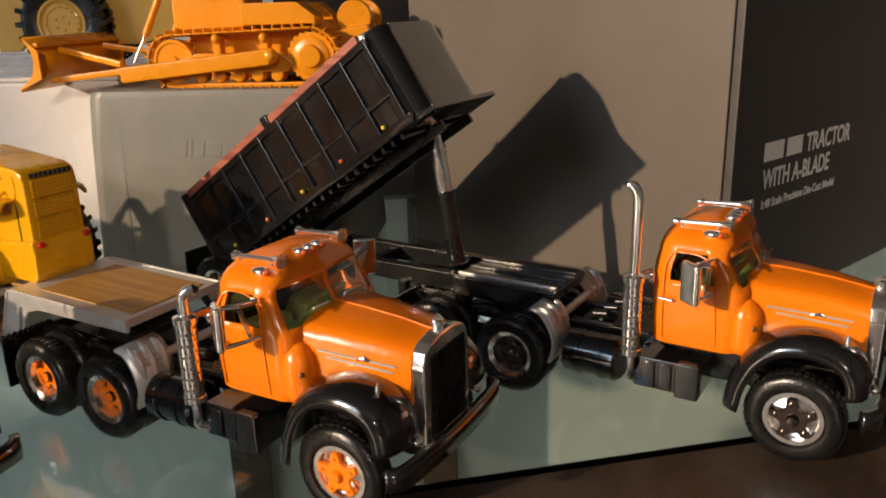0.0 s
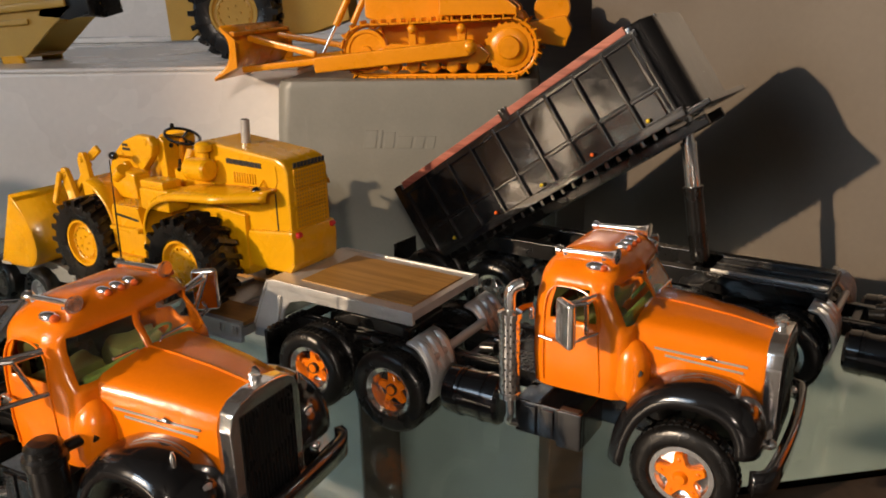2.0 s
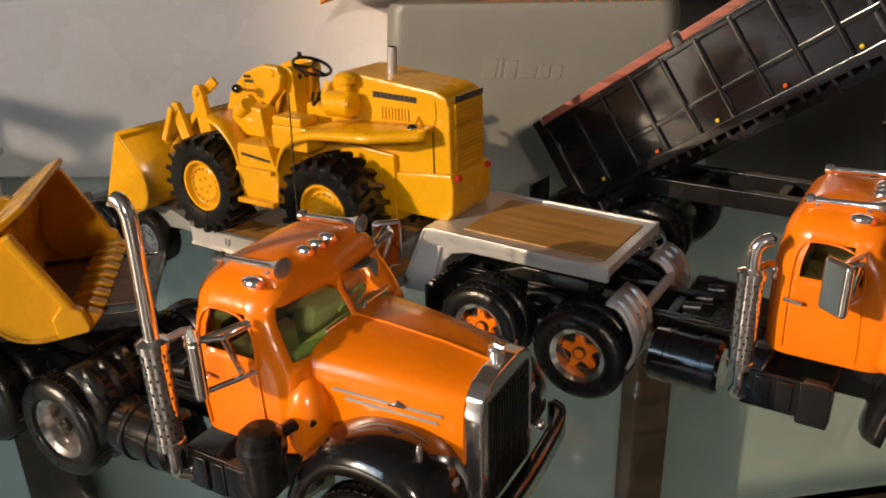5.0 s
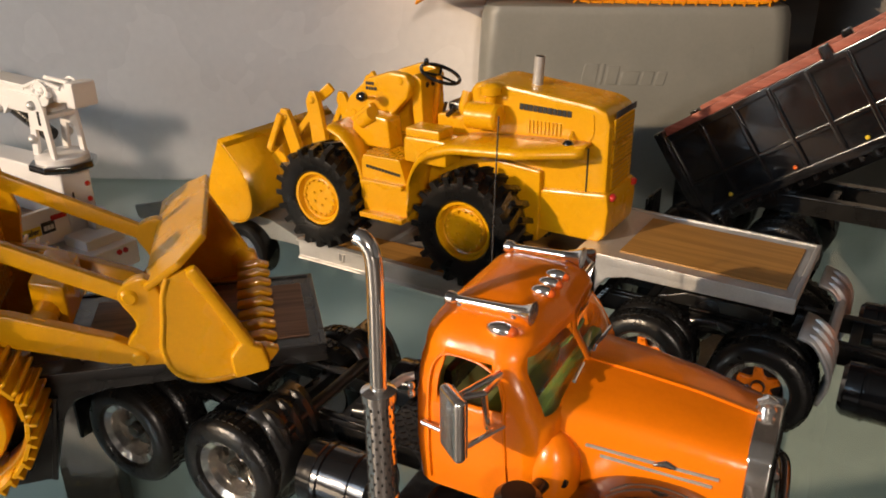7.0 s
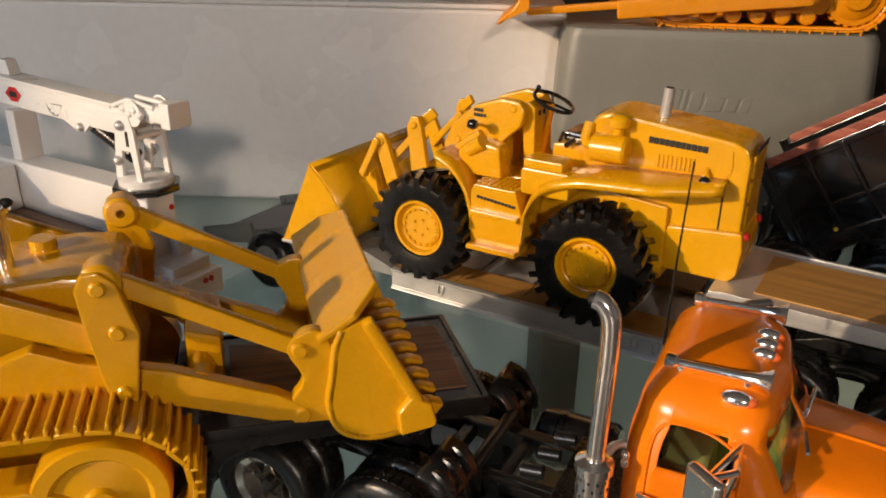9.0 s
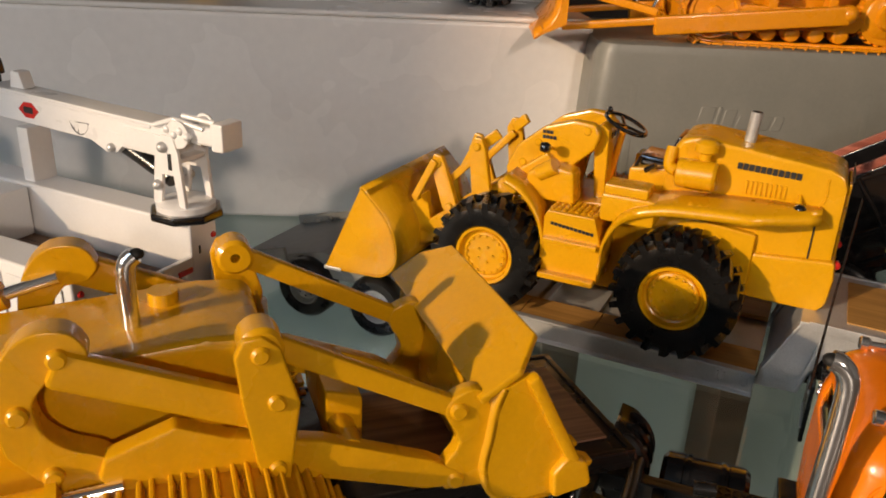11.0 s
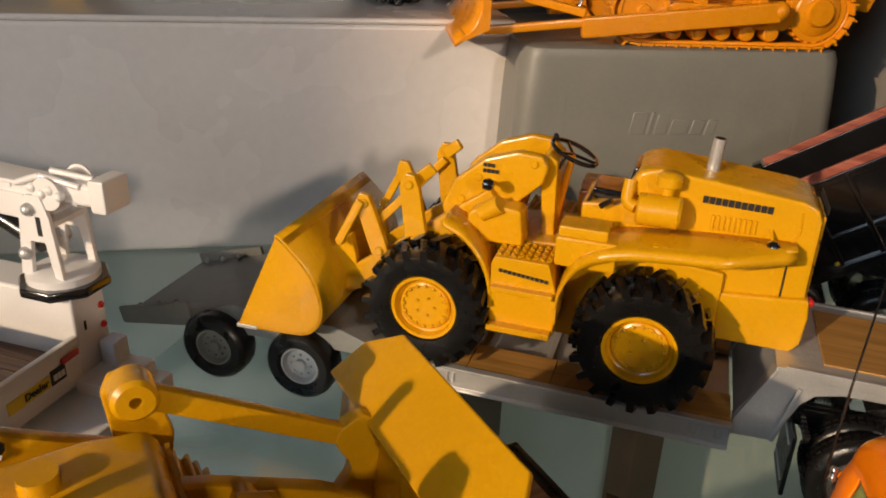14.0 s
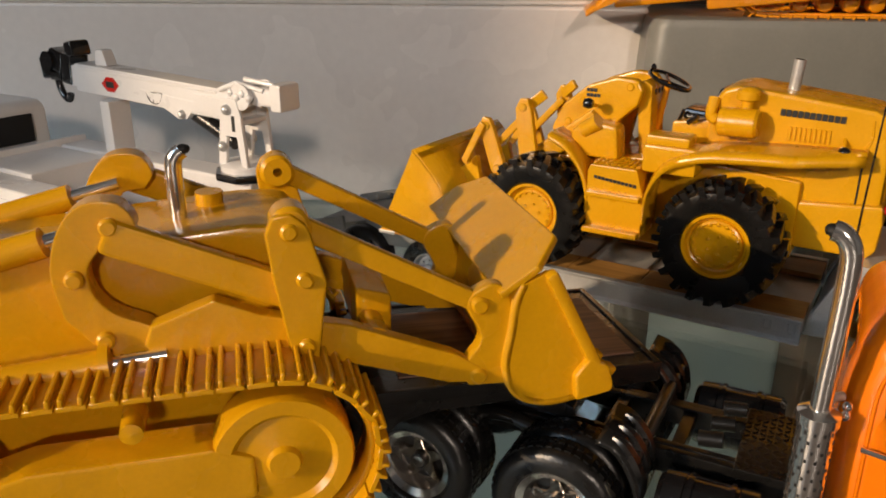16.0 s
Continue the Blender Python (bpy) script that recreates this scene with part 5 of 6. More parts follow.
    # hood furniture
    part("pre_cleaner", lathe(bmesh.new(), [(0.0001, 0.0690), (0.0014, 0.0690), (0.0014, 0.0722), (0.0028, 0.0728), (0.0028, 0.0748), (0.0018, 0.0756), (0.0001, 0.0757)], Matrix.Translation((0.0021, -0.0112, -0.004)) @ pose(0, 0, 0, 90), 22), YELLOW, t, "mushroom-shaped intake cap")
    part("air_cleaner", tube(bmesh.new(), [(-0.0040, -0.0125, 0.0630), (-0.0034, -0.0125, 0.0630), (0.0050, -0.0128, 0.0632), (0.0056, -0.0128, 0.0632)], [0.0028, 0.0036, 0.0036, 0.0030], 20), YELLOW, t, "round horizontal air cleaner")
    part("cleaner_pipe", tube(bmesh.new(), bez([(-0.0040, -0.0122, 0.0630), (-0.0062, -0.0110, 0.0640), (-0.0062, -0.0090, 0.0680)], 4), 0.0015, 10), YELLOW, t)
    st = rod("exhaust_pipe", [(0.0106, -0.0015, 0.0680), (0.0112, -0.0015, 0.0778)], 0.0014, SILVER, t, "plain silver exhaust pipe", 16)
    part("stack_mouth", tube(bmesh.new(), [(0.01118, -0.0015, 0.0774), (0.01122, -0.0015, 0.0779)], 0.0011, 12), DARK, st)
    # bucket
    prof = bez([(-0.0985, 0, 0.0208), (-0.0860, 0, 0.0213), (-0.0790, 0, 0.0222), (-0.0752, 0, 0.0265), (-0.0752, 0, 0.0330), (-0.0785, 0, 0.0400), (-0.0862, 0, 0.0478)], 4)
    bm = bmesh.new()
    grid(bm, [[(p.x, s * 0.0262, p.z) for s in (-1, -0.33, 0.33, 1)] for p in prof])
    solid(part("bucket", bm, YELLOW, t, "wide yellow loader bucket", 60), 0.0009, 0)
    for s in (-1, 1):
        skin("bucket_side", [(p.x, p.z) for p in prof], s * 0.0262, s * 0.0252, YELLOW, t, 0.0)
    part("bucket_lip", bar(bmesh.new(), (-0.0990, 0, 0.0206), (-0.0930, 0, 0.0208), 0.0530, 0.0012, 0.0003), SILVER, t, "bare metal cutting edge")
    part("bucket_spill_guard", bar(bmesh.new(), (-0.0868, 0, 0.0476), (-0.0835, 0, 0.0455), 0.0524, 0.0012, 0.0004), YELLOW, t)
    for y in (-0.0105, 0.0105):
        skin("bucket_ear", [(-0.0760, 0.0270), (-0.0700, 0.0300), (-0.0730, 0.0450), (-0.0790, 0.0400)], y - 0.0012, y + 0.0012, YELLOW, t, 0.0004)
    return t


wheel_loader(at(-0.1253, 0.2685, 0.0004, -28.0))


# ---- crawler machines ----
def track_chain(t, y0, y1, xa, za, ra, xb, zb, rb, n, material, grouser=0.0014):
    """A closed track round two wheels, shoe by shoe, in the x-z plane."""
    d = Vector((xb - xa, zb - za))
    L = d.length
    th = math.atan2(d.y, d.x)
    phi = math.acos((ra - rb) / L)
    path = []
    a0, a1 = th + phi, th - phi + 2 * math.pi
    for k in range(13):
        a = a0 + (a1 - a0) * k / 12
        path.append(Vector((xa + ra * math.cos(a), za + ra * math.sin(a))))
    for k in range(13):
        a = th - phi + (2 * phi) * k / 12
        path.append(Vector((xb + rb * math.cos(a), zb + rb * math.sin(a))))
    path.append(path[0])
    seg = [(path[i + 1] - path[i]).length for i in range(len(path) - 1)]
    tot = sum(seg)
    bm = bmesh.new()
    grid(bm, [[(p.x, y0 + 0.25 * (y1 - y0), p.y), (p.x, y1 - 0.25 * (y1 - y0), p.y)] for p in path[:-1]] + [[(path[0].x, y0 + 0.25 * (y1 - y0), path[0].y), (path[0].x, y1 - 0.25 * (y1 - y0), path[0].y)]])
    belt = solid(part("track_chain", bm, material, t, "closed track chain"), 0.0012, 0)
    for k in range(n):
        s = tot * k / n
        i = 0
        while s > seg[i]:
            s -= seg[i]
            i += 1
        p = path[i].lerp(path[i + 1], s / seg[i])
        dd = (path[i + 1] - path[i]).normalized()
        nn = Vector((dd.y, -dd.x))
        m = Matrix(((dd.x, 0, nn.x, p.x), (0, 1, 0, 0), (dd.y, 0, nn.y, p.y), (0, 0, 0, 1)))
        w = tot / n
        bm = bmesh.new()
        box(bm, -w * 0.46, w * 0.46, y0, y1, 0.0002, 0.0010, 0.0001, 1, m)
        for gx in ((-0.3, 0.3) if grouser < 0.0013 else (0.3,)):
            box(bm, w * (gx - 0.09), w * (gx + 0.09), y0, y1, 0.0008, 0.0010 + grouser, 0.0002, 1, m)
        part("track_shoe", bm, material, belt)
    return belt


def tracked_loader(m):
    t = thing("tracked_loader", m, "glossy yellow tracked loader with toothed bucket on a black trailer", "loader")
    for k, (y0, y1) in enumerate(((-0.0110, 0.0010), (0.0335, 0.0455))):
        track_chain(t, y0, y1, -0.0825, 0.0225, 0.0133, -0.0320, 0.0225, 0.0133, 46, YELLOW, 0.0012)
        s = -1 if k == 0 else 1
        yo = y0 + 0.0015 if k == 0 else y1 - 0.0015
        for x in (-0.0825, -0.0320):
            part("idler", lathe(bmesh.new(), [(0.0001, -0.0006), (0.0022, -0.0006), (0.0026, 0.0004), (0.0070, 0.0010), (0.0078, 0.0002), (0.0100, 0.0002), (0.0104, 0.0010), (0.0104, 0.0065), (0.0001, 0.0065)], Matrix.Translation((x, yo, 0.0225)) @ (Matrix() if s < 0 else pose(0, 0, 0, 0, 0, 180)), 36), YELLOW, t, "round yellow track wheel")
        skin("track_frame", [(-0.0740, 0.0170), (-0.0740, 0.0240), (-0.0660, 0.0262), (-0.0420, 0.0262), (-0.0360, 0.0240), (-0.0360, 0.0170)], yo, yo + (0.0080 if s < 0 else -0.0080), YELLOW, t, 0.0008)
        for x in (-0.066, -0.058, -0.050, -0.042):
            part("track_roller", lathe(bmesh.new(), [(0.0001, -0.0002), (0.0022, 0.0), (0.0026, 0.0008), (0.0026, 0.006), (0.0001, 0.006)], Matrix.Translation((x, yo, 0.0140)) @ (Matrix() if s < 0 else pose(0, 0, 0, 0, 0, 180)), 16), YELLOW, t)
        part("carrier_roller", lathe(bmesh.new(), [(0.0001, -0.0002), (0.0016, 0.0), (0.0018, 0.006), (0.0001, 0.006)], Matrix.Translation((-0.0520, yo, 0.0305)) @ (Matrix() if s < 0 else pose(0, 0, 0, 0, 0, 180)), 14), YELLOW, t)
    # loader frame on both sides
    for k, y in enumerate((0.0010, 0.0315)):
        s = -1 if k == 0 else 1
        arm = [(-0.0475, 0.0352), (-0.0500, 0.0390), (-0.0490, 0.0420), (-0.0400, 0.0452), (-0.0330, 0.0420), (-0.0200, 0.0408), (-0.0040, 0.0390), (0.0005, 0.0375), (0.0010, 0.0345), (-0.0050, 0.0335), (-0.0250, 0.0345)]
        skin("lift_arm", arm, y - 0.0016, y + 0.0016, YELLOW, t, 0.0006, "thick yellow lift arm")
        lever = [(-0.0295, 0.0352), (-0.0255, 0.0352), (-0.0238, 0.0480), (-0.0262, 0.0560), (-0.0285, 0.0578), (-0.0310, 0.0575), (-0.0322, 0.0550), (-0.0315, 0.0480)]
        skin("bell_crank", lever, y + s * 0.0034, y + s * 0.0016, YELLOW, t, 0.0005, "tall yellow bell crank plate")
        for x, z in ((-0.0288, 0.0552), (-0.0270, 0.0478), (-0.0272, 0.0372)):
            pin(t, x, y + s * 0.0036, z, 0.0013, YELLOW, s)
        part("tilt_link", bar(bmesh.new(), (-0.0280, y, 0.0552), (0.0, y, 0.0482), 0.0024, 0.0036, 0.0007), YELLOW, t)
        part("link_boss", lathe(bmesh.new(), [(0.0008, -0.0026), (0.0024, -0.0026), (0.0030, -0.0020), (0.0030, 0.0020), (0.0024, 0.0026), (0.0008, 0.0026)], Matrix.Translation((-0.0285, y, 0.0556)), 24, True), YELLOW, t, "rounded yellow link eye")
        tower = bez([(-0.0600, 0, 0.0440), (-0.0608, 0, 0.0510), (-0.0590, 0, 0.0570), (-0.0555, 0, 0.0604), (-0.0510, 0, 0.0602), (-0.0490, 0, 0.0570), (-0.0505, 0, 0.0545)], 4) + bez([(-0.0540, 0, 0.0540), (-0.0560, 0, 0.0510), (-0.0555, 0, 0.0470), (-0.0530, 0, 0.0440), (-0.0480, 0, 0.0410), (-0.0475, 0, 0.0350), (-0.0520, 0, 0.0360), (-0.0570, 0, 0.0400)], 4)
        skin("arm_tower", [(p.x, p.z) for p in tower], y + s * 0.0008, y - s * 0.0034, YELLOW, t, 0.0006)
        for x, z in ((-0.0525, 0.0572), (-0.0578, 0.0500), (-0.0550, 0.0405)):
            pin(t, x, y + s * 0.0016, z, 0.0013, YELLOW, s)
        part("upper_arm", bar(bmesh.new(), (-0.0535, y + s * 0.0004, 0.0560), (-0.0290, y + s * 0.0004, 0.0450), 0.0028, 0.0052, 0.0009), YELLOW, t)
        cyl = part("lift_cylinder", tube(bmesh.new(), [(-0.0900, y + s * 0.002, 0.0345), (-0.0560, y + s * 0.002, 0.0370), (-0.0559, y + s * 0.002, 0.0370), (-0.0545, y + s * 0.002, 0.0371)], [0.0024, 0.0024, 0.0032, 0.0032], 18), YELLOW, t, "yellow hydraulic cylinder")
        rod("cylinder_rod", [(-0.0550, y + s * 0.002, 0.0371), (-0.0470, y + s * 0.002, 0.0377)], 0.0010, CHROME, cyl, "chrome rod")
        cyl = part("tilt_cylinder", tube(bmesh.new(), [(-0.0900, y - s * 0.004, 0.0470), (-0.0620, y - s * 0.004, 0.0540)], 0.0022, 16), YELLOW, t)
        rod("cylinder_rod", [(-0.0630, y - s * 0.004, 0.0538), (-0.0545, y - s * 0.004, 0.0560)], 0.0010, CHROME, cyl)
        ear = bez([(-0.0018, 0, 0.0335), (-0.0022, 0, 0.0375), (0.0004, 0, 0.0425), (-0.0022, 0, 0.0475), (0.0, 0, 0.0510), (0.0040, 0, 0.0510), (0.0060, 0, 0.0440), (0.0050, 0, 0.0335)], 3)
        skin("bucket_ear", [(p.x, p.z) for p in ear], y - 0.0014, y + 0.0014, YELLOW, t, 0.0005)
        for z in (0.0355, 0.0481):
            pin(t, 0.0, y + s * 0.0016, z, 0.0015, YELLOW, s)
    part("arm_cross_tube", tube(bmesh.new(), [(-0.0160, 0.001, 0.0385), (-0.0160, 0.031, 0.0385)], 0.0022, 14), YELLOW, t)
    part("arm_cross_plate", box(bmesh.new(), -0.0185, -0.0125, 0.0080, 0.0250, 0.0350, 0.0440, 0.0008), YELLOW, t)
    # hull
    skin("engine_hood", [(-0.0800, 0.0300), (-0.0800, 0.0480), (-0.0760, 0.0510), (-0.0350, 0.0540), (-0.0275, 0.0535), (-0.0262, 0.0500), (-0.0262, 0.0340), (-0.0300, 0.0280)], 0.0055, 0.0270, YELLOW, t, 0.0016, "smooth yellow engine hood")
    bm = bmesh.new()
    for i in range(14):
        for j in range(12):
            q = Matrix.Translation((-0.0260, 0.0065 + j * 0.0017, 0.0350 + i * 0.0012)) @ pose(0, 0, 0, 45)
            box(bm, -0.0002, 0.0004, -0.0006, 0.0006, -0.0002, 0.0002, 0, 1, q)
    tagged(part("grille_lattice", bm, YELLOW, t), kind="stuff")
    skin("belly", [(-0.0850, 0.0140), (-0.0850, 0.0300), (-0.0300, 0.0300), (-0.0300, 0.0160)], 0.0040, 0.0320, YELLOW, t, 0.0008)
    st = rod("exhaust_pipe", bez([(-0.0445, 0.0140, 0.0520), (-0.0445, 0.0140, 0.0600), (-0.0442, 0.0140, 0.0628), (-0.0430, 0.0140, 0.0640)], 4), 0.0013, CHROME, t, "short chrome exhaust pipe", 14)
    part("stack_mouth", ball(bmesh.new(), (-0.0428, 0.0140, 0.0641), 0.0011, 0.7, 10), DARK, st)
    part("filler_cap", tube(bmesh.new(), [(-0.0400, 0.0200, 0.0530), (-0.0400, 0.0200, 0.0556)], 0.0022, 14), YELLOW, t)
    skin("seat", [(-0.0800, 0.0480), (-0.0820, 0.0560), (-0.0800, 0.0562), (-0.0780, 0.0500), (-0.0720, 0.0490), (-0.0720, 0.0470)], 0.0100, 0.0220, BLACK, t, 0.0008)
    # bucket
    prof = bez([(0.0230, 0, 0.0316), (0.0170, 0, 0.0300), (0.0110, 0, 0.0297), (0.0062, 0, 0.0320), (0.0044, 0, 0.0370), (0.0052, 0, 0.0430), (0.0058, 0, 0.0480), (0.0070, 0, 0.0515)], 5)
    ya, yb = -0.0015, 0.0455
    bm = bmesh.new()
    grid(bm, [[(p.x, ya + (yb - ya) * k / 4, p.z) for k in range(5)] for p in prof])
    solid(part("bucket", bm, YELLOW, t, "deep yellow bucket with teeth", 60), 0.0012, 0)
    for y, s in ((ya, -1), (yb, 1)):
        skin("bucket_side", [(p.x, p.z) for p in prof] + [(0.0110, 0.0532)], y, y - s * 0.0012, YELLOW, t, 0.0)
        part("side_edge", bar(bmesh.new(), (0.0110, y, 0.0532), (0.0200, y, 0.0358), 0.0026, 0.0022, 0.0007), YELLOW, t)
        skin("corner_bit", [(0.0165, 0.0298), (0.0160, 0.0345), (0.0185, 0.0375), (0.0222, 0.0358), (0.0232, 0.0320), (0.0230, 0.0308)], y + s * 0.0014, y - s * 0.0014, YELLOW, t, 0.0006)
    bm = bmesh.new()
    # visor plate with its two front corners cut off
    back, fore = Vector((0.0030, 0, 0.0498)), Vector((0.0140, 0, 0.0570))
    up = Vector((back.z - fore.z, 0, fore.x - back.x)).normalized() * 0.0007
    rim = [(0.0, ya), (0.58, ya), (1.0, ya + 0.0050), (1.0, yb - 0.0050), (0.58, yb), (0.0, yb)]
    low, high = ([bm.verts.new(back.lerp(fore, u) + Vector((0, y, 0)) + up * k) for u, y in rim] for k in (-1, 1))
    bm.faces.new(high)
    bm.faces.new(low[::-1])
    for k in range(6):
        bm.faces.new((low[k], low[(k + 1) % 6], high[(k + 1) % 6], high[k]))
    bmesh.ops.recalc_face_normals(bm, faces=bm.faces[:])
    rnd(bm, bm.verts[:], 0.0004, 2)
    part("bucket_top", bm, YELLOW, t)
    for k in range(9):
        y = ya + 0.0030 + k * (yb - ya - 0.006) / 8
        bm = bmesh.new()
        prism(bm, [(0.0170, 0.0298), (0.0175, 0.0336), (0.0226, 0.0344), (0.0254, 0.0332), (0.0232, 0.0306)], y - 0.0015, y + 0.0015, 0.0006)
        part("bucket_tooth", bm, YELLOW, t)
    # the machine stands on a raised deck; its arms slope down to the bucket
    for ob in [q for p in t.children for q in (p, *p.children)]:
        flat = ob.name.startswith(("track", "idler", "carrier", "engine", "grille"))
        for v in ob.data.vertices:
            v.co.z += 0.0105 if flat else 0.0022 + 0.0083 * min(1.0, max(0.0, -v.co.x / 0.027))
    return t


tracked_loader(at(-0.1922, 0.1743, 0, 18.0))


def bulldozer(m):
    t = thing("bulldozer", m, "orange-yellow bulldozer with angled blade on the grey bin", "bulldozer")
    Y = DEEPYEL
    for k, (y0, y1) in enumerate(((0.0, 0.0105), (0.0395, 0.050))):
        s = -1 if k == 0 else 1
        track_chain(t, y0, y1, -0.0030, 0.0118, 0.0108, 0.0610, 0.0128, 0.0118, 44, Y, 0.0016)
        yo = y0 + 0.0015 if k == 0 else y1 - 0.0015
        fl = Matrix() if s < 0 else pose(0, 0, 0, 0, 0, 180)
        part("idler", lathe(bmesh.new(), [(0.0001, -0.0006), (0.0020, -0.0006), (0.0024, 0.0006), (0.0075, 0.0006), (0.0082, 0.0), (0.0095, 0.0), (0.0095, 0.006), (0.0001, 0.006)], Matrix.Translation((-0.0030, yo, 0.0118)) @ fl, 32), Y, t, "round front idler")
        part("sprocket", lathe(bmesh.new(), [(0.0001, -0.0022), (0.0045, -0.0020), (0.0052, -0.0006), (0.0078, 0.0), (0.0085, 0.0008), (0.0104, 0.0008), (0.0104, 0.006), (0.0001, 0.006)], Matrix.Translation((0.0610, yo, 0.0128)) @ fl, 32), Y, t, "domed drive sprocket")
        for j in range(22):
            a = 2 * math.pi * j / 22
            part("sprocket_tooth", box(bmesh.new(), 0.0098, 0.0112, 0.0012, 0.0050, -0.0008, 0.0008, 0.0003, 1, Matrix.Translation((0.0610, yo, 0.0128)) @ fl @ Matrix.Rotation(a, 4, "Y")), Y, t)
        skin("track_frame", [(0.0020, 0.0070), (0.0010, 0.0120), (0.0080, 0.0150), (0.0480, 0.0140), (0.0530, 0.0100), (0.0500, 0.0060)], yo, yo - s * 0.0075, Y, t, 0.0008)
        for x in (0.009, 0.018, 0.027, 0.036, 0.045):
            part("track_roller", lathe(bmesh.new(), [(0.0001, -0.0002), (0.0024, 0.0), (0.0030, 0.0006), (0.0030, 0.006), (0.0001, 0.006)], Matrix.Translation((x, yo, 0.0050)) @ fl, 16), Y, t)
        for x in (0.018, 0.040):
            part("carrier_post", box(bmesh.new(), x - 0.0018, x + 0.0018, yo, yo - s * 0.006, 0.0130, 0.0215, 0.0006), Y, t)
            part("carrier_roller", ball(bmesh.new(), (x, yo, 0.0212), 0.0022, 1, 12), Y, t)
        # push arm
        part("push_arm", bar(bmesh.new(), (-0.0260, y0 - 0.0035 if s < 0 else y1 + 0.0035, 0.0062), (0.0440, y0 - 0.0035 if s < 0 else y1 + 0.0035, 0.0132), 0.0042, 0.0070, 0.0010), Y, t, "long straight push arm")
        part("trunnion", ball(bmesh.new(), (0.0440, y0 - 0.0030 if s < 0 else y1 + 0.0030, 0.0135), 0.0034, 1, 16), Y, t)
        yb2 = y0 - 0.0035 if s < 0 else y1 + 0.0035
        part("blade_brace", bar(bmesh.new(), (-0.0250, yb2, 0.0110), (-0.0600, 0.006 if s < 0 else 0.044, 0.0180), 0.0026, 0.0030, 0.0008), Y, t)
        part("blade_brace", bar(bmesh.new(), (-0.0250, yb2, 0.0080), (-0.0600, -0.004 if s < 0 else 0.054, 0.0045), 0.0026, 0.0030, 0.0008), Y, t)
        lc = part("lift_cylinder", tube(bmesh.new(), [(-0.0100, 0.010 if s < 0 else 0.040, 0.0400), (-0.0190, 0.010 if s < 0 else 0.040, 0.0230)], 0.0016, 12), Y, t)
        rod("cylinder_rod", [(-0.0190, 0.010 if s < 0 else 0.040, 0.0230), (-0.0250, 0.008 if s < 0 else 0.042, 0.0110)], 0.0008, CHROME, lc)
    prof = bez([(-0.0700, 0, 0.0010), (-0.0640, 0, 0.0060), (-0.0615, 0, 0.0120), (-0.0620, 0, 0.0180), (-0.0655, 0, 0.0238)], 5)
    bm = bmesh.new()
    grid(bm, [[(p.x, y, p.z) for y in (-0.012, 0.006, 0.025, 0.044, 0.062)] for p in prof])
    solid(part("blade", bm, Y, t, "tall curved dozer blade", 60), 0.0014, 0)
    for y in (-0.0125, 0.0615):
        skin("blade_end", [(p.x, p.z) for p in prof] + [(-0.0590, 0.0180), (-0.0590, 0.0060)], y, y + 0.0012, Y, t, 0.0)
    part("blade_rib", box(bmesh.new(), -0.0620, -0.0596, -0.011, 0.061, 0.0195, 0.0215, 0.0005), Y, t)
    part("cutting_edge", bar(bmesh.new(), (-0.0705, 0.0250, 0.0004), (-0.0665, 0.0250, 0.0040), 0.0740, 0.0010, 0.0003), Y, t)
    skin("hull", [(0.0050, 0.0100), (0.0000, 0.0240), (-0.0060, 0.0260), (-0.0060, 0.0430), (0.0280, 0.0450), (0.0300, 0.0280), (0.0660, 0.0280), (0.0700, 0.0180), (0.0640, 0.0080)], 0.0120, 0.0380, Y, t, 0.0014, "yellow hull and engine hood")
    for s, y in ((-1, 0.0020), (1, 0.0330)):
        skin("track_guard", [(0.0300, 0.0265), (0.0300, 0.0360), (0.0560, 0.0360), (0.0640, 0.0300), (0.0640, 0.0265)], y, y + 0.0140, Y, t, 0.0008)
    skin("seat", [(0.0400, 0.0360), (0.0400, 0.0400), (0.0500, 0.0400), (0.0530, 0.0480), (0.0555, 0.0480), (0.0530, 0.0360)], 0.0180, 0.0320, BLACK, t, 0.0008)
    skin("ripper_frame", [(0.0680, 0.0150), (0.0680, 0.0230), (0.0850, 0.0260), (0.0880, 0.0200), (0.0850, 0.0120)], 0.0100, 0.0400, Y, t, 0.0010)
    part("winch_drum", lathe(bmesh.new(), [(0.0001, 0), (0.0075, 0), (0.0080, 0.001), (0.0080, 0.003), (0.0040, 0.004), (0.0040, 0.020), (0.0080, 0.021), (0.0080, 0.024), (0.0001, 0.024)], Matrix.Translation((0.0790, 0.0120, 0.0285)), 28), Y, t, "round rear winch drum")
    rod("exhaust_pipe", [(0.0120, 0.0250, 0.0440), (0.0120, 0.0250, 0.0600)], 0.0014, SATIN, t)
    return t


bulldozer(at(-0.0905, 0.3612, 0.0808, -5) @ Matrix.Scale(0.95, 4))

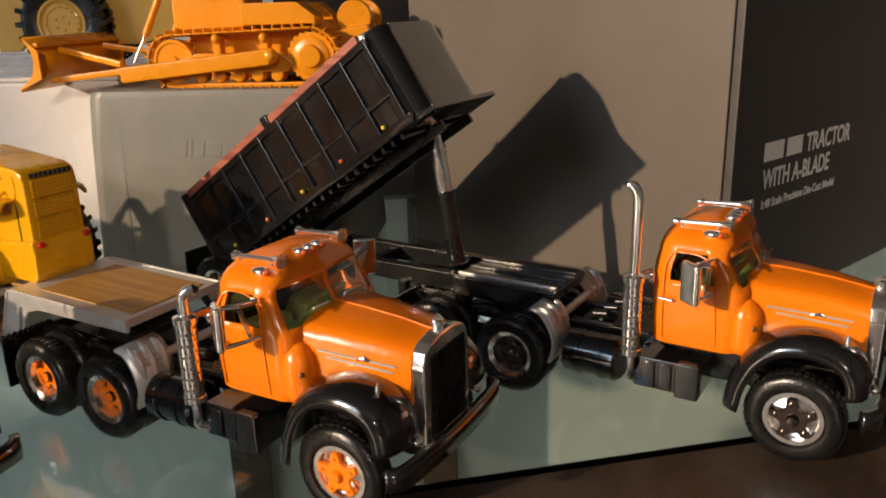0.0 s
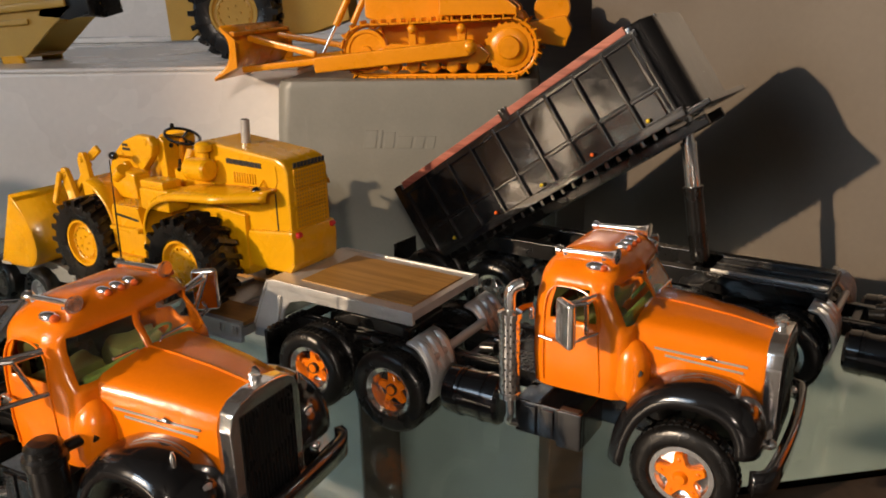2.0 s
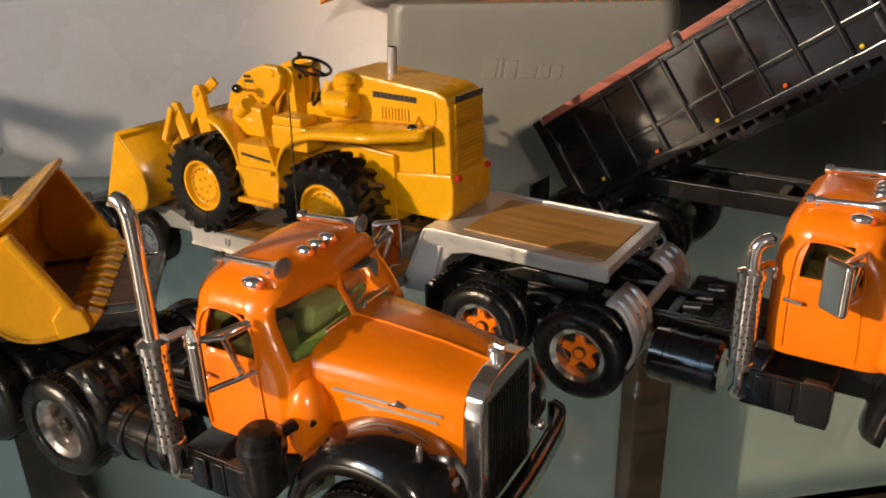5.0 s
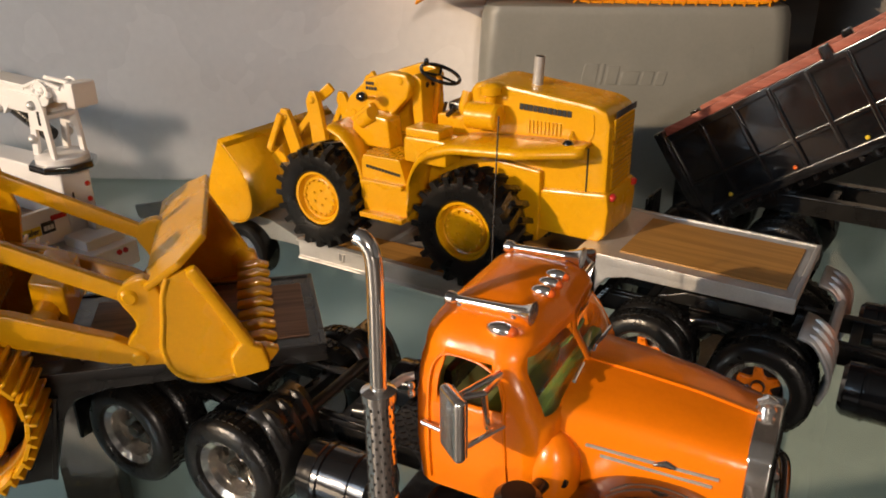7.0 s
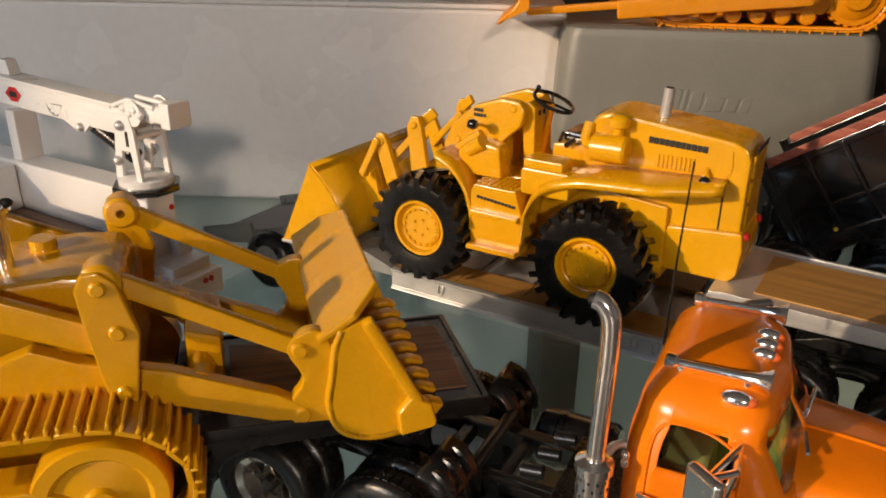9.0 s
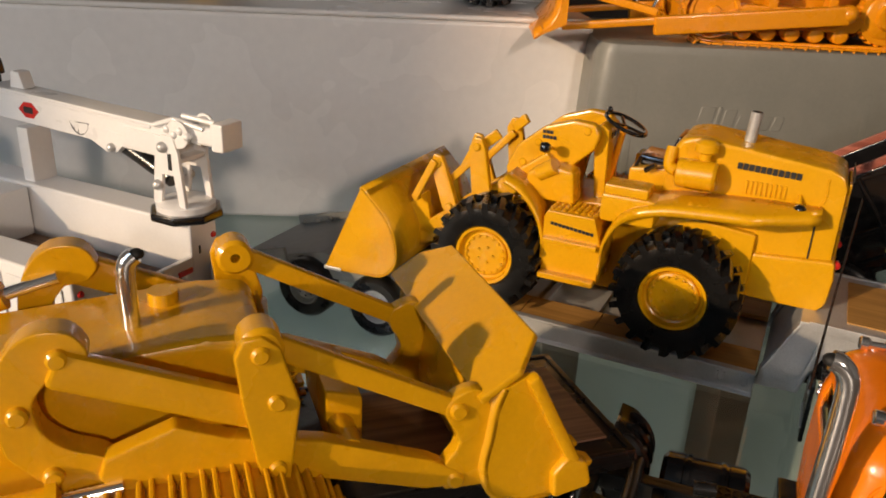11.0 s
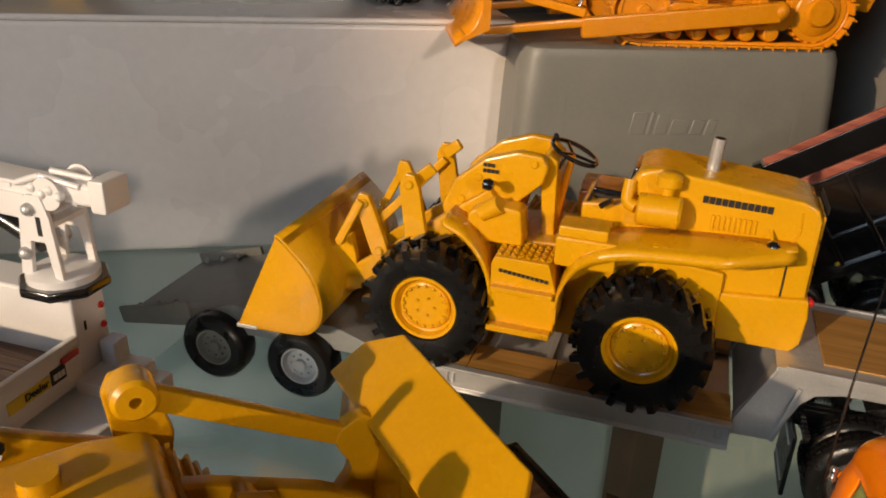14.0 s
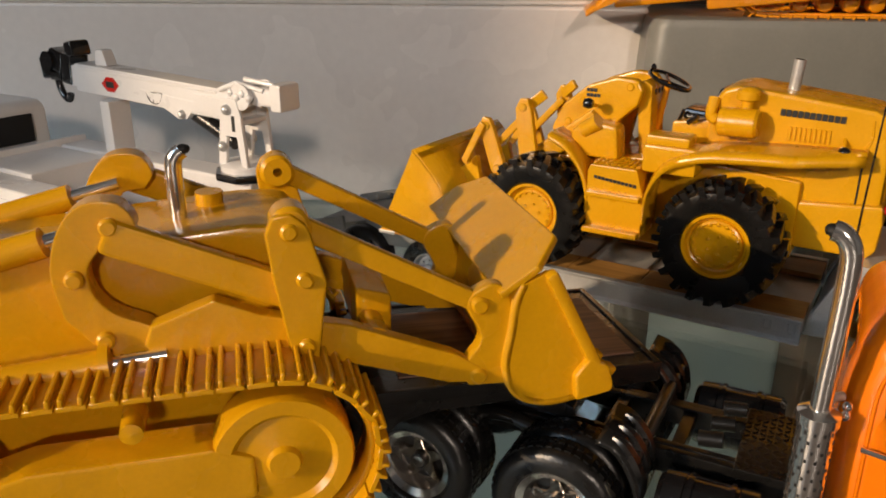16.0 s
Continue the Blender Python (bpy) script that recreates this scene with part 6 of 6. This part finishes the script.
# ---- white service truck with crane ----
def service_truck(m):
    t = thing("service_truck", m, "white service truck with crane and wood-grained load bed", "truck")
    # side cabinets (x runs to the tail)
    for y0, y1, zt in ((-0.0090, 0.0012, 0.0424), (-0.0465, -0.0362, 0.0409)):
        part("side_cabinet", box(bmesh.new(), -0.0860, 0.0, y0, y1, 0.0135, zt, 0.0008, 3), WHITE, t, "white side cabinet")
        yc = (y0 + y1) / 2
        for z in (0.0367, 0.0317):
            yy = yc + (0.0032 if y0 > -0.02 else -0.0032)
            part("tail_lamp", lathe(bmesh.new(), [(0.0001, -0.0006), (0.0007, -0.0005), (0.0009, 0.0)], Matrix.Translation((0.0002, yy, z)) @ pose(0, 0, 0, 0, 0, 90), 14), RED, t, "small red lamp")
        part("slot", box(bmesh.new(), -0.0005, 0.0002, yc - 0.0024, yc - 0.0017, 0.0328, 0.0352, 0.0002), DARK, t)
        for k in range(4):
            x = -0.083 + k * 0.0205
            yf = y0 - 0.0003 if y0 < -0.02 else y1 + 0.0003
            part("cabinet_door", box(bmesh.new(), x, x + 0.0185, yf - 0.0003, yf + 0.0003, 0.0150, zt - 0.003, 0.0003), WHITE, t)
    part("bed_floor", box(bmesh.new(), -0.0860, -0.0006, -0.0362, -0.0090, 0.0235, 0.0262, 0.0003), WHITE, t)
    for k in range(6):
        y = -0.0360 + k * 0.00448
        part("bed_board", box(bmesh.new(), -0.0855, -0.0016, y, y + 0.0043, 0.0262, 0.0270, 0.0001), BROWNWOOD, t, "brown wood-grained bed board")
    part("headboard", box(bmesh.new(), -0.0880, -0.0862, -0.0465, 0.0012, 0.0135, 0.0440, 0.0005), WHITE, t)
    gate = part("tailgate", box(bmesh.new(), -0.0012, 0.0004, -0.0361, -0.0091, 0.0215, 0.0330, 0.0004), WHITE, t, "low white tailgate")
    turn = pose(0, 0, 0, 0, 0, 90)
    part("sticker", box(bmesh.new(), 0.0004, 0.0006, -0.0300, -0.0185, 0.0256, 0.0286, 0.0001), LABELYEL, gate, "yellow dealer sticker")
    part("sticker_mark", box(bmesh.new(), 0.0004, 0.00065, -0.0183, -0.0140, 0.0256, 0.0292, 0.0001), INK, gate, "black square mark")
    bars("sticker_print", [0.0009, 0.0009, 0.0009], 0.0014, 0.0002, Matrix.Translation((0.0008, -0.0177, 0.0266)) @ turn, LETTER, gate, "white mark as plain bars")
    text("sticker_text", "Dealer", 0.0024, Matrix.Translation((0.0008, -0.0258, 0.0265)) @ turn @ pose(0, 0, 0, 90), INK, gate, "black word on the sticker")
    part("gate_badge", box(bmesh.new(), 0.0004, 0.0010, -0.0150, -0.0098, 0.0290, 0.0306, 0.0003), RED, gate, "small dark red badge")
    # tail and bumper
    part("rear_bumper", box(bmesh.new(), -0.0040, 0.0150, -0.0480, 0.0030, 0.0120, 0.0200, 0.0008), WHITE, t, "white step bumper")
    part("bumper_block", box(bmesh.new(), 0.0002, 0.0112, -0.0120, 0.0020, 0.0198, 0.0232, 0.0006), WHITE, t)
    part("vice_block", box(bmesh.new(), 0.0010, 0.0052, -0.0040, 0.0010, 0.0225, 0.0292, 0.0006), paint("pale_blue_white", (0.66, 0.70, 0.78), 0.35), t)
    for y in (0.0010, -0.0012):
        part("bumper_lamp", ball(bmesh.new(), (0.0152, y - 0.0030, 0.0180), 0.0009, 1, 10), RED, t, "small red lamp")
    part("chassis", box(bmesh.new(), -0.1650, 0.0, -0.0320, -0.0130, 0.0085, 0.0140, 0.0005), SATIN, t)
    for s, y in ((-1, -0.0468), (1, 0.0014)):
        for x in (-0.034, -0.140):
            small_wheel(t, x, y + (0.0 if s < 0 else 0.0), s, 0.0105, 0.0075, CHROME)
    # cab
    cabp = [(-0.1660, 0.0135), (-0.1660, 0.0330), (-0.1420, 0.0365), (-0.1330, 0.0520), (-0.1280, 0.0545), (-0.1060, 0.0550), (-0.1020, 0.0530), (-0.1010, 0.0135)]
    skin("cab", cabp, -0.0440, -0.0015, WHITE, t, 0.0018, "white crew cab")
    for s, y in ((-1, -0.0442), (1, -0.0013)):
        skin("side_window", [(-0.1310, 0.0400), (-0.1270, 0.0515), (-0.1180, 0.0520), (-0.1180, 0.0400)], y - 0.0002, y + 0.0002, DARK, t, 0.0)
        skin("side_window", [(-0.1160, 0.0400), (-0.1160, 0.0520), (-0.1070, 0.0520), (-0.1060, 0.0400)], y - 0.0002, y + 0.0002, DARK, t, 0.0)
    part("rear_window", box(bmesh.new(), -0.1014, -0.1006, -0.0380, -0.0080, 0.0415, 0.0510, 0.0006), DARK, t, "dark rear cab window")
    part("tool_chest", box(bmesh.new(), -0.0990, -0.0600, -0.0360, -0.0095, 0.0270, 0.0420, 0.0010), WHITE, t, "white chest behind the cab")
    # crane: base, column, boom
    cx, cy = -0.0063, -0.0030
    octo = [(0.0100 * math.cos(radians(22.5 + 45 * k)), 0.0100 * math.sin(radians(22.5 + 45 * k))) for k in range(8)]
    part("crane_base", prism(bmesh.new(), octo, 0, 0.0022, 0.0004, 1, Matrix.Translation((cx, cy, 0.0440)) @ pose(0, 0, 0, -90)), BLACK, t, "black eight-sided crane base")
    part("crane_ring", lathe(bmesh.new(), [(0.0001, 0), (0.0078, 0), (0.0078, 0.0016), (0.0060, 0.0026), (0.0001, 0.0026)], Matrix.Translation((cx, cy, 0.0440)) @ pose(0, 0, 0, 90), 28), WHITE, t)
    for s in (-1, 1):
        col = [(cx - 0.0060, 0.0458), (cx - 0.0036, 0.0622), (cx - 0.0015, 0.0648), (cx + 0.0025, 0.0648), (cx + 0.0040, 0.0602), (cx + 0.0052, 0.0458), (cx + 0.0030, 0.0458), (cx + 0.0018, 0.0542), (cx - 0.0018, 0.0542), (cx - 0.0030, 0.0458)]
        skin("column_cheek", col, cy + s * 0.0056, cy + s * 0.0044, WHITE, t, 0.0003, "white crane column cheek")
        for x, z in ((cx - 0.0035, 0.0512), (cx - 0.0008, 0.0617)):
            part("pivot_pin", ball(bmesh.new(), (x, cy + s * 0.0058, z), 0.0015, 1, 12), SILVER, t, "round silver pin")
        part("column_slot", box(bmesh.new(), cx + 0.0004, cx + 0.0018, cy + s * 0.0057, cy + s * 0.0052, 0.0557, 0.0602, 0.0003), DARK, t)
    part("column_brace", box(bmesh.new(), cx - 0.0010, cx + 0.0040, cy - 0.0046, cy + 0.0046, 0.0577, 0.0590, 0.0003), WHITE, t)
    bt = Matrix.Translation((cx, cy, 0.0615)) @ pose(0, 0, 0, 0, 2.2)
    bm = bmesh.new()
    box(bm, -0.0690, 0.0010, -0.0040, 0.0040, -0.0036, 0.0052, 0.0006, 2, bt)
    part("boom", bm, WHITE, t, "white square crane boom")
    part("boom_strip", box(bmesh.new(), -0.0660, -0.0060, -0.0044, -0.0039, 0.0036, 0.0046, 0.0002, 1, bt), WHITE, t)
    part("boom_plate", box(bmesh.new(), -0.0150, -0.0030, -0.0045, -0.0039, -0.0026, 0.0026, 0.0012, 3, bt), WHITE, t)
    part("boom_inner", box(bmesh.new(), -0.0730, -0.0680, -0.0030, 0.0030, -0.0026, 0.0042, 0.0004, 2, bt), WHITE, t)
    skin("boom_gusset", [(cx - 0.0400, 0.0642), (cx - 0.0130, 0.0622), (cx - 0.0190, 0.0568), (cx - 0.0225, 0.0564)], cy - 0.0042, cy + 0.0042, WHITE, t, 0.0005)
    part("pivot_pin", ball(bmesh.new(), (cx - 0.0205, cy - 0.0044, 0.0582), 0.0013, 1, 12), SILVER, t)
    part("boom_cylinder", tube(bmesh.new(), [(cx - 0.0035, cy, 0.0512), (cx - 0.0200, cy, 0.0582)], 0.0024, 16), SATIN, t, "black lift cylinder")
    # winch cluster above the column
    bm = bmesh.new()
    lathe(bm, [(0.0001, -0.0050), (0.0030, -0.0050), (0.0030, 0.0050), (0.0001, 0.0050)], Matrix.Translation((cx + 0.0040, cy, 0.0655)), 18)
    part("winch_drum", bm, WHITE, t)
    for k in range(4):
        part("winch_bolt", ball(bmesh.new(), (cx + 0.0005 + 0.0022 * k, cy - 0.0048, 0.0665 - 0.0012 * (k % 2)), 0.0012, 1, 8), WHITE, t)
    for dy in (-0.0052, 0.0048):
        part("winch_flange", lathe(bmesh.new(), [(0.0008, 0.0), (0.0036, 0.0), (0.0036, 0.0005), (0.0008, 0.0005)], Matrix.Translation((cx + 0.0040, cy + dy, 0.0655)), 20, True), WHITE, t)
    for k, (x0, z0, x1, z1) in enumerate(((-0.0040, 0.0668, 0.0020, 0.0690), (0.0020, 0.0690, 0.0110, 0.0674), (-0.0020, 0.0655, 0.0095, 0.0634), (0.0040, 0.0700, 0.0135, 0.0690))):
        part("winch_rod", tube(bmesh.new(), [(cx + x0, cy - 0.0046 + 0.0006 * k, z0), (cx + x1, cy - 0.0040 + 0.0008 * k, z1)], 0.0007, 10), WHITE, t)
    part("winch_arm", box(bmesh.new(), cx + 0.0060, cx + 0.0155, cy - 0.0034, cy + 0.0034, 0.0630, 0.0680, 0.0012, 3), WHITE, t, "white winch housing")
    part("winch_cap", box(bmesh.new(), cx + 0.0135, cx + 0.0175, cy - 0.0040, cy + 0.0040, 0.0622, 0.0696, 0.0008, 2), WHITE, t)
    part("boom_hood", prism(bmesh.new(), [(cx - 0.0610, 0.0690), (cx - 0.0600, 0.0738), (cx - 0.0565, 0.0738), (cx - 0.0550, 0.0690)], cy - 0.0020, cy + 0.0020, 0.0005), WHITE, t)
    bm = bmesh.new()
    for x, z, w, h, a in ((-0.0739, 0.0670, 0.0050, 0.0100, 6), (-0.0714, 0.0732, 0.0040, 0.0050, -12), (-0.0794, 0.0692, 0.0070, 0.0066, 20), (-0.0849, 0.0667, 0.0050, 0.0072, -8), (-0.0804, 0.0642, 0.0056, 0.0030, 0)):
        box(bm, -w / 2, w / 2, -0.0036, 0.0036, -h / 2, h / 2, 0.0009, 2, Matrix.Translation((cx + x, cy, z)) @ pose(0, 0, 0, 0, a))
    lathe(bm, [(0.0001, -0.0046), (0.0030, -0.0046), (0.0030, 0.0046), (0.0001, 0.0046)], Matrix.Translation((cx - 0.0819, cy, 0.0692)), 16)
    tube(bm, bez([(cx - 0.0839, cy, 0.0642), (cx - 0.0834, cy, 0.0602), (cx - 0.0816, cy, 0.0572), (cx - 0.0794, cy, 0.0564), (cx - 0.0784, cy, 0.0582)], 4), 0.0012, 10)
    part("boom_head", bm, BLACK, t, "black boom head with hook block")
    part("boom_rest", box(bmesh.new(), -0.0650, -0.0604, cy - 0.0040, cy + 0.0040, 0.0405, 0.0585, 0.0006), WHITE, t, "white boom rest post")
    q = Matrix.Translation((cx - 0.0517, cy - 0.0041, 0.0640))
    part("badge", prism(bmesh.new(), [(-0.0040, 0), (-0.0015, 0.0022), (0.0015, 0.0022), (0.0040, 0), (0.0015, -0.0022), (-0.0015, -0.0022)], -0.0001, 0.0001, 0, 1, q), RED, t, "red diamond badge as a plain shape")
    part("badge_core", box(bmesh.new(), -0.0018, 0.0018, -0.0002, 0.0001, -0.0009, 0.0009, 0, 1, q), INK, t)
    q = Matrix.Translation((cx - 0.0320, cy - 0.0041, 0.0634))
    bm = bmesh.new()
    tube(bm, [q @ Vector((0.0034 * math.cos(radians(a)), 0, 0.0034 * math.sin(radians(a)))) for a in range(180, 372, 12)], 0.00014, 5, True)
    for a in range(185, 372, 35):
        tube(bm, [q @ Vector((0, 0, 0)), q @ Vector((0.0034 * math.cos(radians(a)), 0, 0.0034 * math.sin(radians(a))))], 0.00010, 5)
    part("load_chart", bm, INK, t, "thin dark load dial lines")
    return t


service_truck(at(-0.2531, 0.2771, 0, -28))


# ---- old machines on the white case ----
def motor_scraper(m):
    t = thing("motor_scraper", m, "faded yellow motor scraper on the white case", "scraper")
    bowl = [(-0.0900, 0.0050), (-0.0900, 0.0330), (-0.0100, 0.0380), (0.0100, 0.0300), (-0.0020, 0.0200), (-0.0200, 0.0035), (-0.0330, 0.0030)]
    for y in (0.0, 0.040):
        skin("bowl_side", bowl, y, y + 0.0012, OLIVE, t, 0.0003, "faded yellow bowl side")
        part("bowl_rib", bar(bmesh.new(), (-0.0880, y - 0.001, 0.0180), (-0.0150, y - 0.001, 0.0225), 0.0016, 0.0030, 0.0005), OLIVE, t)
        skin("router_bit", [(-0.0340, 0.0), (-0.0345, 0.0040), (-0.0225, 0.0045), (-0.0215, 0.0)], y - 0.0008, y + 0.0016, YELLOW, t, 0.0003, "bright yellow cutting corner")
        part("apron_arm", bar(bmesh.new(), (-0.0550, y - 0.002, 0.0270), (0.0080, y - 0.002, 0.0320), 0.0024, 0.0042, 0.0010), OLIVE, t)
        pin(t, -0.0540, y - 0.0035, 0.0272, 0.0020, SILVER)
        skin("apron_side", [(-0.0100, 0.0250), (-0.0020, 0.0380), (0.0180, 0.0370), (0.0200, 0.0260), (0.0080, 0.0230)], y, y + 0.0012, SATIN, t, 0.0003)
    skin("bowl_floor", [(-0.0900, 0.0045), (-0.0900, 0.0060), (-0.0200, 0.0045), (-0.0200, 0.0030)], 0.001, 0.040, OLIVE, t, 0.0002)
    part("ejector", box(bmesh.new(), -0.0880, -0.0860, 0.001, 0.040, 0.005, 0.036, 0.0004), OLIVE, t)
    part("apron", box(bmesh.new(), 0.0060, 0.0080, 0.001, 0.040, 0.0240, 0.0380, 0.0006), SATIN, t)
    skin("gooseneck", [(0.0000, 0.0500), (0.0, 0.0580), (0.0700, 0.0620), (0.0800, 0.0400), (0.0740, 0.0390), (0.0640, 0.0540)], 0.016, 0.026, OLIVE, t, 0.0010)
    for s, y in ((-1, -0.004), (1, 0.046)):
        lug_wheel(t, 0.1010, y, s, 0.0250, 0.0140, OLIVE)
        lug_wheel(t, -0.1150, y, s, 0.0250, 0.0140, OLIVE)
    skin("tractor_hull", [(0.0660, 0.0160), (0.0660, 0.0400), (0.1060, 0.0450), (0.1600, 0.0430), (0.1620, 0.0200), (0.1400, 0.0130), (0.0700, 0.0130)], 0.006, 0.036, OLIVE, t, 0.0012)
    skin("hitch_cheek", [(0.0650, 0.0110), (0.0640, 0.0400), (0.0820, 0.0400), (0.0840, 0.0180), (0.0760, 0.0110)], -0.004, 0.0000, OLIVE, t, 0.0008)
    skin("rear_hull", [(-0.1500, 0.0150), (-0.1500, 0.0420), (-0.0890, 0.0400), (-0.0890, 0.0100)], 0.006, 0.036, OLIVE, t, 0.0012)
    return t


motor_scraper(at(-0.2624, 0.4240, 0.0848, 0) @ Matrix.Scale(0.93, 4))
